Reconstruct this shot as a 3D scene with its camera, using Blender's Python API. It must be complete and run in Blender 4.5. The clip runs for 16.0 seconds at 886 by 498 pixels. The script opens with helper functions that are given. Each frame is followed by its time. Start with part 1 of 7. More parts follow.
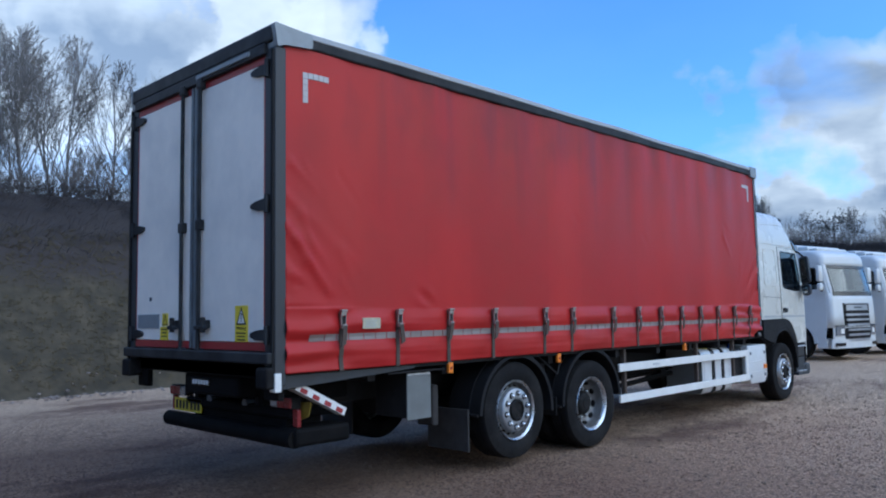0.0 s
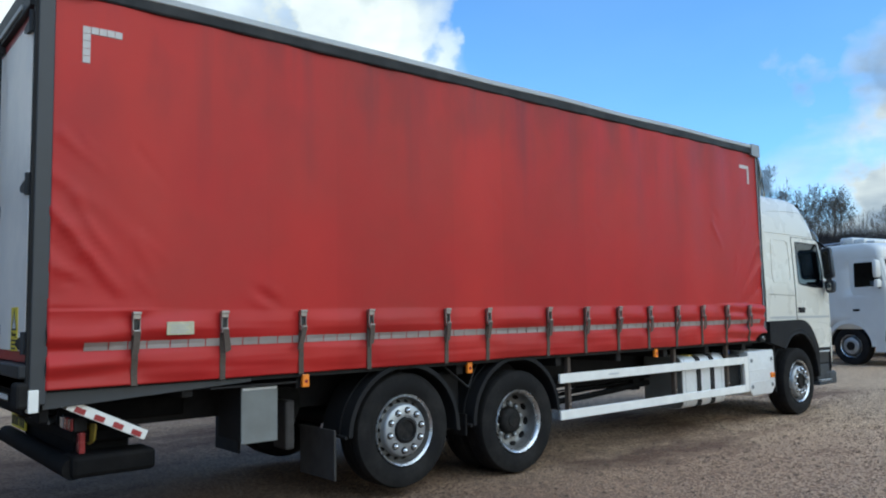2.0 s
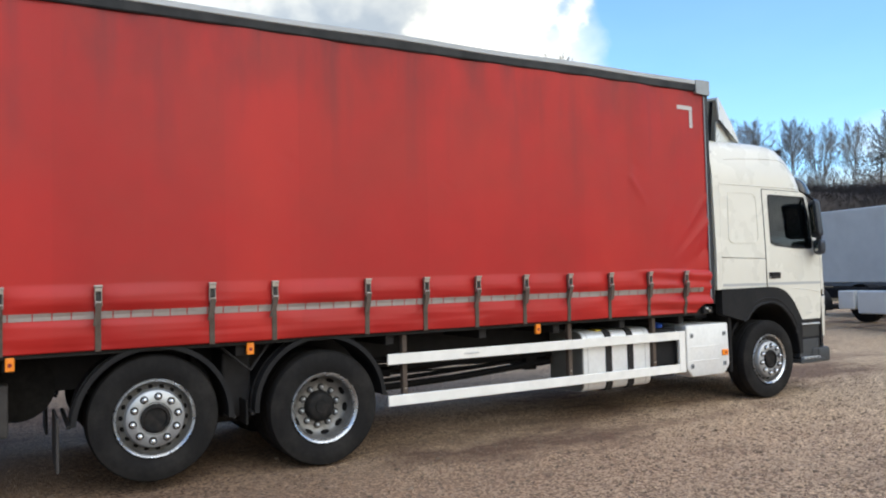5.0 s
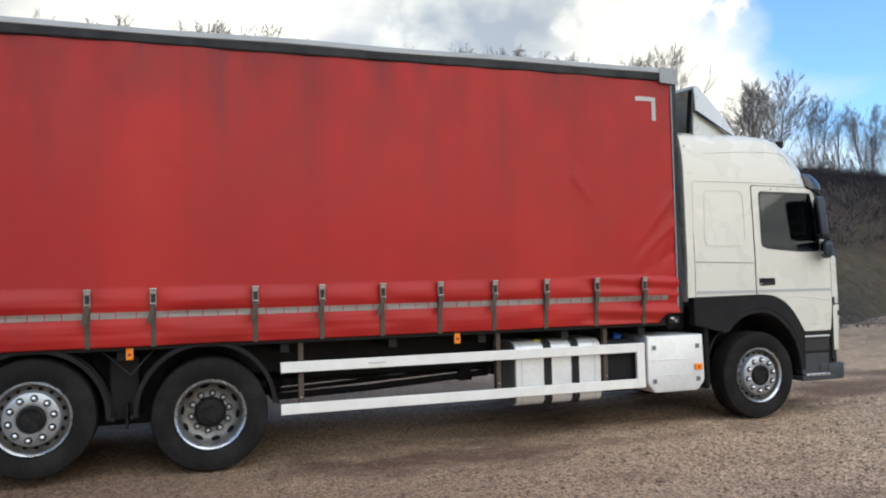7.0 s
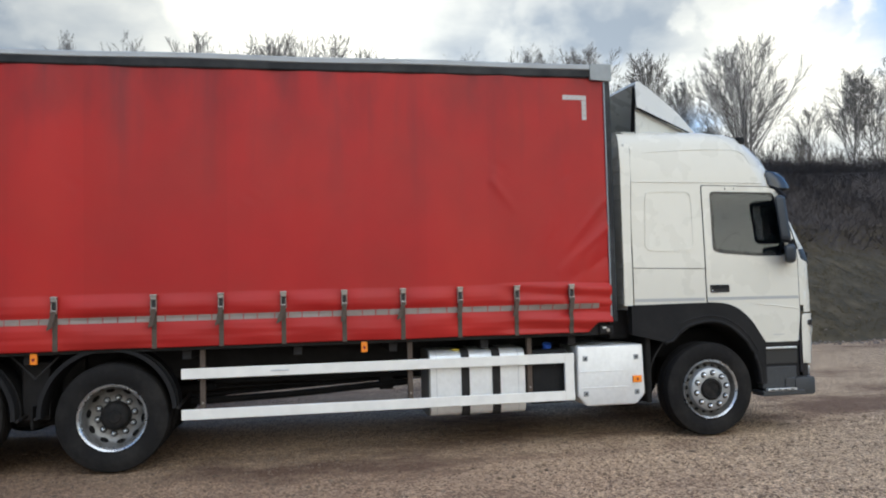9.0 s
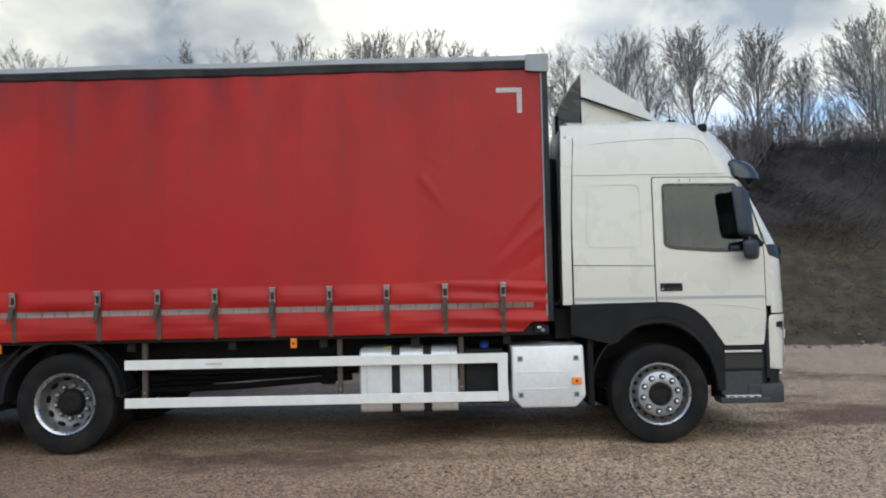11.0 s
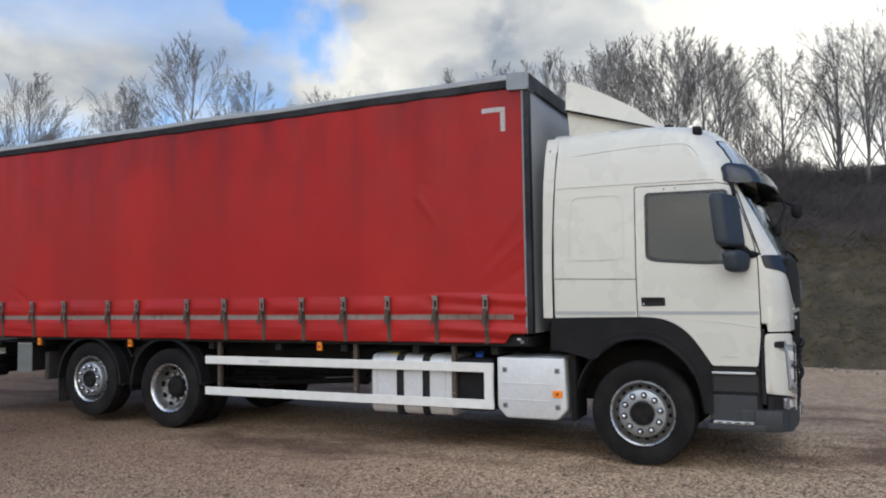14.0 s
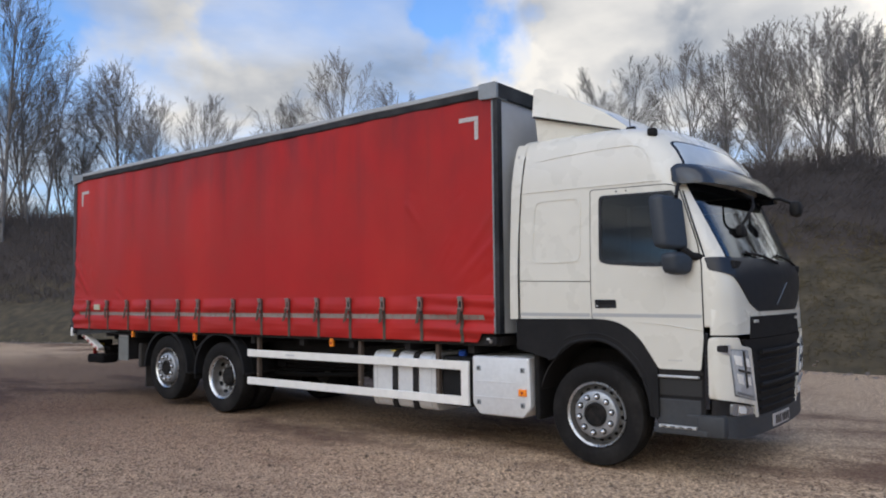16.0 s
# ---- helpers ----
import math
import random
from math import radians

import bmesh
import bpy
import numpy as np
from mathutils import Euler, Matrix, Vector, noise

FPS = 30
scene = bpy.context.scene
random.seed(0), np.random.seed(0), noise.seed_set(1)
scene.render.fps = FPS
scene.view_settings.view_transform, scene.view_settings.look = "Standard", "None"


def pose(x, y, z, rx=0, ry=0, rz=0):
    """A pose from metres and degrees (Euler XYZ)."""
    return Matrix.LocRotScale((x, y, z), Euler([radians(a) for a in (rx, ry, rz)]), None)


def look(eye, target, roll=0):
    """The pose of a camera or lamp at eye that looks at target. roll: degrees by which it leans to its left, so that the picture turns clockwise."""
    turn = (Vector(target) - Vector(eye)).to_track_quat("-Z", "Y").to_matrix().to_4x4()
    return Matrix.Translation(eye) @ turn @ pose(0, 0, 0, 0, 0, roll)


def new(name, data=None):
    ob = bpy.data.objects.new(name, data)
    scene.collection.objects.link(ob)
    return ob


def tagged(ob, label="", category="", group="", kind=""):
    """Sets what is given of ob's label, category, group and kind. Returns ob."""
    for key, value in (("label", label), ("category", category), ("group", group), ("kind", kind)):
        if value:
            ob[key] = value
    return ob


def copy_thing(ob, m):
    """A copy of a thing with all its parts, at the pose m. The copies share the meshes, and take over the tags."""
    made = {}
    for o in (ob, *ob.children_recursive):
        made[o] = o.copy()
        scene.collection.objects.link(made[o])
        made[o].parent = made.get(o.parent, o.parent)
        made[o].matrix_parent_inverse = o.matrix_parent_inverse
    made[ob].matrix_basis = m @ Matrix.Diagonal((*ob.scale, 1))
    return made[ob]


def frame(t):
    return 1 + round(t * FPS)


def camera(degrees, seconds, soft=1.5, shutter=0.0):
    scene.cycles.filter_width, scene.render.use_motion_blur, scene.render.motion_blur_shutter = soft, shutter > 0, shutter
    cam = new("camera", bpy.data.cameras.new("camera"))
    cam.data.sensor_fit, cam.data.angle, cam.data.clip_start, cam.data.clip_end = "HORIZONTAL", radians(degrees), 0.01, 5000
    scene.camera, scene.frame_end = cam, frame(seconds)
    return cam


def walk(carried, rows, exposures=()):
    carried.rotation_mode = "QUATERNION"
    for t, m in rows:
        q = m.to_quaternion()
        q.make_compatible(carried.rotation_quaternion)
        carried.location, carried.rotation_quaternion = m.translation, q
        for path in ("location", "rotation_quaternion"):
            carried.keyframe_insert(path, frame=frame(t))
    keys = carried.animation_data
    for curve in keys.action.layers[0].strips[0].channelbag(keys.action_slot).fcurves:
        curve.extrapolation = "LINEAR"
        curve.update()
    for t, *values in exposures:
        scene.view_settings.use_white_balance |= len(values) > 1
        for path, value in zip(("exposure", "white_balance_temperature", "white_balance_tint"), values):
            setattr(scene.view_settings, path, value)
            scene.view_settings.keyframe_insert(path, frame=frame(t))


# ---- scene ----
cam = camera(60.2, 16.0, soft=2.0)
PATH = [
    (0, (-0.018, 0.144, 1.534), (-1.407, 1.573, 1.704), -1.0),
    (0.5, (0.137, 0.642, 1.515), (-1.299, 2.023, 1.685), -0.9),
    (1, (0.191, 1.228, 1.497), (-1.29, 2.561, 1.668), -1.0),
    (1.5, (0.229, 1.781, 1.498), (-1.272, 3.091, 1.671), -1.1),
    (2, (0.322, 2.296, 1.523), (-1.206, 3.575, 1.696), -1.1),
    (2.5, (0.355, 2.805, 1.538), (-1.207, 4.044, 1.7), -1.0),
    (3, (0.58, 3.335, 1.531), (-1.027, 4.514, 1.693), -1.2),
    (3.5, (0.772, 3.826, 1.504), (-0.896, 4.923, 1.628), -1.4),
    (4, (0.959, 4.336, 1.533), (-0.734, 5.398, 1.62), -1.4),
    (4.5, (1.129, 4.827, 1.571), (-0.575, 5.871, 1.65), -1.5),
    (4.7, (1.166, 5.005, 1.57), (-0.548, 6.034, 1.647), -1.5),
    (7, (1.944, 7.456, 1.593), (0.051, 8.097, 1.676), -1.3),
    (7.5, (1.975, 7.963, 1.633), (0.06, 8.534, 1.709), -1.3),
    (8, (2.113, 8.464, 1.633), (0.165, 8.907, 1.722), -1.4),
    (8.5, (2.19, 8.937, 1.616), (0.227, 9.307, 1.711), -1.3),
    (9, (2.327, 9.394, 1.589), (0.36, 9.746, 1.688), -1.4),
    (9.5, (2.369, 9.889, 1.565), (0.398, 10.208, 1.667), -1.5),
    (11.8, (2.516, 12.422, 1.664), (0.536, 12.153, 1.745), -1.2),
    (12, (2.499, 12.659, 1.667), (0.528, 12.333, 1.753), -1.2),
    (12.5, (2.509, 13.246, 1.641), (0.571, 12.758, 1.732), -1.2),
    (13, (2.396, 13.816, 1.62), (0.505, 13.172, 1.717), -1.1),
    (13.5, (2.277, 14.328, 1.612), (0.426, 13.58, 1.722), -1.0),
    (14, (2.244, 14.848, 1.605), (0.436, 14.001, 1.722), -0.9),
    (14.5, (2.083, 15.342, 1.624), (0.329, 14.387, 1.736), -1.0),
    (15, (1.968, 15.897, 1.609), (0.274, 14.841, 1.728), -0.8),
    (15.5, (1.751, 16.374, 1.576), (0.125, 15.216, 1.7), -0.7),
    (16, (1.523, 16.861, 1.582), (-0.037, 15.616, 1.707), -0.6),
]
# the phone opens up as it turns towards the pale side of the sky, then closes again
EXPOSURE = [(0, -0.06, 5000, 2), (1, 0.03, 5350, -2), (2, 0.10, 5750, -5), (3, 0.23, 6150, -6), (3.5, 0.35, 6400, -4), (4.5, 0.46, 6700, 2), (7, 0.24, 6600, 3), (8.5, 0.15, 6450, 2), (9.5, 0.07, 6400, 2), (12, -0.03, 6400, 2), (14.5, -0.04, 6450, 6), (16, -0.03, 6500, 8)]
walk(cam, [(t, look(eye, target, roll)) for t, eye, target, roll in PATH], EXPOSURE)

# ---- light ----
SUN_YAW, SUN_UP = -76.0, 43.0          # the thinly veiled sun stands behind the camera's side of the yard
world = bpy.data.worlds.new("sky")
scene.world = world
world.use_nodes = True
wn, wl = world.node_tree.nodes, world.node_tree.links
wn.clear()


def wnode(kind, **sets):
    n = wn.new(kind)
    for k, v in sets.items():
        n.inputs[k].default_value = v
    return n


def wmath(op, a, b=None):
    n = wn.new("ShaderNodeMath")
    n.operation = op
    for i, v in enumerate((a, b)):
        if v is None:
            continue
        if isinstance(v, (int, float)):
            n.inputs[i].default_value = v
        else:
            wl.new(v, n.inputs[i])
    return n.outputs[0]


sky = wn.new("ShaderNodeTexSky")
sky.sky_type, sky.sun_disc = "NISHITA", False
sky.sun_elevation, sky.sun_rotation = radians(SUN_UP), radians(-SUN_YAW)
sky.air_density, sky.dust_density, sky.ozone_density = 1.0, 0.6, 2.0
coord = wn.new("ShaderNodeTexCoord")
split = wn.new("ShaderNodeSeparateXYZ")
wl.new(coord.outputs["Generated"], split.inputs[0])
up = wmath("MAXIMUM", split.outputs["Z"], 0.0)
flat = wmath("ADD", up, 0.16)
comb = wn.new("ShaderNodeCombineXYZ")
wl.new(wmath("DIVIDE", split.outputs["X"], flat), comb.inputs[0])
wl.new(wmath("DIVIDE", split.outputs["Y"], flat), comb.inputs[1])
puffs = wnode("ShaderNodeTexNoise", Scale=0.95, Detail=8.0, Roughness=0.5, Distortion=0.3)
wl.new(comb.outputs[0], puffs.inputs["Vector"])
thick = wnode("ShaderNodeTexNoise", Scale=1.7, Detail=6.0, Roughness=0.5)
wl.new(comb.outputs[0], thick.inputs["Vector"])
# cloud cover: broken towards the west, clearing towards the north-east, a bank low on the horizon
lean = wmath("ADD", wmath("MULTIPLY", wmath("ABSOLUTE", split.outputs["X"]), 0.13), wmath("MULTIPLY", split.outputs["Y"], -0.10))
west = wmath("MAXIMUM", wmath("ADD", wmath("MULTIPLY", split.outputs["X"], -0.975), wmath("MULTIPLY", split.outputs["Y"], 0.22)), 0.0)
low = wmath("MULTIPLY", wmath("SUBTRACT", 0.22, up), 0.50)
cover = wmath("ADD", wmath("ADD", wmath("ADD", puffs.outputs[0], lean), low), wmath("MULTIPLY", wmath("POWER", west, 4.0), 0.14))
# cloud thickens towards the unseen south-east, added to dim reflections in the curtain
depth = wmath("ADD", thick.outputs[0], wmath("MULTIPLY", wmath("SUBTRACT", split.outputs["X"], split.outputs["Y"]), 0.06))
# single clouds and gaps: direction, half width in degrees, added cover, added thickness
# the last, wide one in the north-east is unseen, added to brighten the curtain
CLOUDS = [((-0.69, -0.65, 0.32), 9.0, -0.28, 0.05), ((-0.797, -0.523, 0.30), 9.0, 0.16, -0.16), ((-0.86, -0.38, 0.335), 8.0, 0.20, 0.17), ((-0.94, -0.12, 0.315), 9.0, 0.12, -0.12),
          ((-0.957, 0.06, 0.283), 11.0, 0.12, -0.10), ((-0.57, -0.76, 0.27), 10.0, 0.12, -0.10), ((-0.45, -0.85, 0.15), 14.0, -0.14, 0.0), ((-0.52, -0.75, 0.40), 9.0, 0.12, 0.08), ((-0.852, 0.406, 0.332), 6.0, 0.14, -0.06), ((-0.782, 0.509, 0.36), 5.0, 0.13, -0.10),
          ((-0.89, 0.31, 0.30), 13.0, 0.04, 0.20), ((-0.25, 0.955, 0.13), 9.0, 0.24, 0.02), ((-0.275, 0.955, 0.08), 8.0, 0.15, 0.16), ((-0.493, 0.811, 0.325), 5.0, 0.06, 0.0), ((-0.52, 0.785, 0.34), 21.0, -0.20, 0.0), ((-0.80, 0.55, 0.22), 10.0, 0.14, -0.10), ((0.74, 0.62, 0.28), 34.0, 0.30, -0.12)]
# the edges of each are broken by a finer noise that bends the direction
fray = wnode("ShaderNodeTexNoise", Scale=4.5, Detail=6.0, Roughness=0.5)
wl.new(coord.outputs["Generated"], fray.inputs["Vector"])
bent = wn.new("ShaderNodeVectorMath")
bent.operation = "MULTIPLY_ADD"
bent.inputs[1].default_value, bent.inputs[2].default_value = (0.13, 0.13, 0.10), (-0.065, -0.065, -0.05)
wl.new(fray.outputs["Color"], bent.inputs[0])
aim = wn.new("ShaderNodeVectorMath")
aim.operation = "ADD"
wl.new(coord.outputs["Generated"], aim.inputs[0])
wl.new(bent.outputs[0], aim.inputs[1])
for way_c, wide_c, more, deeper in CLOUDS:
    dot = wn.new("ShaderNodeVectorMath")
    dot.operation = "DOT_PRODUCT"
    dot.inputs[1].default_value = Vector(way_c).normalized()
    wl.new(aim.outputs[0], dot.inputs[0])
    near_c = wn.new("ShaderNodeMapRange")
    near_c.interpolation_type = "SMOOTHSTEP"
    near_c.inputs["From Min"].default_value, near_c.inputs["From Max"].default_value = math.cos(radians(wide_c)), 1.0
    wl.new(dot.outputs["Value"], near_c.inputs[0])
    cover = wmath("ADD", cover, wmath("MULTIPLY", near_c.outputs[0], more))
    depth = wmath("ADD", depth, wmath("MULTIPLY", near_c.outputs[0], deeper))
ramp = wn.new("ShaderNodeValToRGB")
ramp.color_ramp.elements[0].position, ramp.color_ramp.elements[1].position = 0.43, 0.74
ramp.color_ramp.elements[0].color, ramp.color_ramp.elements[1].color = (0.04, 0.04, 0.04, 1), (1, 1, 1, 1)
wl.new(cover, ramp.inputs[0])
tone = wn.new("ShaderNodeValToRGB")
tone.color_ramp.elements[0].position, tone.color_ramp.elements[1].position = 0.31, 0.70
tone.color_ramp.elements[0].color, tone.color_ramp.elements[1].color = (8.6, 8.2, 7.8, 1), (2.9, 3.25, 3.95, 1)
wl.new(depth, tone.inputs[0])
boost = wn.new("ShaderNodeMixRGB")
boost.blend_type = "MULTIPLY"
boost.inputs[0].default_value = 1.0
boost.inputs[2].default_value = (0.86, 1.18, 1.55, 1)
wl.new(sky.outputs[0], boost.inputs[1])
mixed = wn.new("ShaderNodeMixRGB")
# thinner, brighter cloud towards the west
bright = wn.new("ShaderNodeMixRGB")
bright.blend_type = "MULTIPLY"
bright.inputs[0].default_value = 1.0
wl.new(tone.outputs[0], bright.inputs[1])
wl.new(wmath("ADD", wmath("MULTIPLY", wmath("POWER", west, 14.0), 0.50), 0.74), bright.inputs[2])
wl.new(ramp.outputs[0], mixed.inputs[0])
wl.new(boost.outputs[0], mixed.inputs[1])
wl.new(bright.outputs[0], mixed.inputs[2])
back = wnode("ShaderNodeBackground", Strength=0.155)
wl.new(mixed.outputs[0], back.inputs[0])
wout = wn.new("ShaderNodeOutputWorld")
wl.new(back.outputs[0], wout.inputs[0])

sun_data = bpy.data.lights.new("sun", "SUN")
sun_data.energy, sun_data.angle, sun_data.color = 1.95, radians(85), (1.0, 0.90, 0.77)
sun = new("sun", sun_data)
sun_way = Vector((-math.sin(radians(SUN_YAW)) * math.cos(radians(SUN_UP)), math.cos(radians(SUN_YAW)) * math.cos(radians(SUN_UP)), math.sin(radians(SUN_UP))))
sun.matrix_world = look(sun_way * 80, (0, 0, 0))


# ---- materials ----
def material(name, color, rough=0.5, metal=0.0, grain=0.0, grain_scale=40.0, stain=None, stain_scale=1.5, stain_amount=0.5, bump=0.0, bump_scale=80.0,
             spec=0.5, coat=0.0, detail=6.0, object_random=0.0, stretch=(1, 1, 1), island=0.0):
    m = bpy.data.materials.new(name)
    m.use_nodes = True
    nt = m.node_tree
    n, l = nt.nodes, nt.links
    b = n["Principled BSDF"]
    b.inputs["Roughness"].default_value = rough
    b.inputs["Metallic"].default_value = metal
    b.inputs["Specular IOR Level"].default_value = spec
    b.inputs["Coat Weight"].default_value = coat
    b.inputs["Coat Roughness"].default_value = 0.08
    tc = n.new("ShaderNodeTexCoord")
    mp = n.new("ShaderNodeMapping")
    mp.inputs["Scale"].default_value = stretch
    l.new(tc.outputs["Object"], mp.inputs[0])
    base = n.new("ShaderNodeRGB")
    base.outputs[0].default_value = (*color, 1)
    last = base.outputs[0]
    if stain:
        t = n.new("ShaderNodeTexNoise")
        t.inputs["Scale"].default_value, t.inputs["Detail"].default_value, t.inputs["Roughness"].default_value = stain_scale, detail, 0.6
        l.new(mp.outputs[0], t.inputs["Vector"])
        r = n.new("ShaderNodeMapRange")
        r.inputs["From Min"].default_value, r.inputs["From Max"].default_value = 0.42, 0.68
        r.inputs["To Max"].default_value = stain_amount
        l.new(t.outputs[0], r.inputs[0])
        mx = n.new("ShaderNodeMixRGB")
        mx.inputs[2].default_value = (*stain, 1)
        l.new(r.outputs[0], mx.inputs[0])
        l.new(last, mx.inputs[1])
        last = mx.outputs[0]
    if grain:
        t = n.new("ShaderNodeTexNoise")
        t.inputs["Scale"].default_value, t.inputs["Detail"].default_value = grain_scale, 5.0
        l.new(mp.outputs[0], t.inputs["Vector"])
        r = n.new("ShaderNodeMapRange")
        r.inputs["From Min"].default_value, r.inputs["From Max"].default_value = 0.25, 0.75
        r.inputs["To Min"].default_value, r.inputs["To Max"].default_value = 1 - grain, 1 + grain
        l.new(t.outputs[0], r.inputs[0])
        mx = n.new("ShaderNodeMixRGB")
        mx.blend_type = "MULTIPLY"
        mx.inputs[0].default_value = 1.0
        l.new(last, mx.inputs[1])
        l.new(r.outputs[0], mx.inputs[2])
        last = mx.outputs[0]
        rr = n.new("ShaderNodeMapRange")
        rr.inputs["To Min"].default_value, rr.inputs["To Max"].default_value = max(0.0, rough - 0.08), min(1.0, rough + 0.08)
        l.new(t.outputs[0], rr.inputs[0])
        l.new(rr.outputs[0], b.inputs["Roughness"])
    for amount, kind, out in ((object_random, "ShaderNodeObjectInfo", "Random"), (island, "ShaderNodeNewGeometry", "Random Per Island")):
        if amount:
            oi = n.new(kind)
            r = n.new("ShaderNodeMapRange")
            r.inputs["To Min"].default_value, r.inputs["To Max"].default_value = 1 - amount, 1 + amount
            l.new(oi.outputs[out], r.inputs[0])
            mx = n.new("ShaderNodeMixRGB")
            mx.blend_type = "MULTIPLY"
            mx.inputs[0].default_value = 1.0
            l.new(last, mx.inputs[1])
            l.new(r.outputs[0], mx.inputs[2])
            last = mx.outputs[0]
    l.new(last, b.inputs["Base Color"])
    if bump:
        t = n.new("ShaderNodeTexNoise")
        t.inputs["Scale"].default_value, t.inputs["Detail"].default_value = bump_scale, 4.0
        l.new(mp.outputs[0], t.inputs["Vector"])
        bp = n.new("ShaderNodeBump")
        bp.inputs["Strength"].default_value, bp.inputs["Distance"].default_value = bump, 0.01
        l.new(t.outputs[0], bp.inputs["Height"])
        l.new(bp.outputs[0], b.inputs["Normal"])
    return m


def glass_material(name, tint, rough=0.02, through_light=0.6, edge=4.0, facing=0.06):
    m = bpy.data.materials.new(name)
    m.use_nodes = True
    nt = m.node_tree
    n, l = nt.nodes, nt.links
    n.clear()
    g, t, mx, f, o, p, q = (n.new(k) for k in ("ShaderNodeBsdfGlossy", "ShaderNodeBsdfTransparent", "ShaderNodeMixShader", "ShaderNodeLayerWeight", "ShaderNodeOutputMaterial", "ShaderNodeMath", "ShaderNodeMath"))
    g.inputs["Roughness"].default_value = rough
    g.inputs[0].default_value = (0.90, 0.95, 1.0, 1)
    t.inputs[0].default_value = (*[c * through_light for c in tint], 1)
    p.operation, q.operation = "POWER", "MULTIPLY_ADD"
    p.inputs[1].default_value, q.inputs[1].default_value, q.inputs[2].default_value = edge, 0.75, facing
    f.inputs[0].default_value = 0.5
    l.new(f.outputs["Facing"], p.inputs[0])
    l.new(p.outputs[0], q.inputs[0])
    l.new(q.outputs[0], mx.inputs[0])
    l.new(t.outputs[0], mx.inputs[1])
    l.new(g.outputs[0], mx.inputs[2])
    l.new(mx.outputs[0], o.inputs[0])
    return m


M_WHITE = material("cab_white_paint", (0.635, 0.605, 0.525), 0.28, grain=0.03, grain_scale=3.0, stain=(0.55, 0.52, 0.45), stain_scale=2.2, stain_amount=0.10, coat=0.4)
M_PANEL = material("door_panel_white", (0.86, 0.785, 0.68), 0.4, grain=0.04, grain_scale=5.0, stain=(0.45, 0.44, 0.42), stain_scale=1.4, stain_amount=0.35)
M_RED = material("dark_red_paint", (0.30, 0.03, 0.03), 0.4, grain=0.1, grain_scale=12.0)
M_FRAME = material("grey_body_frame", (0.16, 0.18, 0.20), 0.42, metal=0.3, grain=0.12, grain_scale=9.0, stain=(0.06, 0.06, 0.06), stain_scale=3.0, stain_amount=0.5)
M_CAP = material("grey_corner_casting", (0.25, 0.27, 0.28), 0.45, metal=0.2, grain=0.08, grain_scale=14.0, stain=(0.2, 0.2, 0.2), stain_scale=4.0, stain_amount=0.5)
M_ALU = material("worn_aluminium", (0.62, 0.63, 0.63), 0.42, metal=0.55, grain=0.08, grain_scale=20.0, stain=(0.3, 0.29, 0.28), stain_scale=3.0, stain_amount=0.5)
M_GUARD = material("white_guard_paint", (0.77, 0.745, 0.69), 0.4, grain=0.05, grain_scale=9.0, stain=(0.45, 0.42, 0.38), stain_scale=5.0, stain_amount=0.18)
M_EDGE = material("weathered_edge_capping", (0.36, 0.37, 0.37), 0.5, grain=0.1, grain_scale=12.0, stain=(0.2, 0.2, 0.19), stain_scale=3.0, stain_amount=0.5)
M_TANK = material("brushed_tank_aluminium", (0.72, 0.72, 0.71), 0.38, metal=0.35, grain=0.06, grain_scale=25.0, stain=(0.55, 0.54, 0.52), stain_scale=3.0, stain_amount=0.2)
M_LOCKER = material("dull_grey_locker", (0.165, 0.17, 0.16), 0.5, grain=0.08, grain_scale=10.0, stain=(0.11, 0.105, 0.095), stain_scale=4.0, stain_amount=0.5)
M_RAIL = material("dark_roof_rail", (0.017, 0.018, 0.020), 0.5, spec=0.18, grain=0.15, grain_scale=9.0, stain=(0.09, 0.09, 0.09), stain_scale=3.0, stain_amount=0.4)
M_POST = material("grey_post_steel", (0.032, 0.033, 0.036), 0.5, metal=0.0, grain=0.12, grain_scale=9.0, stain=(0.03, 0.03, 0.032), stain_scale=3.0, stain_amount=0.5)
M_BULK = material("grey_bulkhead_sheet", (0.52, 0.53, 0.54), 0.5, metal=0.1, grain=0.06, grain_scale=6.0, stain=(0.40, 0.39, 0.37), stain_scale=1.5, stain_amount=0.5)
M_CABBACK = material("dull_cab_rear", (0.46, 0.45, 0.43), 0.5, grain=0.1, grain_scale=8.0, stain=(0.30, 0.29, 0.27), stain_scale=2.5, stain_amount=0.6)
M_DARK = material("black_chassis_paint", (0.019, 0.0175, 0.0175), 0.7, spec=0.2, grain=0.3, grain_scale=12.0, stain=(0.018, 0.015, 0.013), stain_scale=3.5, stain_amount=0.5)
M_LIFT = material("greasy_black_steel", (0.0065, 0.0062, 0.0062), 0.75, spec=0.08, grain=0.3, grain_scale=12.0, stain=(0.014, 0.012, 0.011), stain_scale=4.0, stain_amount=0.5)
M_PLASTIC = material("dark_grey_plastic", (0.0135, 0.0132, 0.0138), 0.6, spec=0.12, grain=0.12, grain_scale=30.0, stain=(0.028, 0.026, 0.025), stain_scale=2.5, stain_amount=0.4, bump=0.15, bump_scale=300)
M_STEP = material("grey_step_plastic", (0.040, 0.043, 0.047), 0.55, spec=0.3, grain=0.12, grain_scale=30.0, stain=(0.065, 0.06, 0.055), stain_scale=3.0, stain_amount=0.4, bump=0.15, bump_scale=300)
M_BONNET = material("dark_bonnet_panel", (0.014, 0.016, 0.021), 0.34, spec=0.4, grain=0.1, grain_scale=10.0)
M_GLOSS = material("gloss_black_panel", (0.012, 0.013, 0.017), 0.18, grain=0.1, grain_scale=10.0)
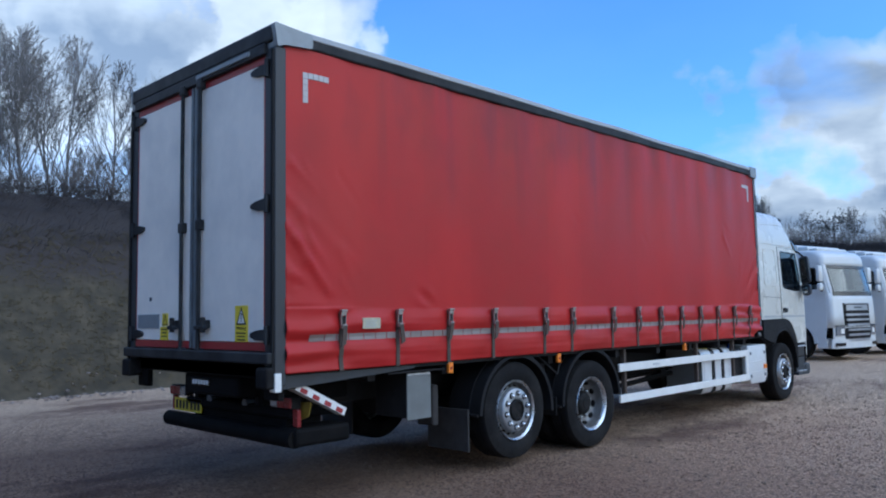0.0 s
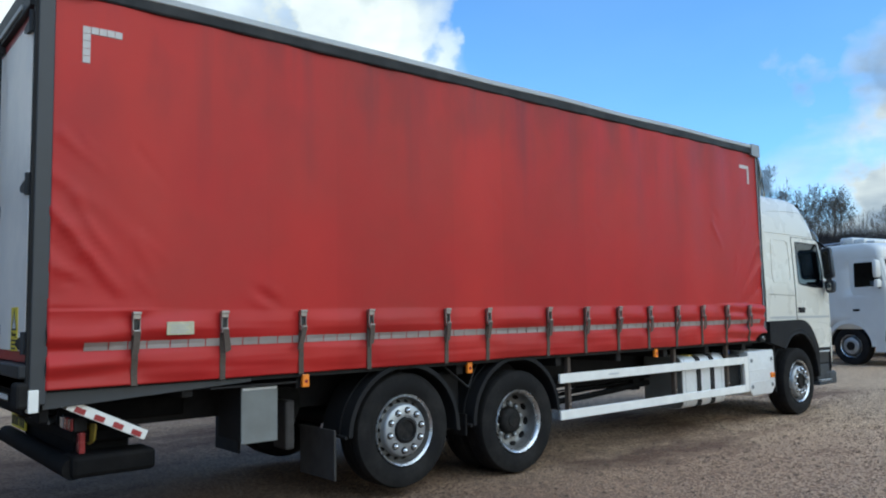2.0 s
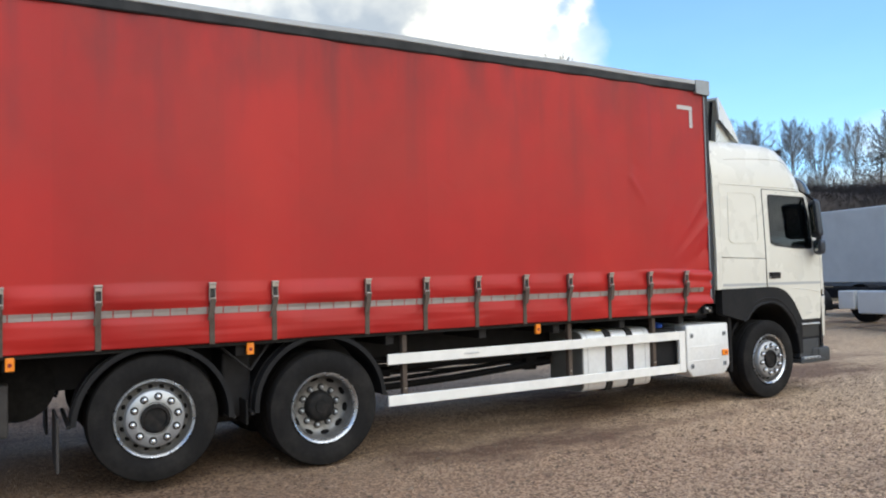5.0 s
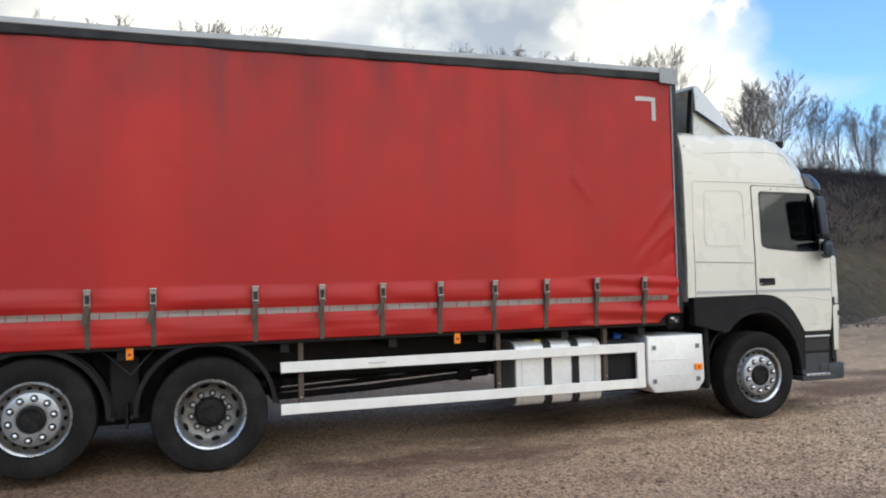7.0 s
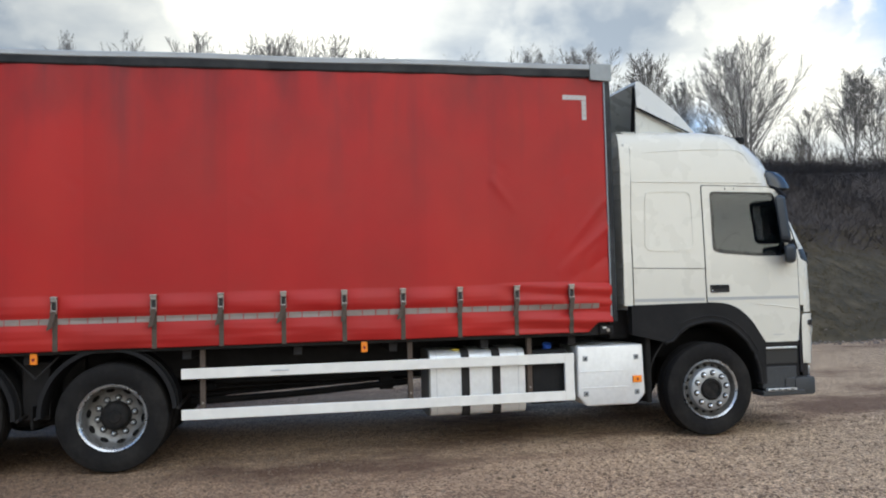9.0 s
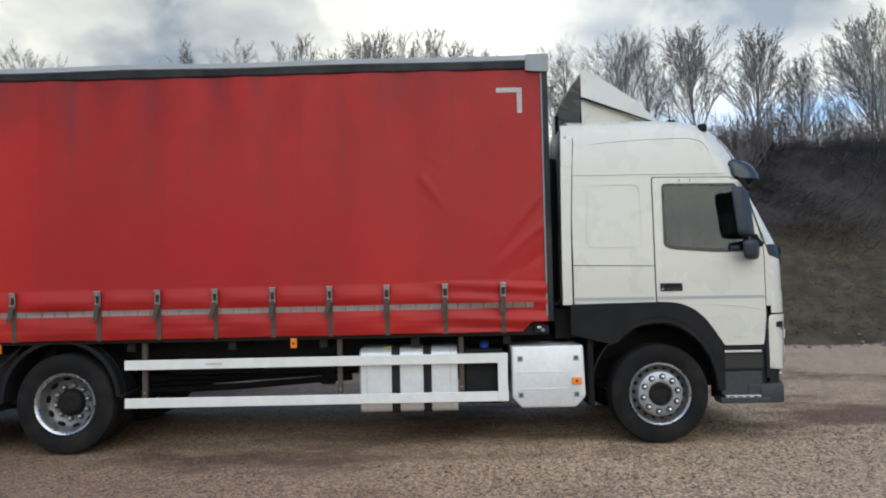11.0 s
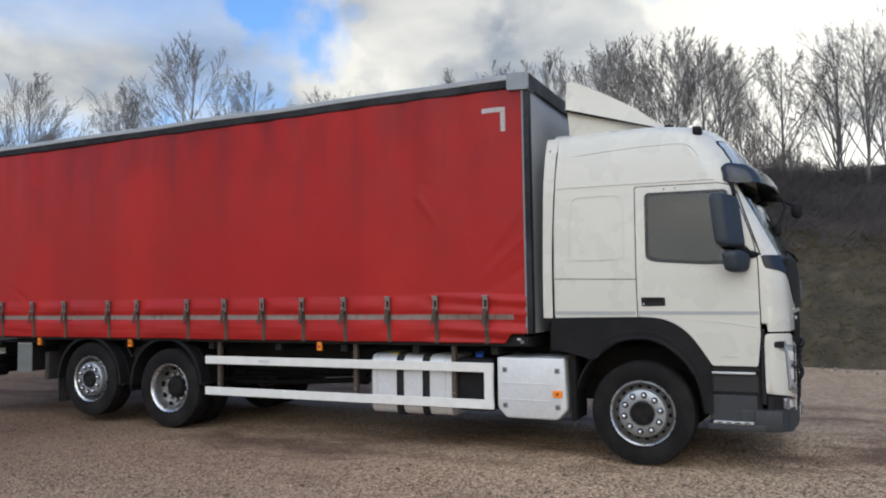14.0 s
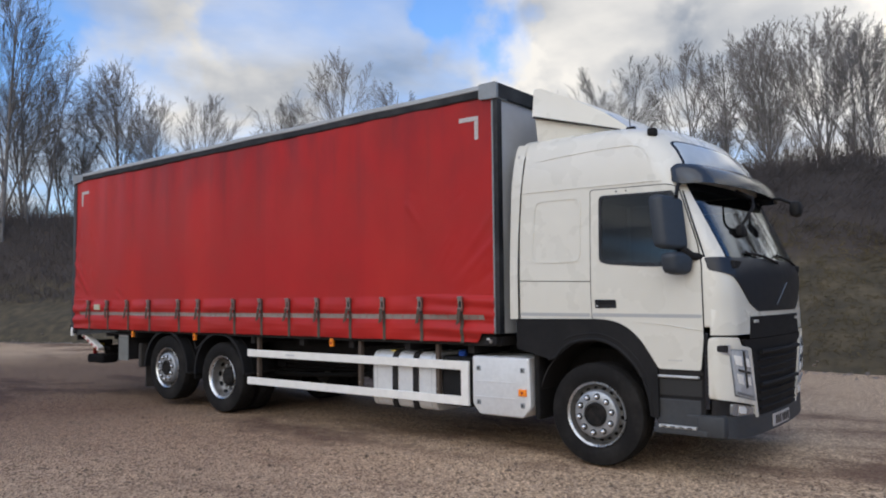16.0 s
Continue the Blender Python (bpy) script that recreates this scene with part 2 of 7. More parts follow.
M_RUBBER = material("tyre_rubber", (0.013, 0.0122, 0.012), 0.8, grain=0.2, grain_scale=25.0, stain=(0.034, 0.031, 0.028), stain_scale=4.0, stain_amount=0.5, spec=0.10, bump=0.25, bump_scale=60)
M_FLAP = material("dusty_rubber_flap", (0.050, 0.045, 0.042), 0.8, spec=0.2, grain=0.2, grain_scale=12.0, stain=(0.028, 0.026, 0.024), stain_scale=4.0, stain_amount=0.35)
M_RIM = material("silver_rim", (0.60, 0.605, 0.60), 0.28, metal=0.85, grain=0.1, grain_scale=16.0, stain=(0.2, 0.17, 0.14), stain_scale=7.0, stain_amount=0.5)
M_FACE = material("grey_wheel_face", (0.38, 0.395, 0.41), 0.36, metal=0.6, grain=0.12, grain_scale=18.0, stain=(0.16, 0.15, 0.14), stain_scale=8.0, stain_amount=0.5)
# grime plus the shade inside the dish and rim groove, in one colour
M_SHADED_DISC = material("shaded_grimy_disc", (0.19, 0.185, 0.177), 0.42, metal=0.45, grain=0.2, grain_scale=20.0, stain=(0.06, 0.05, 0.04), stain_scale=9.0, stain_amount=0.6)
M_NUT = material("bright_nut_steel", (0.7, 0.7, 0.7), 0.25, metal=0.9, grain=0.1, grain_scale=60.0)
M_HUB = material("dirty_hub_iron", (0.012, 0.012, 0.012), 0.6, spec=0.12, grain=0.3, grain_scale=25.0, stain=(0.035, 0.028, 0.024), stain_scale=12.0, stain_amount=0.5)
M_STRAP = material("grey_webbing", (0.095, 0.072, 0.057), 0.8, spec=0.15, grain=0.2, grain_scale=60.0, stain=(0.065, 0.052, 0.043), stain_scale=9.0, stain_amount=0.5, bump=0.3, bump_scale=250)
M_BUCKLE = material("dull_steel_buckle", (0.30, 0.275, 0.25), 0.34, metal=0.75, grain=0.15, grain_scale=60.0)
M_STRIPE = material("reflective_tape", (0.245, 0.196, 0.172), 0.5, grain=0.1, grain_scale=18.0, stain=(0.25, 0.2, 0.18), stain_scale=5.0, stain_amount=0.5)
M_LTAPE = material("white_marker_tape", (0.46, 0.43, 0.41), 0.45, grain=0.1, grain_scale=25.0)
M_AMBER = material("amber_lens", (0.85, 0.24, 0.02), 0.25, grain=0.1, grain_scale=40.0)
M_REDLENS = material("red_lens", (0.22, 0.022, 0.022), 0.25, grain=0.1, grain_scale=40.0)
M_CLEAR = material("clear_lamp_lens", (0.34, 0.36, 0.39), 0.12, metal=0.7, grain=0.15, grain_scale=30.0)
M_LENS = material("pale_lamp_glass", (0.46, 0.49, 0.52), 0.15, metal=0.3, grain=0.2, grain_scale=25.0, coat=0.6)
M_SIGN = material("pale_sign_glass", (0.40, 0.45, 0.50), 0.12, grain=0.06, grain_scale=6.0, coat=0.5)
M_VISOR = material("smoked_visor", (0.030, 0.034, 0.040), 0.15, grain=0.08, grain_scale=20.0)
M_CASE = material("blue_grey_mirror_case", (0.028, 0.034, 0.043), 0.42, spec=0.35, grain=0.1, grain_scale=30.0, bump=0.1, bump_scale=300)
M_YELLOW = material("yellow_sign", (0.72, 0.55, 0.03), 0.45, grain=0.08, grain_scale=20.0)
M_OLDYELLOW = material("grimy_yellow_plate", (0.34, 0.24, 0.035), 0.5, grain=0.15, grain_scale=12.0, stain=(0.15, 0.11, 0.03), stain_scale=8.0, stain_amount=0.6)
M_BLACK = material("black_print", (0.015, 0.015, 0.015), 0.5)
M_PATCH = material("cream_label", (0.47, 0.44, 0.30), 0.5, grain=0.1, grain_scale=40.0, stain=(0.33, 0.29, 0.19), stain_scale=18.0, stain_amount=0.5)
M_LINE = material("grey_stripe_decal", (0.38, 0.38, 0.37), 0.4)
M_BLUE = material("blue_cap", (0.03, 0.09, 0.40), 0.4, grain=0.1)
M_TRIM = material("grey_cab_trim", (0.10, 0.10, 0.10), 0.8, grain=0.15, grain_scale=20.0)
M_SEAT = material("dark_cab_trim", (0.022, 0.023, 0.026), 0.75, grain=0.2, grain_scale=30.0)
M_GLASS = glass_material("side_glass", (0.60, 0.68, 0.72), through_light=0.42, facing=0.06)
M_SCREEN = glass_material("windscreen_glass", (0.75, 0.88, 0.92), through_light=0.75, edge=2.6)
M_MIRROR = material("mirror_glass", (0.85, 0.87, 0.88), 0.03, metal=1.0)
M_FARWHITE = material("parked_white_paint", (0.66, 0.655, 0.62), 0.35, grain=0.04, grain_scale=3.0, stain=(0.5, 0.5, 0.48), stain_scale=1.2, stain_amount=0.3, coat=0.3)
M_CHROME = material("grille_bar_silver", (0.5, 0.52, 0.56), 0.3, metal=0.8, grain=0.08)
M_BARK = material("winter_bark", (0.165, 0.152, 0.143), 0.9, grain=0.3, grain_scale=6.0, stain=(0.19, 0.175, 0.16), stain_scale=2.0, stain_amount=0.6, object_random=0.2)
M_BRUSH = material("bramble_twig", (0.072, 0.060, 0.054), 0.95, grain=0.3, grain_scale=1.2, island=0.12)
M_HEDGE = material("hedge_twig", (0.16, 0.138, 0.125), 0.95, grain=0.3, grain_scale=0.5, island=0.25)
# distance haze is painted into this pale grey leaf colour
M_HAZED_IVY = material("hazed_ivy_leaf", (0.145, 0.145, 0.140), 0.6, spec=0.3, grain=0.3, grain_scale=1.5, island=0.4)
M_GRASS = material("winter_grass_blade", (0.074, 0.058, 0.030), 0.8, spec=0.1, grain=0.2, grain_scale=0.8, stain=(0.105, 0.080, 0.043), stain_scale=0.9, stain_amount=0.7, island=0.15)


def curtain_material():
    """Red PVC, sun-bleached in upright bands, with grey runs of dirt below the roof rail."""
    m = material("red_curtain_pvc", (0.358, 0.0165, 0.0158), 0.39, spec=0.23, grain=0.05, grain_scale=3.0, stain=(0.31, 0.027, 0.021), stain_scale=1.1, stain_amount=0.55, bump=0.05, bump_scale=140, coat=0.0)
    nt = m.node_tree
    n, l = nt.nodes, nt.links
    b = n["Principled BSDF"]
    last = b.inputs["Base Color"].links[0].from_socket
    tc = n.new("ShaderNodeTexCoord")
    mp = n.new("ShaderNodeMapping")
    mp.inputs["Scale"].default_value = (0.01, 2.3, 0.22)
    l.new(tc.outputs["Object"], mp.inputs[0])
    runs = n.new("ShaderNodeTexNoise")
    runs.inputs["Scale"].default_value, runs.inputs["Detail"].default_value, runs.inputs["Roughness"].default_value = 1.6, 3.5, 0.5
    l.new(mp.outputs[0], runs.inputs["Vector"])
    sp = n.new("ShaderNodeSeparateXYZ")
    l.new(tc.outputs["Object"], sp.inputs[0])
    top = n.new("ShaderNodeMapRange")
    top.inputs["From Min"].default_value, top.inputs["From Max"].default_value = 2.25, 3.62
    top.inputs["To Min"].default_value, top.inputs["To Max"].default_value = 0.03, 0.70
    l.new(sp.outputs["Z"], top.inputs[0])
    thr = n.new("ShaderNodeMapRange")
    thr.inputs["From Min"].default_value, thr.inputs["From Max"].default_value = 0.52, 0.76
    l.new(runs.outputs[0], thr.inputs[0])
    mul = n.new("ShaderNodeMath")
    mul.operation = "MULTIPLY"
    l.new(top.outputs[0], mul.inputs[0])
    l.new(thr.outputs[0], mul.inputs[1])
    mx = n.new("ShaderNodeMixRGB")
    mx.inputs[2].default_value = (0.10, 0.022, 0.026, 1)
    l.new(mul.outputs[0], mx.inputs[0])
    l.new(last, mx.inputs[1])
    # sun-bleached patches, and grime below the rail in broad runs
    soft = n.new("ShaderNodeMapping")
    soft.inputs["Scale"].default_value = (0.01, 1.0, 0.45)
    l.new(tc.outputs["Object"], soft.inputs[0])
    pale, grime = n.new("ShaderNodeTexNoise"), n.new("ShaderNodeTexNoise")
    pale.inputs["Scale"].default_value, pale.inputs["Detail"].default_value = 0.9, 4.0
    grime.inputs["Scale"].default_value, grime.inputs["Detail"].default_value = 2.1, 6.0
    l.new(soft.outputs[0], pale.inputs["Vector"])
    l.new(soft.outputs[0], grime.inputs["Vector"])
    last = mx.outputs[0]
    for src, lo_, hi_, most, shade in ((pale, 0.50, 0.72, 0.55, (0.46, 0.026, 0.019, 1)), (grime, 0.46, 0.70, 0.75, (0.13, 0.018, 0.020, 1))):
        much, blend = n.new("ShaderNodeMapRange"), n.new("ShaderNodeMixRGB")
        much.inputs["From Min"].default_value, much.inputs["From Max"].default_value, much.inputs["To Max"].default_value = lo_, hi_, most
        l.new(src.outputs[0], much.inputs[0])
        fac = much.outputs[0]
        if src is grime:
            height, both = n.new("ShaderNodeMapRange"), n.new("ShaderNodeMath")
            height.inputs["From Min"].default_value, height.inputs["From Max"].default_value = 2.7, 3.66
            l.new(sp.outputs["Z"], height.inputs[0])
            both.operation = "MULTIPLY"
            l.new(fac, both.inputs[0])
            l.new(height.outputs[0], both.inputs[1])
            fac = both.outputs[0]
        l.new(fac, blend.inputs[0])
        l.new(last, blend.inputs[1])
        blend.inputs[2].default_value = shade
        last = blend.outputs[0]
    # sheet joints: upright welded seams about half a metre apart, a shade lighter on alternate sheets
    wv = n.new("ShaderNodeMath")
    wv.operation = "SNAP"
    wv.inputs[1].default_value = 0.62
    l.new(sp.outputs["Y"], wv.inputs[0])
    wn2 = n.new("ShaderNodeTexWhiteNoise")
    wn2.noise_dimensions = "1D"
    l.new(wv.outputs[0], wn2.inputs["W"])
    rr = n.new("ShaderNodeMapRange")
    rr.inputs["To Min"].default_value, rr.inputs["To Max"].default_value = 0.955, 1.045
    l.new(wn2.outputs[0], rr.inputs[0])
    mm = n.new("ShaderNodeMixRGB")
    mm.blend_type = "MULTIPLY"
    mm.inputs[0].default_value = 1.0
    l.new(last, mm.inputs[1])
    l.new(rr.outputs[0], mm.inputs[2])
    l.new(mm.outputs[0], b.inputs["Base Color"])
    return m


M_CURTAIN = curtain_material()


def gravel_material():
    m = bpy.data.materials.new("red_brown_gravel")
    m.use_nodes = True
    nt = m.node_tree
    n, l = nt.nodes, nt.links
    b = n["Principled BSDF"]
    b.inputs["Roughness"].default_value = 0.9
    b.inputs["Specular IOR Level"].default_value = 0.25
    tc = n.new("ShaderNodeTexCoord")

    def noise(scale, detail=6.0, rough=0.6, stretch=None):
        t = n.new("ShaderNodeTexNoise")
        t.inputs["Scale"].default_value, t.inputs["Detail"].default_value, t.inputs["Roughness"].default_value = scale, detail, rough
        src = tc.outputs["Object"]
        if stretch:
            mp = n.new("ShaderNodeMapping")
            mp.inputs["Scale"].default_value = stretch
            l.new(src, mp.inputs[0])
            src = mp.outputs[0]
        l.new(src, t.inputs["Vector"])
        return t.outputs[0]

    def mix(fac, a, c, lo, hi, amount=1.0, blend="MIX"):
        r = n.new("ShaderNodeMapRange")
        r.inputs["From Min"].default_value, r.inputs["From Max"].default_value, r.inputs["To Max"].default_value = lo, hi, amount
        l.new(fac, r.inputs[0])
        mx = n.new("ShaderNodeMixRGB")
        mx.blend_type = blend
        l.new(r.outputs[0], mx.inputs[0])
        if isinstance(a, tuple):
            mx.inputs[1].default_value = (*a, 1)
        else:
            l.new(a, mx.inputs[1])
        if isinstance(c, tuple):
            mx.inputs[2].default_value = (*c, 1)
        else:
            l.new(c, mx.inputs[2])
        return mx.outputs[0]

    vor = n.new("ShaderNodeTexVoronoi")
    vor.inputs["Scale"].default_value = 62.0
    l.new(tc.outputs["Object"], vor.inputs["Vector"])
    bw = n.new("ShaderNodeRGBToBW")
    l.new(vor.outputs["Color"], bw.inputs[0])
    col = mix(bw.outputs[0], (0.185, 0.112, 0.068), (0.98, 0.69, 0.43), 0.22, 0.82)
    # larger single stones, pale or dark, among the fines
    big = n.new("ShaderNodeTexVoronoi")
    big.inputs["Scale"].default_value = 30.0
    l.new(tc.outputs["Object"], big.inputs["Vector"])
    big_bw = n.new("ShaderNodeRGBToBW")
    l.new(big.outputs["Color"], big_bw.inputs[0])
    core = n.new("ShaderNodeMapRange")
    core.inputs["From Min"].default_value, core.inputs["From Max"].default_value = 0.42, 0.22
    l.new(big.outputs["Distance"], core.inputs[0])
    for lo_, hi_, shade in ((0.62, 0.66, (0.74, 0.57, 0.42)), (0.33, 0.29, (0.17, 0.108, 0.075))):
        pick, only = n.new("ShaderNodeMapRange"), n.new("ShaderNodeMath")
        pick.inputs["From Min"].default_value, pick.inputs["From Max"].default_value = lo_, hi_
        l.new(big_bw.outputs[0], pick.inputs[0])
        only.operation = "MULTIPLY"
        l.new(pick.outputs[0], only.inputs[0])
        l.new(core.outputs[0], only.inputs[1])
        col = mix(only.outputs[0], col, shade, 0.0, 1.0, 0.7)
    col = mix(noise(9.0), col, (0.20, 0.130, 0.090), 0.48, 0.75, 0.45)
    col = mix(noise(0.35, 8.0), col, (0.60, 0.43, 0.275), 0.42, 0.7, 0.5)
    # reddish mud in a few broken drifts, thicker in some stretches than in others
    drift = n.new("ShaderNodeMath")
    drift.operation = "MULTIPLY"
    l.new(noise(0.9, 10.0, 0.7, (1.0, 0.42, 1.0)), drift.inputs[0])
    l.new(noise(0.23, 4.0, 0.5), drift.inputs[1])
    col = mix(drift.outputs[0], col, (0.15, 0.078, 0.051), 0.258, 0.35, 0.8)
    # the gravel is toned darker in a ragged patch round the lorry's tail
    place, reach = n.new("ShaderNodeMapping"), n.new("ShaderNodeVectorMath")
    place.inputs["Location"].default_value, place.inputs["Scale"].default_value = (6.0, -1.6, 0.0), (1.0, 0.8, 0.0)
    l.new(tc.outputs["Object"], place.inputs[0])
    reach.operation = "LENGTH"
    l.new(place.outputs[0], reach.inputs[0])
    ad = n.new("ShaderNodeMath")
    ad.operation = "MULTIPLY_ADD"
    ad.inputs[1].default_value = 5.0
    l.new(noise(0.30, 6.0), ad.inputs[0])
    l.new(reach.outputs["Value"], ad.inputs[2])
    tail_mask = n.new("ShaderNodeMapRange")
    tail_mask.inputs["From Min"].default_value, tail_mask.inputs["From Max"].default_value = 6.0, 11.5
    tail_mask.inputs["To Min"].default_value, tail_mask.inputs["To Max"].default_value = 0.0, 1.0
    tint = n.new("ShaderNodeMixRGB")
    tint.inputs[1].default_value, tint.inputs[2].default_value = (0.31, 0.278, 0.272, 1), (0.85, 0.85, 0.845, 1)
    l.new(tail_mask.outputs[0], tint.inputs[0])
    l.new(ad.outputs[0], tail_mask.inputs[0])
    tail_tone = n.new("ShaderNodeMixRGB")
    tail_tone.blend_type = "MULTIPLY"
    tail_tone.inputs[0].default_value = 1.0
    l.new(col, tail_tone.inputs[1])
    l.new(tint.outputs[0], tail_tone.inputs[2])
    col = tail_tone.outputs[0]
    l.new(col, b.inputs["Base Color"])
    bp = n.new("ShaderNodeBump")
    bp.inputs["Strength"].default_value, bp.inputs["Distance"].default_value = 0.8, 0.012
    l.new(vor.outputs["Distance"], bp.inputs["Height"])
    bp2 = n.new("ShaderNodeBump")
    bp2.inputs["Strength"].default_value, bp2.inputs["Distance"].default_value = 0.6, 0.04
    l.new(noise(6.0), bp2.inputs["Height"])
    l.new(bp.outputs[0], bp2.inputs["Normal"])
    l.new(bp2.outputs[0], b.inputs["Normal"])
    return m


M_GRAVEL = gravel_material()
M_STONE = material("loose_pebble", (0.165, 0.118, 0.082), 0.85, spec=0.15, grain=0.2, grain_scale=20.0, island=0.35)
M_RUBBLE = material("pale_rubble", (0.20, 0.16, 0.13), 0.9, grain=0.2, grain_scale=10.0, island=0.4)


def bank_material():
    m = material("grass_bank_soil", (0.057, 0.044, 0.023), 0.95, grain=0.35, grain_scale=2.2, stain=(0.080, 0.060, 0.033), stain_scale=2.2, stain_amount=0.8, bump=0.4, bump_scale=9)
    nt = m.node_tree
    n, l = nt.nodes, nt.links
    b = n["Principled BSDF"]
    last = b.inputs["Base Color"].links[0].from_socket
    tc, sp, t = n.new("ShaderNodeTexCoord"), n.new("ShaderNodeSeparateXYZ"), n.new("ShaderNodeTexNoise")
    t.inputs["Scale"].default_value, t.inputs["Detail"].default_value = 0.8, 6.0
    l.new(tc.outputs["Object"], sp.inputs[0])
    l.new(tc.outputs["Object"], t.inputs["Vector"])
    ad = n.new("ShaderNodeMath")
    ad.operation = "MULTIPLY_ADD"
    ad.inputs[1].default_value = 1.6
    l.new(t.outputs[0], ad.inputs[0])
    l.new(sp.outputs["Z"], ad.inputs[2])
    r = n.new("ShaderNodeMapRange")
    r.inputs["From Min"].default_value, r.inputs["From Max"].default_value = 3.0, 3.6
    l.new(ad.outputs[0], r.inputs[0])
    mx = n.new("ShaderNodeMixRGB")
    mx.inputs[2].default_value = (0.048, 0.036, 0.028, 1)
    l.new(r.outputs[0], mx.inputs[0])
    l.new(last, mx.inputs[1])
    l.new(mx.outputs[0], b.inputs["Base Color"])
    return m


M_BANK = bank_material()


# ---- mesh helpers ----
def mesh_of(bm, name, mat, smooth=False, sharp=35):
    me = bpy.data.meshes.new(name)
    bmesh.ops.recalc_face_normals(bm, faces=bm.faces[:])
    bm.to_mesh(me)
    bm.free()
    me.materials.append(mat)
    if smooth:
        me.polygons.foreach_set("use_smooth", [True] * len(me.polygons))
        me.set_sharp_from_angle(angle=radians(sharp))
    return me


def part(name, bm, mat, parent, label="", at=(0, 0, 0), smooth=False, sharp=35):
    ob = new(name, mesh_of(bm, name, mat, smooth, sharp))
    ob.parent = parent
    ob.location = at
    return tagged(ob, label)


def data_part(name, verts, faces, mat, parent=None, label="", smooth=False):
    me = bpy.data.meshes.new(name)
    me.from_pydata(verts, [], faces)
    me.materials.append(mat)
    if smooth:
        me.polygons.foreach_set("use_smooth", [True] * len(me.polygons))
    ob = new(name, me)
    if parent:
        ob.parent = parent
    return tagged(ob, label)


def box(bm, a, b, bevel=0.0):
    """An upright block between two corners, its edges rounded a little."""
    lo, hi = Vector(map(min, a, b)), Vector(map(max, a, b))
    made = bmesh.ops.create_cube(bm, size=1.0)["verts"]
    for v in made:
        v.co = Vector(((v.co[i] + 0.5) * (hi[i] - lo[i]) + lo[i]) for i in range(3))
    if bevel:
        edges = {e for v in made for e in v.link_edges}
        bmesh.ops.bevel(bm, geom=list(edges), offset=min(bevel, min(hi - lo) * 0.45), segments=2, profile=0.5, affect="EDGES")
    return bm


def blocks(*pairs, bevel=0.006):
    bm = bmesh.new()
    for a, b in pairs:
        box(bm, a, b, bevel)
    return bm


def tube(bm, points, radius, sides=10, caps=True):
    """A round bar along points; radius a number or one for each point."""
    points = [Vector(p) for p in points]
    radii = radius if isinstance(radius, (list, tuple)) else [radius] * len(points)
    rings, ref = [], None
    for i, p in enumerate(points):
        way = (points[min(i + 1, len(points) - 1)] - points[max(i - 1, 0)]).normalized()
        ref = Vector((0, 0, 1)) if abs(way.z) < 0.9 else Vector((1, 0, 0))
        u = way.cross(ref).normalized()
        w = way.cross(u)
        rings.append([bm.verts.new(p + radii[i] * (math.cos(a) * u + math.sin(a) * w)) for a in (2 * math.pi * k / sides for k in range(sides))])
    for r0, r1 in zip(rings, rings[1:]):
        for k in range(sides):
            bm.faces.new((r0[k], r0[(k + 1) % sides], r1[(k + 1) % sides], r1[k]))
    if caps:
        bm.faces.new(rings[0][::-1])
        bm.faces.new(rings[-1])
    return bm


def lathe(bm, profile, steps=48, axis="x", closed=False):
    """Turn a profile of (along, radius) round the x axis."""
    rings = []
    for a in range(steps):
        c, s = math.cos(2 * math.pi * a / steps), math.sin(2 * math.pi * a / steps)
        rings.append([bm.verts.new((d, r * c, r * s)) for d, r in profile])
    m = len(profile)
    for a in range(steps):
        r0, r1 = rings[a], rings[(a + 1) % steps]
        for k in range(m if closed else m - 1):
            bm.faces.new((r0[k], r0[(k + 1) % m], r1[(k + 1) % m], r1[k]))
    return bm


def rounded(points, radius, steps=5):
    """A closed outline with its corners rounded; radius a number or one for each corner."""
    out, n = [], len(points)
    for i, p in enumerate(points):
        p, a, b = Vector(p), Vector(points[i - 1]), Vector(points[(i + 1) % n])
        r = radius[i] if isinstance(radius, (list, tuple)) else radius
        u, w = (a - p), (b - p)
        r = min(r, u.length * 0.49, w.length * 0.49)
        if r <= 0.0005:
            out.append(tuple(p))
            continue
        s, e = p + u.normalized() * r, p + w.normalized() * r
        for k in range(steps + 1):
            t = k / steps
            out.append(tuple(s * (1 - t) ** 2 + p * 2 * t * (1 - t) + e * t * t))
    return out


def sheet(outline, holes=(), front=None, depth=0.01, way=(1, 0, 0), bm=None):
    """A plate of any outline with holes. front(u, v) places an outline point in space; way is the side that faces out, depth its thickness."""
    bm = bm or bmesh.new()
    edges, way = [], Vector(way)
    for loop in (outline, *holes):
        vs = [bm.verts.new(front(*p)) for p in loop]
        edges += [bm.edges.new((vs[i], vs[(i + 1) % len(vs)])) for i in range(len(vs))]
    got = bmesh.ops.triangle_fill(bm, use_beauty=True, use_dissolve=False, edges=edges)
    faces = [g for g in got["geom"] if isinstance(g, bmesh.types.BMFace)]
    if depth:
        ext = bmesh.ops.extrude_face_region(bm, geom=faces)
        for v in (g for g in ext["geom"] if isinstance(g, bmesh.types.BMVert)):
            v.co -= way * depth
    return bm


def side_plate(outline, holes=(), x=0.0, depth=0.01, bm=None):
    """A plate in the lorry's side plane: outline in (along, height)."""
    f = x if callable(x) else (lambda z: x)
    return sheet(outline, holes, lambda u, v: (f(v), u, v), depth, (1, 0, 0), bm)


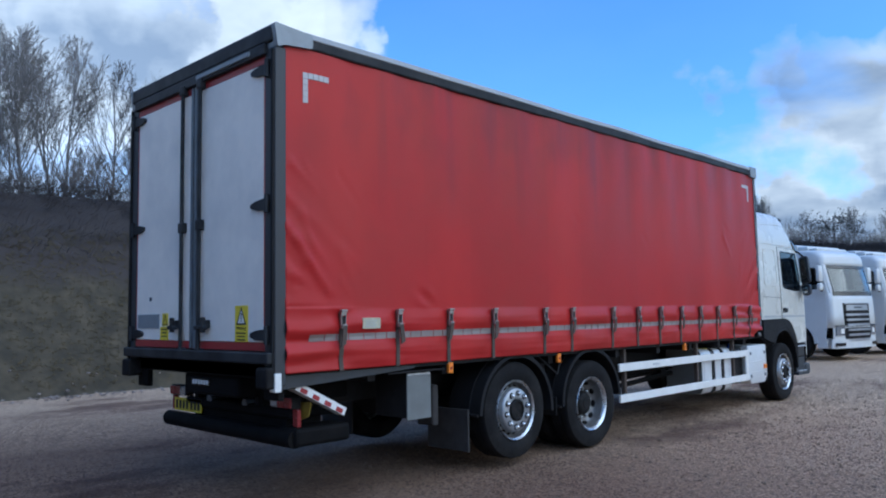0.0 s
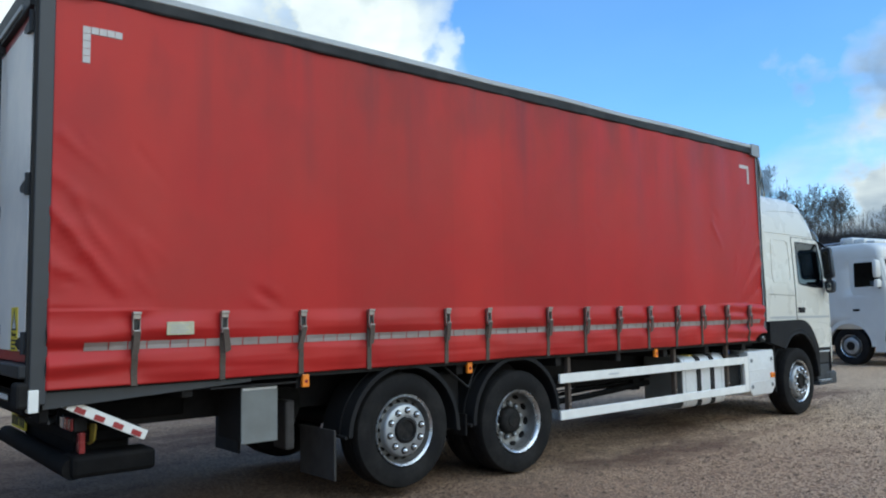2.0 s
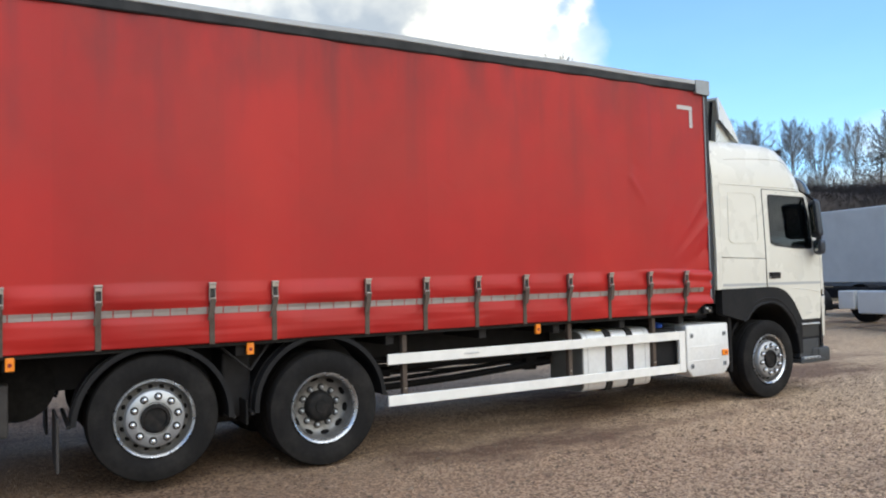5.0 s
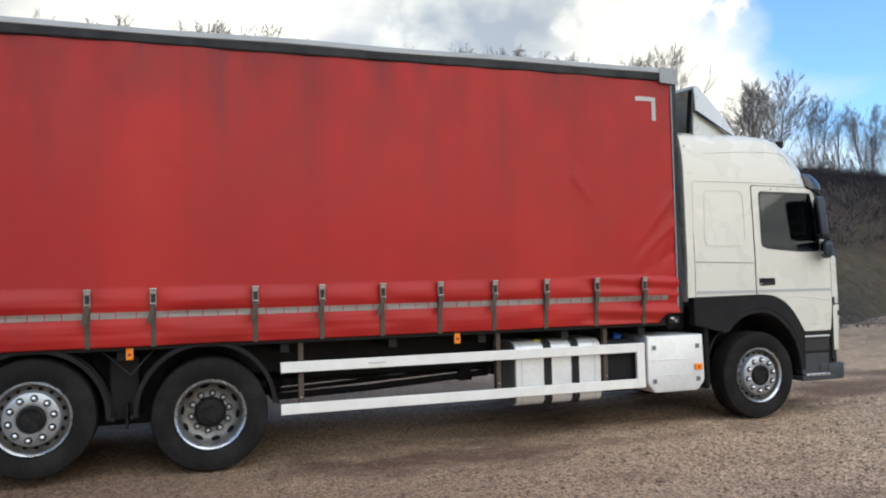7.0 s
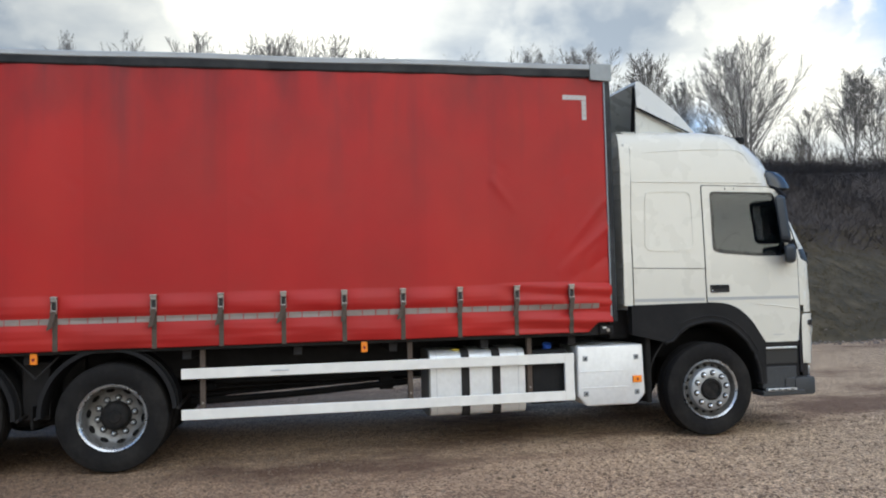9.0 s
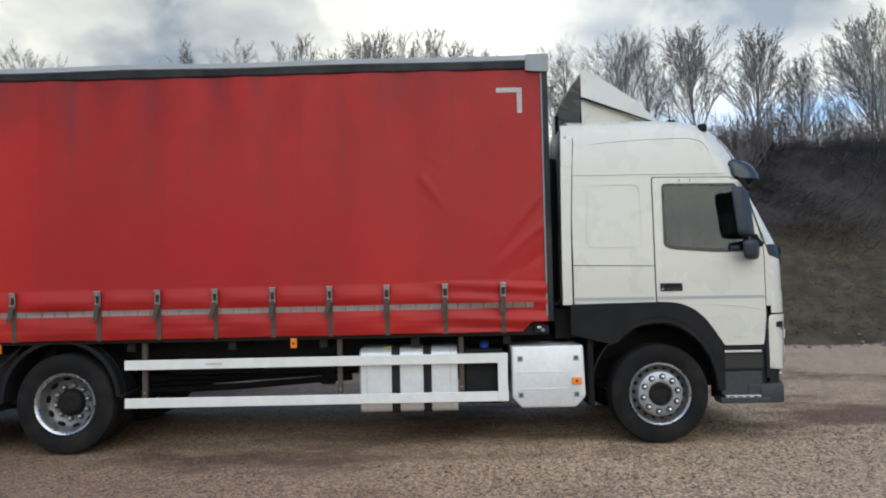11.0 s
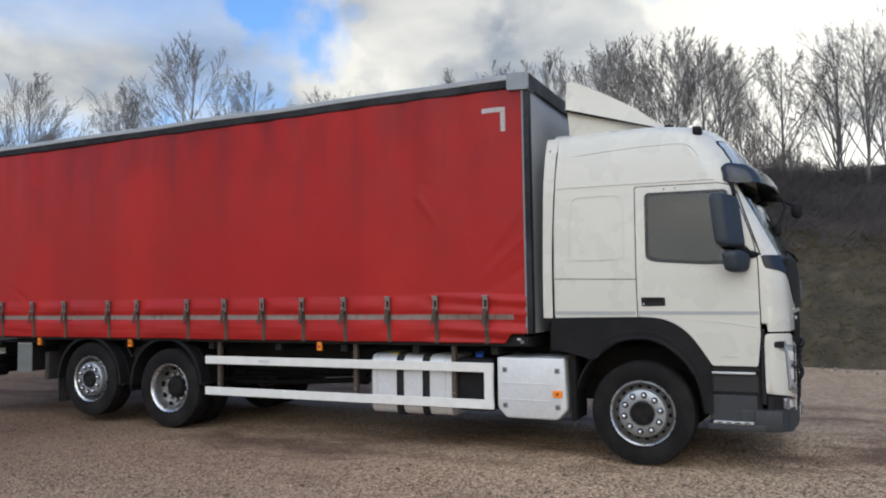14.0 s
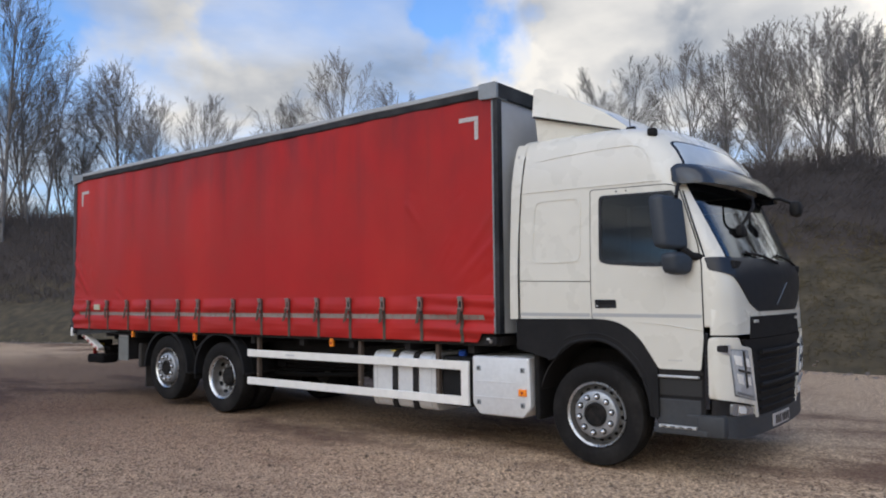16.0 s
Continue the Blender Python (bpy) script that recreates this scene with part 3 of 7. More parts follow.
def ring_prism(bm, centre, r0, r1, x0, x1, a0, a1, steps=20):
    """A curved strip round the x axis, from angle a0 to a1 in degrees, between two radii: a mudguard."""
    cy, cz = centre
    rows = []
    for k in range(steps + 1):
        a = radians(a0 + (a1 - a0) * k / steps)
        c, s = math.cos(a), math.sin(a)
        rows.append([bm.verts.new(p) for p in ((x0, cy + r0 * c, cz + r0 * s), (x1, cy + r0 * c, cz + r0 * s), (x1, cy + r1 * c, cz + r1 * s), (x0, cy + r1 * c, cz + r1 * s))])
    for a, b in zip(rows, rows[1:]):
        for k in range(4):
            bm.faces.new((a[k], a[(k + 1) % 4], b[(k + 1) % 4], b[k]))
    bm.faces.new(rows[0][::-1])
    bm.faces.new(rows[-1])
    return bm


def grid_faces(nu, nv, loop=False):
    return [(i * nv + j, i * nv + j + 1, ((i + 1) % nu) * nv + j + 1, ((i + 1) % nu) * nv + j) for i in range(nu if loop else nu - 1) for j in range(nv - 1)]


def level(z, rows):
    if z <= rows[0][0]:
        return rows[0][1:]
    for a, b in zip(rows, rows[1:]):
        if z <= b[0]:
            t = (z - a[0]) / (b[0] - a[0])
            return tuple(p + (q - p) * t for p, q in zip(a[1:], b[1:]))
    return rows[-1][1:]


# ---- ground and bank ----
def build_ground():
    ticks = lambda lo, hi, near0, near1, fine, coarse: sorted({*[near0 + i * fine for i in range(int((near1 - near0) / fine) + 1)], *[lo + i * coarse for i in range(int((hi - lo) / coarse) + 1)]})
    xs, ys = ticks(-700, 700, -12, 4, 0.16, 50), ticks(-700, 700, -2, 22, 0.16, 50)
    verts = []
    for x in xs:
        for y in ys:
            h = 0.0
            if -13 < x < 5 and -3 < y < 23:
                h = 0.018 * noise.fractal(Vector((x * 0.7, y * 0.5, 3.1)), 1.0, 2.0, 4) - 0.008
                h += 0.006 * noise.noise(Vector((x * 4, y * 4, 0)))
            verts.append((x, y, min(h, 0.012)))
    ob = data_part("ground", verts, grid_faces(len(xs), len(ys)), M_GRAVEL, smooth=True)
    tagged(ob, "flat reddish brown gravel yard with darker patches", "ground", kind="structure")


# the foot of the bank, from behind the lorry's tail round the yard's far side
FOOT = [(60, -75), (22, -48), (4, -32), (-8.0, -20), (-12.2, -12.6), (-15.0, -5), (-16.6, 4), (-16.6, 8), (-15.3, 13), (-14.9, 18), (-14.7, 22.5), (-16.4, 26.8), (-18.8, 31), (-21.0, 38), (-20, 46), (-11, 55), (4, 62), (40, 70)]


def foot_curve(step=0.6):
    pts = [Vector(p) for p in FOOT]
    out = []
    for i in range(len(pts) - 1):
        p0, p1, p2, p3 = pts[max(i - 1, 0)], pts[i], pts[i + 1], pts[min(i + 2, len(pts) - 1)]
        n = max(2, int((p2 - p1).length / step))
        for k in range(n):
            t = k / n
            out.append(0.5 * (2 * p1 + (p2 - p0) * t + (2 * p0 - 5 * p1 + 4 * p2 - p3) * t * t + (3 * p1 - p0 - 3 * p2 + p3) * t ** 3))
    return out


LINE = foot_curve()
NORMALS = []
for i_ in range(len(LINE)):
    way_ = (LINE[min(i_ + 2, len(LINE) - 1)] - LINE[max(i_ - 2, 0)]).normalized()
    NORMALS.append(Vector((-way_.y, way_.x)))


# along the yard: height of the grass slope's shoulder, height of the crest
RISE = [(-75, 2.0, 5.6), (-30, 1.9, 5.7), (-10, 2.2, 5.6), (0, 3.4, 5.7), (9, 3.4, 5.6), (13, 2.6, 5.0), (22, 2.5, 4.8), (25.5, 2.5, 5.1), (28, 2.6, 6.1), (40, 2.6, 6.9), (50, 2.5, 6.0), (70, 2.4, 5.3)]


def bank_height(i, d):
    """Height of the bank d metres behind its foot at step i along it."""
    if d < 0:
        return -0.05
    shoulder, crest = level(LINE[i].y, RISE)
    if d < 3.8:
        h = shoulder * (d / 3.8) ** 0.92
    elif d < 9.5:
        h = shoulder + (crest - shoulder) * math.sin((d - 3.8) / 5.7 * math.pi / 2)
    else:
        h = crest + 0.05 * (d - 9.5)
    s = i * 0.6
    return h + 0.22 * noise.noise(Vector((s * 0.06, d * 0.3, 1.7))) * min(1, d) + 0.35 * noise.noise(Vector((s * 0.018, 4.0, 0.3))) * min(1, d / 6)


def bank_point(i, d):
    p = LINE[i] + NORMALS[i] * d
    lump = 0.10 * noise.fractal(Vector((p.x * 1.1, p.y * 1.1, 0)), 1.0, 2.0, 3) if 0.1 < d < 9 else 0.0
    return Vector((p.x, p.y, bank_height(i, d) + lump))


def bank_at(x, y):
    """The bank's surface at a place in the plan."""
    i = min(range(len(LINE)), key=lambda k: (LINE[k].x - x) ** 2 + (LINE[k].y - y) ** 2)
    return Vector((x, y, bank_point(i, (Vector((x, y)) - LINE[i]).length).z))


def build_bank():
    ds = [-0.3, 0, 0.12, 0.3, 0.6, 1, 1.4, 1.8, 2.2, 2.6, 3, 3.4, 3.8, 4.3, 4.8, 5.4, 6, 6.7, 7.5, 8.5, 9.5, 11, 13, 15, 18, 26, 40]
    verts = []
    for i in range(len(LINE)):
        for d in ds:
            verts.append(bank_point(i, d))
    ob = data_part("bank", verts, grid_faces(len(LINE), len(ds)), M_BANK, smooth=True)
    tagged(ob, "steep bank of rough winter grass rising from the yard", "bank", kind="structure")


def build_grass(rng):
    """Tussocks of winter grass on the lower slope."""
    verts, faces = [], []
    near = [i for i, p in enumerate(LINE) if -9 < p.y < 60]
    for _ in range(42000):
        i, d = rng.choice(near), 0.1 + 4.5 * rng.random() ** 0.9
        here, ahead = bank_point(i, d), bank_point(min(i + 1, len(LINE) - 1), d)
        along = (ahead - here).normalized()
        rise = (bank_point(i, d + 0.3) - bank_point(i, max(0.0, d - 0.3))).normalized()
        off = along.cross(rise).normalized()
        off = -off if off.z < 0 else off
        c = here.lerp(ahead, rng.random()) + off * 0.008
        tall = rng.uniform(0.025, 0.055) * (1.5 if d > 3.3 else 1.0)
        for _k in range(4):
            a = rng.uniform(0, 6.283)
            lean_ = (along * math.cos(a) + rise * math.sin(a)) * tall * rng.uniform(0.8, 2.2)
            w = (along * -math.sin(a) + rise * math.cos(a)) * rng.uniform(0.007, 0.014)
            b = len(verts)
            verts += [c - w, c + w, c + lean_ + off * tall * rng.uniform(0.1, 0.5)]
            faces.append((b, b + 1, b + 2))
    ob = data_part("grass", verts, faces, M_GRASS)
    tagged(ob, "rough tussocks of olive winter grass on the bank", "grass", kind="stuff")


def twig_strip(verts, faces, a, b, r0, r1):
    """A hair-thin twig, one narrow strip."""
    u = (b - a).cross(Vector((0.31, 0.87, 0.33))).normalized()
    s = len(verts)
    verts += [a - u * r0, a + u * r0, b + u * r1, b - u * r1]
    faces.append((s, s + 1, s + 2, s + 3))


def twig_mesh(verts, faces, a, b, r0, r1, sides=3):
    way = (b - a).normalized()
    u = way.cross(Vector((0.31, 0.17, 0.93))).normalized()
    w = way.cross(u)
    s = len(verts)
    for p, r in ((a, r0), (b, r1)):
        for k in range(sides):
            t = 2 * math.pi * k / sides
            verts.append(p + r * (math.cos(t) * u + math.sin(t) * w))
    for k in range(sides):
        n = (k + 1) % sides
        faces.append((s + k, s + n, s + sides + n, s + sides + k))


def build_brush(rng):
    """Dark leafless bramble and hawthorn over the upper slope and along the crest."""
    verts, faces = [], []
    near = [i for i, p in enumerate(LINE) if -30 < p.y < 72 and p.x < 14]
    for _ in range(36000):
        i = rng.choice(near)
        d = (3.6 if LINE[i].y > -4 else 2.6) + 7.4 * rng.random() ** 0.85 + 0.6 * noise.noise(Vector((i * 0.15, 2.2, 0)))
        c = bank_point(i, d) + Vector((rng.uniform(-0.3, 0.3), rng.uniform(-0.3, 0.3), -0.05))
        tall = rng.uniform(0.35, 0.95) * (0.8 + 0.6 * noise.noise(Vector((i * 0.11, d * 0.4, 5.0)))) * min(1, 0.40 + (d - 3.4) * 0.30) * (0.52 if 10 < LINE[i].y < 27 else 1.0)
        if tall < 0.12:
            continue
        for _k in range(4):
            c = c + Vector((rng.uniform(-0.3, 0.3), rng.uniform(-0.3, 0.3), 0))
            tip = c + Vector((rng.gauss(0, 0.17), rng.gauss(0, 0.17), tall * rng.uniform(0.6, 1.15)))
            twig_strip(verts, faces, c, tip, 0.009, 0.003)
            mid = c.lerp(tip, rng.uniform(0.3, 0.7))
            twig_strip(verts, faces, mid, mid + Vector((rng.gauss(0, 0.16), rng.gauss(0, 0.16), rng.uniform(0.08, 0.35))), 0.007, 0.003)
    ob = data_part("brush", verts, faces, M_BRUSH)
    tagged(ob, "dense dark leafless bramble thicket covering the upper bank", "brush", kind="stuff")


def build_hedge(rng):
    """Grey leafless scrub along the crest, behind the thicket and between the trees."""
    verts, faces = [], []
    near = [i for i, p in enumerate(LINE) if -34 < p.y < 72 and p.x < 16]
    for _ in range(3000):
        i = rng.choice(near)
        d = rng.uniform(9.0, 17.0)
        c = bank_point(i, d) + Vector((rng.uniform(-0.5, 0.5), rng.uniform(-0.5, 0.5), -0.1))
        y = LINE[i].y
        tall = rng.uniform(0.7, 1.9) * (1.25 if y < 11 else 0.62 if y < 26 else 1.35) * (0.8 + 0.9 * noise.noise(Vector((i * 0.13, d * 0.3, 8.0))))
        for _k in range(5):
            tip = c + Vector((rng.gauss(0, 0.26), rng.gauss(0, 0.26), 1.0)) * tall * rng.uniform(0.7, 1.1)
            twig_mesh(verts, faces, c, tip, 0.014, 0.005)
            for _j in range(5):
                q = c.lerp(tip, rng.uniform(0.3, 0.95))
                twig_mesh(verts, faces, q, q + Vector((rng.gauss(0, 0.14), rng.gauss(0, 0.14), rng.uniform(0.12, 0.45))), 0.008, 0.004)
    ob = data_part("scrub", verts, faces, M_HEDGE)
    tagged(ob, "grey leafless scrub along the crest of the bank", "scrub", kind="stuff")


def build_rubble(rng):
    verts, faces = [], []
    near = [i for i, p in enumerate(LINE) if -24 < p.y < 30]
    for _ in range(1700):
        i, d = rng.choice(near), rng.gauss(-0.25, 0.28)
        p = LINE[i] + NORMALS[i] * d
        pebble(verts, faces, rng, Vector((p.x + rng.uniform(-0.3, 0.3), p.y + rng.uniform(-0.3, 0.3), max(0.0, bank_height(i, d)))), rng.uniform(0.015, 0.055))
    ob = data_part("rubble", verts, faces, M_RUBBLE)
    tagged(ob, "pale broken stones strewn along the foot of the bank", "rubble", kind="stuff")


def pebble(verts, faces, rng, c, r):
    b = len(verts)
    squash = rng.uniform(0.45, 0.8)
    a0 = rng.uniform(0, 6.28)
    verts.append(c + Vector((0, 0, r * squash)))
    for k in range(5):
        a, q = a0 + k * 1.2566, r * rng.uniform(0.7, 1.15)
        verts.append(c + Vector((q * math.cos(a), q * math.sin(a), r * squash * rng.uniform(0.05, 0.4))))
    for k in range(5):
        a, q = a0 + k * 1.2566, r * 0.8
        verts.append(c + Vector((q * math.cos(a), q * math.sin(a), -r * 0.4)))
    for k in range(5):
        n = (k + 1) % 5
        faces.append((b, b + 1 + k, b + 1 + n))
        faces.append((b + 1 + k, b + 6 + k, b + 6 + n, b + 1 + n))


def build_pebbles(rng):
    verts, faces = [], []
    for _ in range(20000):
        x, y = rng.uniform(-6.5, -0.9), 18.5 - 14.5 * rng.random() ** 0.75
        if rng.random() > (y - 3.5) / 6:
            continue
        h = min(0.012, 0.018 * noise.fractal(Vector((x * 0.7, y * 0.5, 3.1)), 1.0, 2.0, 4) - 0.008)
        pebble(verts, faces, rng, Vector((x, y, h)), rng.uniform(0.005, 0.014) if rng.random() > 0.04 else rng.uniform(0.014, 0.026))
    ob = data_part("pebbles", verts, faces, M_STONE)
    tagged(ob, "loose reddish pebbles scattered over the yard", "gravel", kind="stuff")


# ---- trees ----
def tree_mesh(rng, height, stems, spread, bare):
    """A leafless tree: trunk in one mesh, limbs and twigs in another. bare: the share of the trunk below the lowest limb."""
    trunks, limbs = [], ([], [])

    def grow(out, p, way, length, r, tier, sides):
        steps = (8, 5, 3, 1, 1)[tier]
        q, path = p, [p]
        wob, lift_ = (0.03, 0.04, 0.05, 0.06, 0.06)[tier], (0.05, 0.06, 0.05, 0.03, 0.02)[tier]
        for _ in range(steps):
            way = (way + Vector((rng.gauss(0, wob), rng.gauss(0, wob), rng.gauss(lift_, wob * 0.5)))).normalized()
            q = q + way * length / steps
            path.append(q)
        radii = [max(0.0048, r * (1 - 0.85 * k / steps)) for k in range(steps + 1)]
        for k in range(steps):
            if tier >= 2:
                twig_strip(out[0], out[1], path[k], path[k + 1], radii[k] * 1.1, radii[k + 1])
            else:
                twig_mesh(out[0], out[1], path[k], path[k + 1], radii[k], radii[k + 1], sides)
        if tier >= 4:
            return
        kids = (20, 9, 6, 2)[tier]
        for k in range(kids):
            t = (bare + (0.90 - bare) * (k + rng.random()) / kids) if tier == 0 else 0.22 + 0.76 * (k + rng.random()) / kids
            seg = min(steps - 1, int(t * steps))
            at = path[seg].lerp(path[seg + 1], t * steps - seg)
            main = (path[seg + 1] - path[seg]).normalized()
            side = Vector((rng.gauss(0, 1), rng.gauss(0, 1), rng.gauss(0, 0.2)))
            side = (side - main * side.dot(main)).normalized()
            fork = rng.uniform(0.45, 0.8) * (spread * (1.15 - 0.5 * t) if tier == 0 else 0.8)
            reach = ((0.74 - 0.60 * t) if tier == 0 else (0.52 - 0.30 * t) if tier == 1 else 0.52 - 0.22 * t) * rng.uniform(0.75, 1.15)
            grow(limbs, at, (main + side * fork).normalized(), length * reach, r * (1 - 0.8 * t) * 0.5 + 0.002, tier + 1, 4 if tier == 0 else 3)

    for _s in range(stems):
        a = rng.uniform(0, 6.283)
        off = Vector((math.cos(a), math.sin(a), 0)) * (0.0 if stems == 1 else rng.uniform(0.15, 0.4))
        trunks.append(([], []))
        grow(trunks[-1], off + Vector((0, 0, -0.25)), (Vector((0, 0, 1)) + off * rng.uniform(0.2, 0.6)).normalized(), height * rng.uniform(0.85, 1.0), 0.0105 * height * (0.75 if stems > 1 else 1.0), 0, 7)
    return trunks, limbs


# the trees on the crest: place in the plan and height of the top; b: broad crown, s: slim and many-stemmed
TREES_SOUTH = [(-26.5, -12.4, 14.8, "b"), (-27.0, -9.2, 12.7, "b"), (-30.7, -7.2, 12.9, "s"), (-23.2, -20.1, 13.4, "b"), (-24.6, -15.2, 12.5, "s"), (-20.2, -23.5, 15.3, "s"), (-18.7, -25.8, 14.5, "s"), (-17.2, -27.6, 14.2, "s"),
               (-21.4, -21.6, 13.0, "b"), (-14.2, -23.4, 18.0, "b"), (-31.3, 1.4, 12.7, "b"), (-30.2, 5.1, 12.5, "b"), (-28.4, 8.9, 12.2, "s"), (-29.9, 10.4, 12.6, "s"), (-28.1, 11.6, 11.3, "b"), (-29.2, 7.0, 11.8, "s")]
TREES_NORTH = [(-25.8, 12.7, 10.4, "s"), (-30.6, 14.4, 11.4, "b"), (-22.9, 16.7, 9.7, "s"), (-28.6, 16.0, 11.6, "s"), (-27.2, 18.3, 11.6, "s"), (-30.3, 20.0, 12.4, "s"), (-29.1, 21.9, 12.2, "s"), (-28.7, 23.9, 11.7, "s"),
               (-29.8, 26.2, 11.0, "s"), (-29.4, 29.4, 12.7, "b"), (-28.6, 28.6, 11.2, "b"), (-31.6, 30.7, 13.5, "b"), (-32.7, 35.0, 10.6, "s"), (-33.0, 37.5, 12.6, "s"), (-33.1, 39.3, 13.1, "b"), (-33.1, 42.6, 12.2, "s"), (-32.8, 46.0, 11.8, "s")]
TREES_FAR = [(-33.4, 44.4, 11.7, "s"), (-32.0, 48.4, 11.8, "s"), (-31.2, 50.6, 11.7, "s"), (-30.2, 52.4, 11.5, "s"), (-29.0, 54.0, 11.5, "s"), (-27.2, 56.5, 12.2, "b"), (-25.2, 58.7, 10.6, "b"), (-23.7, 60.2, 10.5, "s"), (-21.0, 62.5, 9.2, "b"), (-18.4, 64.5, 9.5, "s"), (-15.6, 66.0, 9.2, "b")]


def build_evergreens(rng):
    """Ivy-clad trees on the far crest, behind the parked lorries, greyed for haze."""
    for x, y, top, wide in ((-26.6, 58.2, 11.0, 2.0), (-28.6, 56.6, 9.8, 1.7), (-24.2, 60.6, 10.0, 1.8), (-19.6, 64.2, 8.8, 2.0)):
        p = bank_at(x, y)
        tall = top - p.z
        tree = tagged(new("evergreen_tree"), "ivy-clad tree among the bare ones on the bank, greyed for haze", "tree", "ivy-clad trees")
        tree.location = p
        trunk = ([], [])
        twig_mesh(*trunk, Vector((0, 0, -0.2)), Vector((0.1, 0, tall * 0.85)), 0.13, 0.03, 7)
        data_part("trunk", *trunk, M_BARK, tree)
        verts, faces = [], []
        clumps = [(Vector((rng.gauss(0, 0.42) * wide, rng.gauss(0, 0.42) * wide, tall * rng.uniform(0.18, 0.95))), rng.uniform(0.35, 0.75)) for _ in range(20)]
        for c, r in clumps:
            for _ in range(75):
                q = c + Vector((rng.gauss(0, 1), rng.gauss(0, 1), rng.gauss(0, 0.8))) * r * 0.55
                u = Vector((rng.gauss(0, 1), rng.gauss(0, 1), rng.gauss(0, 0.6))).normalized() * 0.075
                w = u.cross(Vector((rng.gauss(0, 1), rng.gauss(0, 1), rng.gauss(0, 1)))).normalized() * 0.05
                b = len(verts)
                verts += [q - u, q + w, q + u, q - w]
                faces.append((b, b + 1, b + 2, b + 3))
        data_part("crown", verts, faces, M_HAZED_IVY, tree, "ivy foliage with distance haze in its grey colour")


def build_trees(rng):
    kinds = {"b": [], "s": []}
    for shape, height, stems, spread, bare in (("b", 6.4, 1, 1.15, 0.08), ("s", 7.0, 2, 0.75, 0.10), ("b", 6.0, 1, 1.3, 0.07), ("s", 6.6, 2, 0.85, 0.08), ("s", 7.0, 1, 0.85, 0.12), ("b", 6.4, 2, 1.0, 0.07)):
        trunks, limbs = tree_mesh(rng, height, stems, spread, bare)
        label = "leafless winter tree with several slim grey-brown stems" if shape == "s" else "leafless winter tree with a broad rounded grey-brown crown"
        tree = tagged(new("tree"), label, "tree", "trees along the bank")
        for trunk in trunks:
            data_part("trunk", *trunk, M_BARK, tree)
        data_part("crown", *limbs, M_BARK, tree)
        kinds[shape].append([tree, max(v.z for v in limbs[0]), False])
    spots = TREES_SOUTH + TREES_NORTH + TREES_FAR
    # lower growth between the tall ones
    for x, y, top, shape in (TREES_SOUTH + TREES_NORTH):
        if rng.random() < 0.5:
            spots = spots + [(x + rng.uniform(-2.2, 1.0), y + rng.uniform(-1.6, 1.6), top - rng.uniform(1.8, 3.4), "s")]
    for x, y, top, shape in spots:
        p = bank_at(x, y)
        kind = rng.choice(kinds[shape])
        m = pose(p.x, p.y, p.z, rng.uniform(-3, 3), rng.uniform(-3, 3), rng.uniform(0, 360))
        if kind[2]:
            t = copy_thing(kind[0], m)
        else:
            t, kind[2] = kind[0], True
            t.matrix_basis = m
        size = max(0.35, (top - p.z) / kind[1])
        t.scale = (size, size, size)


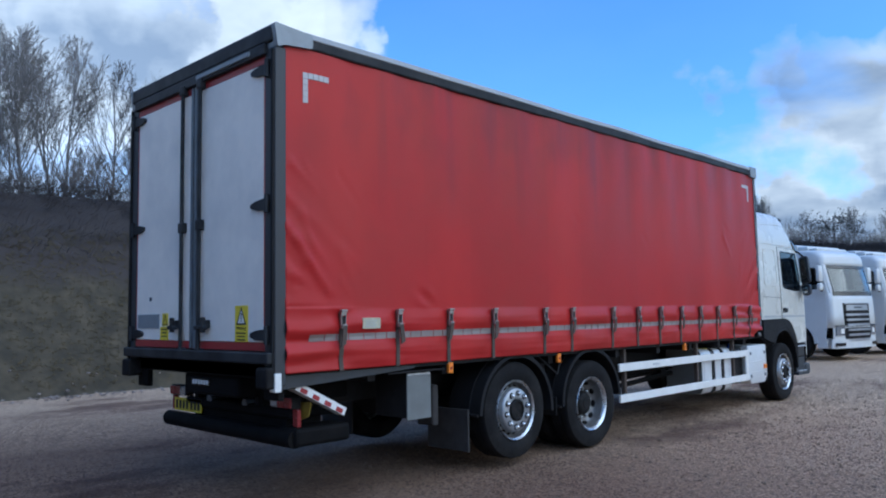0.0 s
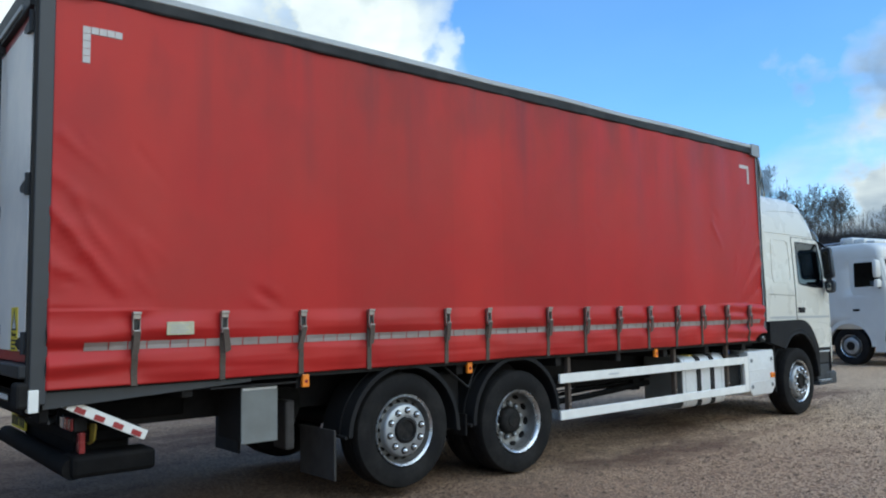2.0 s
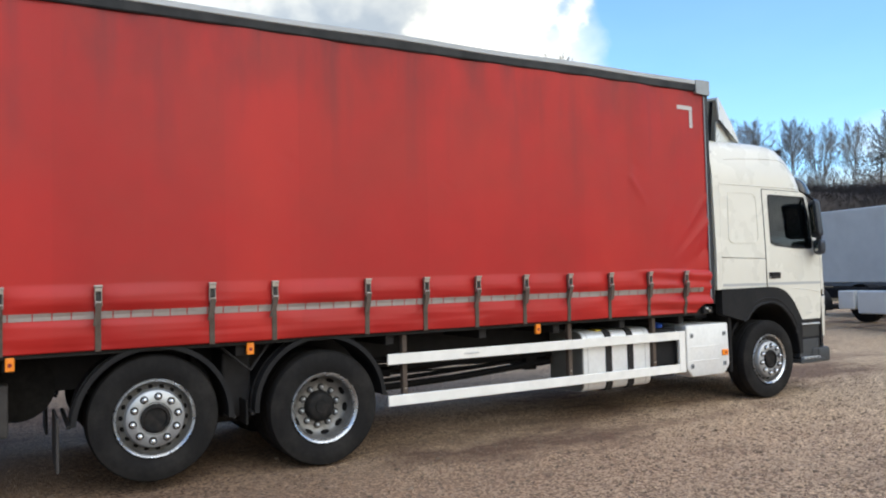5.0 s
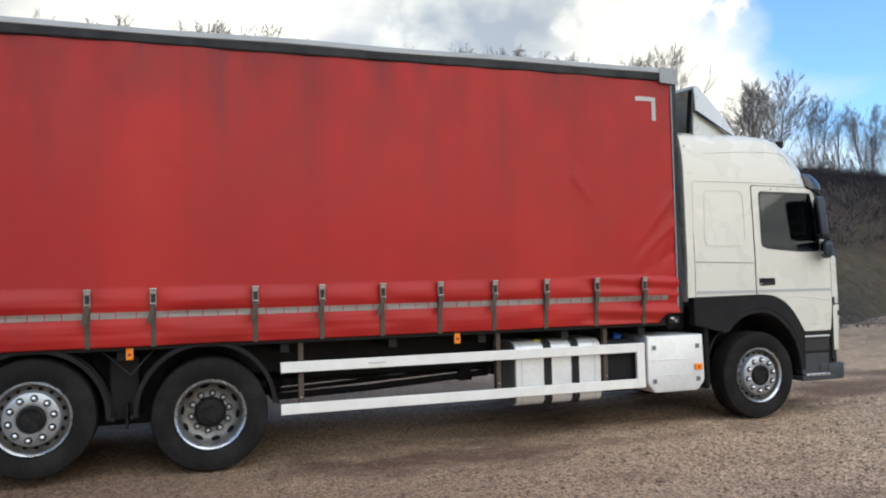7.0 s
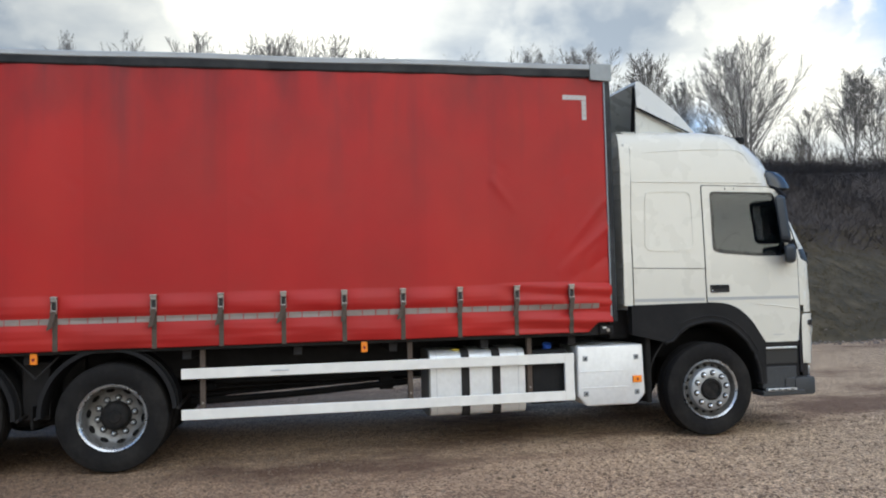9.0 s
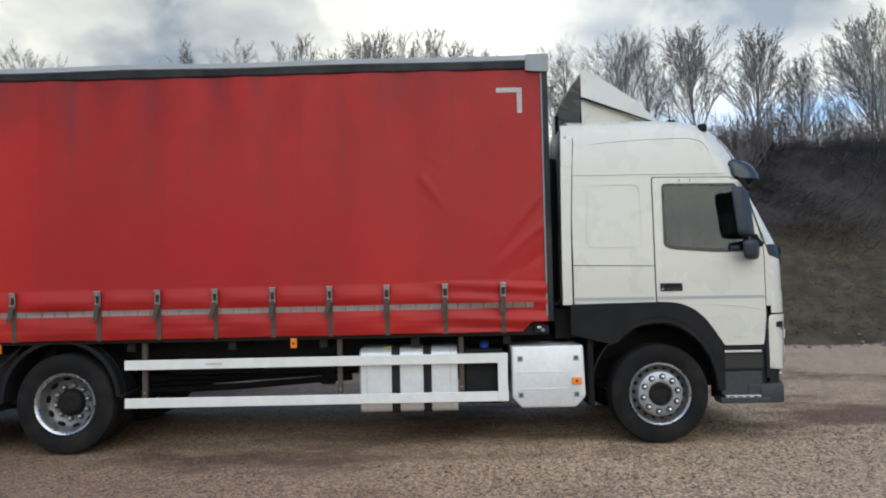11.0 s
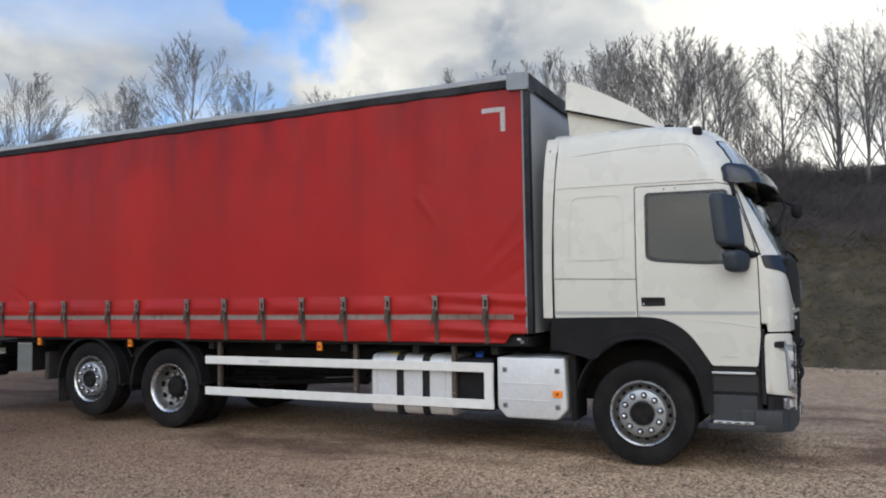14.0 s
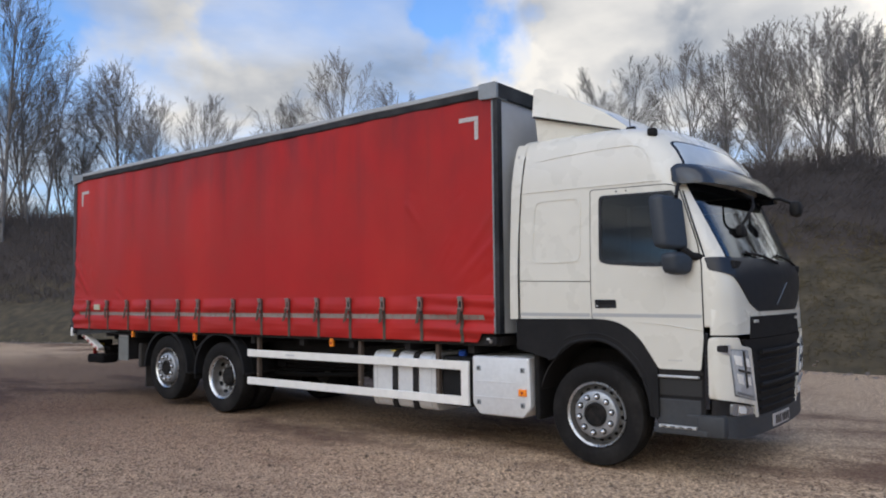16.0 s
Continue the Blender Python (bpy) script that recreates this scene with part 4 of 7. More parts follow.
# ---- wheels ----
def make_wheel(parent, x, y, z, deep=False, radius=0.485, wide=0.30, side=1, name="wheel", detail=True):
    """A wheel whose outer face stands at x. deep: a twin wheel with its dished face far in."""
    wheel = new(name)
    wheel.parent = parent
    wheel.location = (x, y, z)
    wheel.scale = (side, 1, 1)
    R = radius
    bm = bmesh.new()
    lathe(bm, [(-wide + 0.02, 0.30), (-wide, R - 0.10), (-wide + 0.02, R - 0.02), (-wide + 0.05, R), (-0.215, R), (-0.21, R - 0.012), (-0.20, R - 0.012), (-0.195, R), (-0.125, R), (-0.12, R - 0.012), (-0.11, R - 0.012), (-0.105, R), (-0.045, R), (-0.018, R - 0.012), (-0.004, R - 0.06), (0.0, R - 0.10), (-0.006, 0.335), (-0.02, 0.302), (-0.05, 0.296)], 56)
    part("tyre", bm, M_RUBBER, wheel, smooth=True, sharp=40)
    bm = bmesh.new()
    if deep:
        lathe(bm, [(-0.055, 0.296), (-0.012, 0.302), (-0.006, 0.297), (-0.014, 0.285), (-0.03, 0.272), (-0.050, 0.268)], 56)
        disc = lathe(bmesh.new(), [(-0.050, 0.268), (-0.075, 0.264), (-0.105, 0.258), (-0.135, 0.250), (-0.170, 0.222), (-0.172, 0.165), (-0.165, 0.10)], 56)
        part("wheel_disc", disc, M_SHADED_DISC, wheel, "grimy dished wheel disc with inner shade in its colour", smooth=True, sharp=50)
    else:
        lathe(bm, [(-0.055, 0.296), (-0.012, 0.302), (-0.004, 0.297), (-0.012, 0.287), (-0.022, 0.279)], 56)
        part("rim_well", lathe(bmesh.new(), [(-0.0225, 0.279), (-0.07, 0.273), (-0.088, 0.265), (-0.086, 0.258), (-0.052, 0.226)], 56), M_SHADED_DISC, wheel, "grimy rim well with groove shade in its colour", smooth=True, sharp=50)
        disc = lathe(bmesh.new(), [(-0.052, 0.226), (-0.020, 0.219), (-0.004, 0.214), (0.002, 0.205), (0.002, 0.124), (-0.006, 0.118), (-0.006, 0.105)], 56)
        part("wheel_disc", disc, M_FACE, wheel, "grey wheel disc", smooth=True, sharp=50)
    part("rim", bm, M_RIM, wheel, "silver steel rim", smooth=True, sharp=50)
    bm = bmesh.new()
    if deep:
        lathe(bm, [(-0.17, 0.135), (-0.135, 0.130), (-0.108, 0.119), (-0.095, 0.10), (-0.093, 0.06), (-0.086, 0.055), (-0.086, 0.0005)], 32)
    else:
        lathe(bm, [(-0.01, 0.112), (0.01, 0.110), (0.020, 0.102), (0.022, 0.085), (0.008, 0.078), (0.008, 0.0005)], 32)
    part("hub", bm, M_HUB, wheel, "grimy black hub", smooth=True)
    if not detail:
        return wheel
    # wheel nuts and the ring of vent holes
    nut, hole = bmesh.new(), bmesh.new()
    seat = bmesh.new()
    lathe(nut, [(0.0, 0.021), (0.020, 0.0205), (0.030, 0.017), (0.036, 0.010), (0.038, 0.0005)], 12)
    lathe(seat, [(-0.002, 0.031), (0.003, 0.030), (0.004, 0.019)], 14)
    lathe(hole, [(0.0, 0.0005), (0.0, 0.024 if deep else 0.019), (-0.012, 0.024 if deep else 0.019)], 14)
    nut_me, hole_me, seat_me = mesh_of(nut, "wheel_nut", M_FACE if deep else M_NUT, True), mesh_of(hole, "vent_hole", M_LIFT), mesh_of(seat, "nut_washer", M_HUB)
    for k in range(10):
        a = 2 * math.pi * (k + 0.3) / 10
        r, xx = (0.162, -0.170) if deep else (0.168, 0.002)
        for kind, me in (("wheel_nut", nut_me), ("nut_washer", seat_me)):
            o = new(kind, me)
            o.parent, o.location = wheel, (xx, r * math.cos(a), r * math.sin(a))
    for k in range(10 if deep else 18):
        a = 2 * math.pi * (k + 0.8) / (10 if deep else 18)
        o = new("vent_hole", hole_me)
        way = Vector((0.62, -0.785 * math.cos(a), -0.785 * math.sin(a))) if deep else Vector((0.685, 0.728 * math.cos(a), 0.728 * math.sin(a)))
        r, xx = (0.2325, -0.1500) if deep else (0.243, -0.066)
        o.parent, o.location = wheel, (xx, r * math.cos(a), r * math.sin(a))
        o.rotation_euler = Vector((1, 0, 0)).rotation_difference(way).to_euler()
        if deep:
            # oval: longer round the wheel than across the dish
            round_ = Vector((0, -math.sin(a), math.cos(a)))
            turn = Matrix((way, round_, way.cross(round_))).transposed()
            o.rotation_euler, o.scale = turn.to_euler(), (1, 1.65, 1.05)
    return wheel


# ---- cab shells ----
def plan_front(x, z, rows):
    """How far forward a cab's skin stands at x across and z up. rows: height, half width, front, corner radius, bow."""
    w, yf, rc, bow = level(z, rows)[:4]
    ax = min(abs(x), w)
    y = yf - bow * (ax / w) ** 2
    if ax > w - rc:
        y += math.sqrt(max(0.0, rc * rc - (ax - (w - rc)) ** 2)) - rc
    return y


def cab_skin(rows, rear, zs, ys, side_hole=None, screen_hole=None, roof=0.0):
    """The skin of a cab: one ring of columns from the rear corner along the side, round the front and back, at each height."""
    bm = bmesh.new()
    rings = []
    for z in zs:
        w, yf, rc, bow = level(z, rows)[:4]
        col = []
        for y in ys:
            col.append((w, min(y, yf - bow - rc)))
        for k in range(1, 7):
            a = math.pi / 2 * k / 6
            x = w - rc + rc * math.cos(a)
            col.append((x, plan_front(x, z, rows)))
        for k in range(1, 6):
            x = (w - rc) * (1 - k / 5)
            col.append((x, plan_front(x, z, rows)))
        full = col + [(-x, y) for x, y in col[-2::-1]]
        rings.append([bm.verts.new((x, y, z)) for x, y in full])
    n = len(rings[0])
    for i in range(len(zs) - 1):
        zm = (zs[i] + zs[i + 1]) / 2
        for k in range(n - 1):
            vs = (rings[i][k], rings[i][k + 1], rings[i + 1][k + 1], rings[i + 1][k])
            c = sum((v.co for v in vs), Vector()) / 4
            if side_hole and side_hole[2] < zm < side_hole[3] and side_hole[0] < c.y < side_hole[1] and abs(c.x) > 0.9 and min(k, n - 2 - k) < len(ys) + 1:
                continue
            if screen_hole and screen_hole[0] < zm < screen_hole[1] and min(k, n - 2 - k) >= len(ys) + 2:
                continue
            bm.faces.new(vs)
        bm.faces.new((rings[i][n - 1], rings[i][0], rings[i + 1][0], rings[i + 1][n - 1]))
    top = rings[-1]
    for k in range(n // 2):
        a, b, c, d = top[k], top[k + 1], top[n - 2 - k], top[n - 1 - k]
        if len({a, b, c, d}) == 4:
            bm.faces.new((a, b, c, d))
        elif len({a, b, c, d}) == 3:
            bm.faces.new(tuple(dict.fromkeys((a, b, c, d))))
    return bm


# ---- the lorry ----
XC, BASE = -6.18, 9.1                  # centre line of the lorry and the place of its origin along it
RIGHT, REAR, FRONT = 1.245, 3.37, 12.45  # curtain plane from the centre line; ends of the load body
STRAPS = (3.996, 4.611, 5.247, 5.877, 6.70, 7.205, 8.037, 8.62, 9.178, 9.736, 10.29, 10.841, 11.405, 11.964)
lorry = tagged(new("lorry"), "three-axle white-cab lorry with a red curtain-sided body, parked on gravel", "lorry")
lorry.location = (XC, BASE, 0)
SHIFT = (0, -BASE, 0)


def lp(name, bm, mat, parent=None, label="", smooth=False, sharp=35):
    """A part of the lorry, in metres from its centre line and along the yard."""
    return part(name, bm, mat, parent or lorry, label, SHIFT if parent is None else (0, 0, 0), smooth, sharp)


CREASES = ((3.52, 2.74, 3.77, 2.54, 0.013), (3.48, 2.22, 3.72, 1.95, 0.016), (3.56, 2.14, 3.96, 1.655, 0.015), (3.50, 1.88, 3.84, 1.68, 0.013), (3.58, 1.80, 3.98, 1.65, -0.012), (3.48, 2.02, 3.70, 1.80, -0.011), (3.46, 2.48, 3.74, 2.28, 0.012), (3.62, 2.34, 3.76, 2.04, 0.012), (3.66, 1.98, 3.86, 1.74, 0.011), (3.42, 1.64, 4.10, 1.60, 0.012),
           (12.38, 2.45, 11.98, 1.98, 0.013), (12.38, 2.15, 11.86, 1.72, 0.015), (12.38, 1.86, 12.0, 1.64, -0.011), (11.20, 2.62, 11.42, 2.34, 0.011))


def sharp_folds(rng):
    """Short sharp folds in the slack cloth beside the tail post and the nose post."""
    found = []
    for end, way, count in ((3.46, 1, 16), (12.36, -1, 9)):
        for _ in range(count):
            y, z = end + way * 0.62 * rng.random() ** 1.4, rng.uniform(1.62, 2.75)
            a, long = radians(rng.uniform(35, 68)), rng.uniform(0.12, 0.34)
            found.append((y, z, y + way * long * math.cos(a), z - long * math.sin(a), rng.choice((1, 1, -1)) * rng.uniform(0.004, 0.008)))
    return found


FOLDS = [(*c, 0.0011) for c in CREASES] + [(*c, 0.0004) for c in sharp_folds(random.Random(21))]


def curtain_out(y, z, rng_off=0.0):
    """How far the curtain cloth stands out of its plane."""
    out = 0.010 * noise.noise(Vector((y * 0.5, z * 0.4, 9.0 + rng_off)))
    # slack between the roof rollers and slow billows
    out += 0.006 * math.sin(y * 2 * math.pi / 0.62) * max(0.0, (z - 2.0) / 1.6)
    out += 0.012 * noise.noise(Vector((y * 1.3, z * 0.55, 2.0 + rng_off)))
    # pulls running up from the tail corner and down to the nose corner
    d1 = (y - 3.45) * 0.75 + (z - 1.55) * 0.66
    fade1 = max(0.0, 1 - (y - 3.4) / 1.1) * max(0.0, 1 - abs(z - 2.0) / 0.75)
    out += 0.003 * fade1 * math.sin(d1 * 27 + 5.5 * noise.noise(Vector((y * 2, z * 2, 1))))
    d2 = (12.4 - y) * 0.8 + (z - 1.6) * 0.5
    fade2 = max(0.0, 1 - (12.45 - y) / 0.9) * max(0.0, 1 - abs(z - 2.0) / 0.75)
    out += 0.004 * fade2 * math.sin(d2 * 24 + 2.0 * noise.noise(Vector((y * 2, z * 2, 4))))
    # single creases at the tail and nose corners: from, to, depth
    for ya, za, yb, zb, deep, wide in FOLDS:
        dy, dz = yb - ya, zb - za
        t = max(0.0, min(1.0, ((y - ya) * dy + (z - za) * dz) / (dy * dy + dz * dz)))
        q = ((y - ya - t * dy) ** 2 + (z - za - t * dz) ** 2) / wide
        if q < 6:
            out += deep * math.exp(-q) * (1 - 0.7 * t)
    for cy, cz, r, a in ((4.95, 1.69, 0.07, 0.040), (8.9, 2.45, 0.06, 0.010), (11.28, 2.75, 0.07, 0.012), (7.35, 2.6, 0.07, 0.008)):   # dents and puckers
        q = ((y - cy) / (r * 1.6)) ** 2 + ((z - cz) / r) ** 2
        if q < 4:
            out -= 0.28 * a * math.exp(-q) * math.cos(2.2 * (z - cz) / r + 1.5 * (y - cy) / r)
    if z < 1.60:
        # the lower edge: fold above the straps, a bulge, the tape line, another bulge, the hem
        near = min(abs(y - s) for s in STRAPS)
        pinch = 1 - math.exp(-(near / 0.10) ** 2)
        v = (1.60 - z) / 0.50
        bulge = max(0.0, math.sin(v * math.pi * 2.05)) ** 1.5 if v < 0.49 else 0.75 * abs(math.sin((v - 0.49) * math.pi / 0.51))
        out += 0.034 * bulge * (0.25 + 0.75 * pinch) * (0.8 + 0.6 * noise.noise(Vector((y * 1.1, 7.0 + rng_off, 0))))
        out += 0.007 * noise.noise(Vector((y * 2.2, z * 9, 3))) * min(1, v * 3)
        out += 0.003 * noise.noise(Vector((y * 1.2, z * 26, 6))) * min(1, v * 3)
        if y < 4.4:
            out += 0.011 * math.sin(z * 36 + 1.5 * noise.noise(Vector((y * 1.5, z * 2, 8)))) * min(1, (4.4 - y) / 0.6)
        if 11.2 < y:
            out += 0.014 * math.sin(z * 38 + y * 2) * min(1, (y - 11.2) / 0.5)
    return out


def hem(y):
    return 1.105 + 0.008 * noise.noise(Vector((y * 1.5, 0, 0))) + (0.10 * min(1.0, max(0.0, (y - 12.15) / 0.08)))


def build_curtain(side):
    ny, nz = 420, 110
    verts = []
    y0, y1, top = REAR + 0.09, FRONT - 0.06, 3.70
    for i in range(ny):
        y = y0 + (y1 - y0) * i / (ny - 1)
        for j in range(nz):
            t = j / (nz - 1)
            z = 1.62 + (top - 1.62) * (t - 0.45) / 0.55 if t > 0.45 else hem(y) + (1.62 - hem(y)) * t / 0.45
            verts.append((side * (RIGHT + curtain_out(y, z, 0 if side > 0 else 5)), y, z))
    faces = grid_faces(ny, nz)
    ob = data_part("curtain", verts, faces if side > 0 else [f[::-1] for f in faces], M_CURTAIN, lorry, "faded red PVC side curtain, creased at both ends", True)
    ob.location = SHIFT
    cloth = ob.modifiers.new("thickness", "SOLIDIFY")
    cloth.thickness = 0.004
    return ob


def build_straps(curtain):
    """Each strap: webbing down to the hem, an over-centre buckle and its loose tail."""
    for s in STRAPS:
        bm = bmesh.new()
        ns = 14
        rows = []
        for k in range(ns + 1):
            z = 1.575 - (1.575 - 1.098) * k / ns
            x = RIGHT + max(curtain_out(s, z), 0.0) + 0.008
            rows.append([bm.verts.new((x + dx, s + dy, z)) for dx, dy in ((0.0, -0.021), (0.005, -0.021), (0.005, 0.021), (0.0, 0.021))])
        for a, b in zip(rows, rows[1:]):
            for k in range(4):
                bm.faces.new((a[k], a[(k + 1) % 4], b[(k + 1) % 4], b[k]))
        bm.faces.new(rows[0]), bm.faces.new(rows[-1])
        strap = lp("strap", bm, M_STRAP, None, "grey webbing strap")
        x0 = RIGHT + 0.030
        lean_ = 0.05 * noise.noise(Vector((s * 3.1, 0.4, 0)))
        bm = blocks(((x0, s - 0.027, 1.535), (x0 + 0.028, s + 0.027, 1.575)), ((x0, s - 0.027, 1.44), (x0 + 0.022, s - 0.017, 1.54)), ((x0, s + 0.017, 1.44), (x0 + 0.022, s + 0.027, 1.54)),
                    ((x0, s - 0.027, 1.43), (x0 + 0.034, s + 0.027, 1.456)), bevel=0.005)
        buckle = lp("buckle", bm, M_BUCKLE, strap, "dull steel over-centre buckle")
        lp("buckle_tip", blocks(((x0 + 0.004, s - 0.030, 1.566), (x0 + 0.036, s + 0.030, 1.586)), bevel=0.004), M_BUCKLE, buckle, "worn buckle edge")
        lp("buckle_pin", blocks(((x0 + 0.02, s - 0.024, 1.452), (x0 + 0.040, s + 0.024, 1.466)), bevel=0.004), M_BUCKLE, buckle)
        lp("buckle_slot", blocks(((x0 + 0.001, s - 0.0165, 1.475), (x0 + 0.006, s + 0.0165, 1.530)), bevel=0), M_BLACK, buckle)
        bm = bmesh.new()
        sheet(rounded([(s - 0.020, 1.455), (s + 0.022, 1.455), (s + 0.018 + lean_ * 0.6, 1.385), (s + 0.010 + lean_ * 1.5, 1.31), (s - 0.036 + lean_ * 1.5, 1.285), (s - 0.024 + lean_ * 0.6, 1.38)], 0.008), (), lambda u, v: (x0 + 0.040, u, v), 0.010, (1, 0, 0), bm)
        lp("strap_tail", bm, M_STRAP, strap)


def build_tape(curtain):
    """The reflective tape along the lower edge, in pieces, and the corner marks."""
    y, k = 3.675, 0
    while y < 12.24:
        w = 0.125 + 0.03 * ((k * 7) % 3 == 0)
        y2 = min(y + w, 12.26)
        bm = bmesh.new()
        cols = []
        for i in range(8):
            yy = y + 0.004 + (y2 - y - 0.008) * i / 7
            cols.append([bm.verts.new((RIGHT + curtain_out(yy, z) + off, yy, z)) for z, off in ((1.338, 0.002), (1.338, 0.008), (1.365, 0.009), (1.392, 0.008), (1.392, 0.002))])
        for a, b in zip(cols, cols[1:]):
            for q in range(5):
                bm.faces.new((a[q], a[(q + 1) % 5], b[(q + 1) % 5], b[q]))
        bm.faces.new(cols[0]), bm.faces.new(cols[-1])
        lp("reflective_tape", bm, M_STRIPE, curtain)
        y, k = y2, k + 1

    def mark(yc, zc, sy):
        for a, b in [((0, -0.05 * (i + 1)), (0.048, -0.05 * i - 0.003)) for i in range(5)] + [((0.05 * (i + 1) + 0.001, -0.048), (0.05 * (i + 2) - 0.002, 0)) for i in range(4)]:
            y0, y1 = sorted((yc + sy * a[0], yc + sy * b[0]))
            x = RIGHT + curtain_out((y0 + y1) / 2, zc + (a[1] + b[1]) / 2)
            lp("corner_mark", blocks(((x - 0.004, y0, zc + a[1]), (x + 0.009, y1, zc + b[1])), bevel=0.001), M_LTAPE, curtain)

    mark(3.637, 3.475, 1)
    mark(12.197, 3.485, -1)
    x = RIGHT + curtain_out(4.29, 1.47)
    label = lp("maker_label", blocks(((x - 0.002, 4.20, 1.425), (x + 0.012, 4.39, 1.515)), bevel=0.002), M_PATCH, curtain, "cream weathered label")
    for i in range(4):
        lp("print_line", blocks(((x + 0.011, 4.225, 1.488 - 0.016 * i), (x + 0.014, 4.35 - 0.02 * (i % 2), 1.494 - 0.016 * i)), bevel=0), M_LINE, label)


curtain_right = build_curtain(1)
build_curtain(-1)
build_straps(curtain_right)
build_tape(curtain_right)


def build_body():
    # roof: a pale skin, slightly dished between its bows
    ny, nx = 40, 15
    verts = []
    for i in range(ny):
        y = REAR + 0.05 + (FRONT - REAR - 0.1) * i / (ny - 1)
        for j in range(nx):
            u = -1 + 2 * j / (nx - 1)
            verts.append((u * 1.20, y, 3.785 + 0.02 * (1 - u * u) - 0.02 * abs(math.sin(y * 1.7)) * (1 - u * u)))
    ob = data_part("roof", verts, grid_faces(ny, nx), M_GUARD, lorry, "pale grey roof skin", True)
    ob.location = SHIFT
    for s in (1, -1):
        # side rail: dark channel with a pale worn top edge that wanders slightly
        bm, rows = bmesh.new(), []
        for i in range(60):
            y = REAR + 0.32 + (FRONT - REAR - 0.52) * i / 59
            dz = 0.007 * noise.noise(Vector((y * 0.8, 3, s)))
            rows.append([bm.verts.new((s * x, y, z + dz)) for x, z in ((1.15, 3.664), (1.262, 3.664), (1.270, 3.676), (1.274, 3.752), (1.262, 3.762), (1.15, 3.762))])
        for a, b in zip(rows, rows[1:]):
            for k in range(6):
                bm.faces.new((a[k], a[(k + 1) % 6], b[(k + 1) % 6], b[k]))
        bm.faces.new(rows[0]), bm.faces.new(rows[-1])
        rail = lp("roof_rail", bm, M_RAIL, None, "dark roof rail over the curtain")
        bm, rows = bmesh.new(), []
        for i in range(60):
            y = REAR + 0.30 + (FRONT - REAR - 0.50) * i / 59
            dz = 0.009 * noise.noise(Vector((y * 0.9, 3, s + 2)))
            rows.append([bm.verts.new((s * x, y, z + dz)) for x, z in ((1.10, 3.742), (1.276, 3.742), (1.281, 3.748), (1.276, 3.788), (1.25, 3.802), (1.10, 3.802))])
        for a, b in zip(rows, rows[1:]):
            for k in range(6):
                bm.faces.new((a[k], a[(k + 1) % 6], b[(k + 1) % 6], b[k]))
        bm.faces.new(rows[0]), bm.faces.new(rows[-1])
        lp("edge_capping", bm, M_EDGE, rail, "pale worn edge capping")
        # corner castings
        bm = bmesh.new()
        sheet(rounded([(REAR - 0.02, 3.80), (REAR + 0.34, 3.775), (REAR + 0.34, 3.665), (REAR + 0.08, 3.64), (REAR + 0.01, 3.61)], 0.02), (), lambda u, v: (s * 1.285, u, v), s * 0.2, (1, 0, 0), bm)
        lp("rear_corner_cap", bm, M_CAP, None, "grey rear corner casting")
        bm = bmesh.new()
        sheet(rounded([(FRONT - 0.215, 3.80), (FRONT + 0.01, 3.80), (FRONT + 0.01, 3.625), (FRONT - 0.215, 3.64)], 0.02), (), lambda u, v: (s * 1.287, u, v), s * 0.2, (1, 0, 0), bm)
        lp("front_corner_cap", bm, M_CAP, None, "grey front corner casting")
        # posts at the front and the tail
        lp("front_post", blocks(((s * 1.17, FRONT - 0.055, 1.20), (s * 1.262, FRONT, 3.63)), bevel=0.008), M_RAIL)
        lp("curtain_pole", tube(bmesh.new(), [(s * 1.258, FRONT - 0.064, 1.2), (s * 1.258, FRONT - 0.064, 3.62)], 0.009), M_CAP)
        lp("rear_post", blocks(((s * 1.12, REAR, 1.02), (s * 1.265, REAR + 0.10, 3.62)), bevel=0.01), M_POST, None, "dark grey steel tail post")
        lp("post_edge", blocks(((s * 1.225, REAR - 0.018, 1.05), (s * 1.255, REAR + 0.004, 3.60)), bevel=0.004), M_PLASTIC)
        lp("side_sill", blocks(((s * 1.10, REAR + 0.1, 1.07), (s * 1.21, FRONT - 0.1, 1.20)), bevel=0.006), M_DARK, None, "dark load-bed side rail")
    # front bulkhead: grey panel with a top rail, as seen past the cab
    lp("bulkhead", blocks(((-1.17, FRONT - 0.05, 1.2), (1.17, FRONT - 0.02, 3.66)), bevel=0.004), M_BULK, None, "plain grey front bulkhead")
    lp("bulkhead_rail", blocks(((-1.25, FRONT - 0.05, 3.64), (1.25, FRONT + 0.015, 3.795)), bevel=0.01), M_RAIL)
    lp("load_bed", blocks(((-1.18, REAR + 0.05, 1.07), (1.18, FRONT - 0.05, 1.17)), bevel=0.005), M_DARK)
    # tail header
    bm = bmesh.new()
    box(bm, (-1.24, REAR - 0.02, 3.66), (1.24, REAR + 0.12, 3.80), 0.02)
    header = lp("rear_header", bm, M_RAIL, None, "grey steel header over the doors")
    lp("header_strip", blocks(((-1.15, REAR - 0.03, 3.575), (1.15, REAR + 0.05, 3.66)), bevel=0.008), M_RAIL, header)
    lp("header_lamp", blocks(((0.10, REAR - 0.045, 3.60), (0.95, REAR - 0.025, 3.64)), bevel=0.006), M_CAP, header)
    lp("rear_sill", blocks(((-1.25, REAR - 0.06, 1.185), (1.25, REAR + 0.1, 1.27)), bevel=0.012), M_RAIL, None, "dark steel door sill")
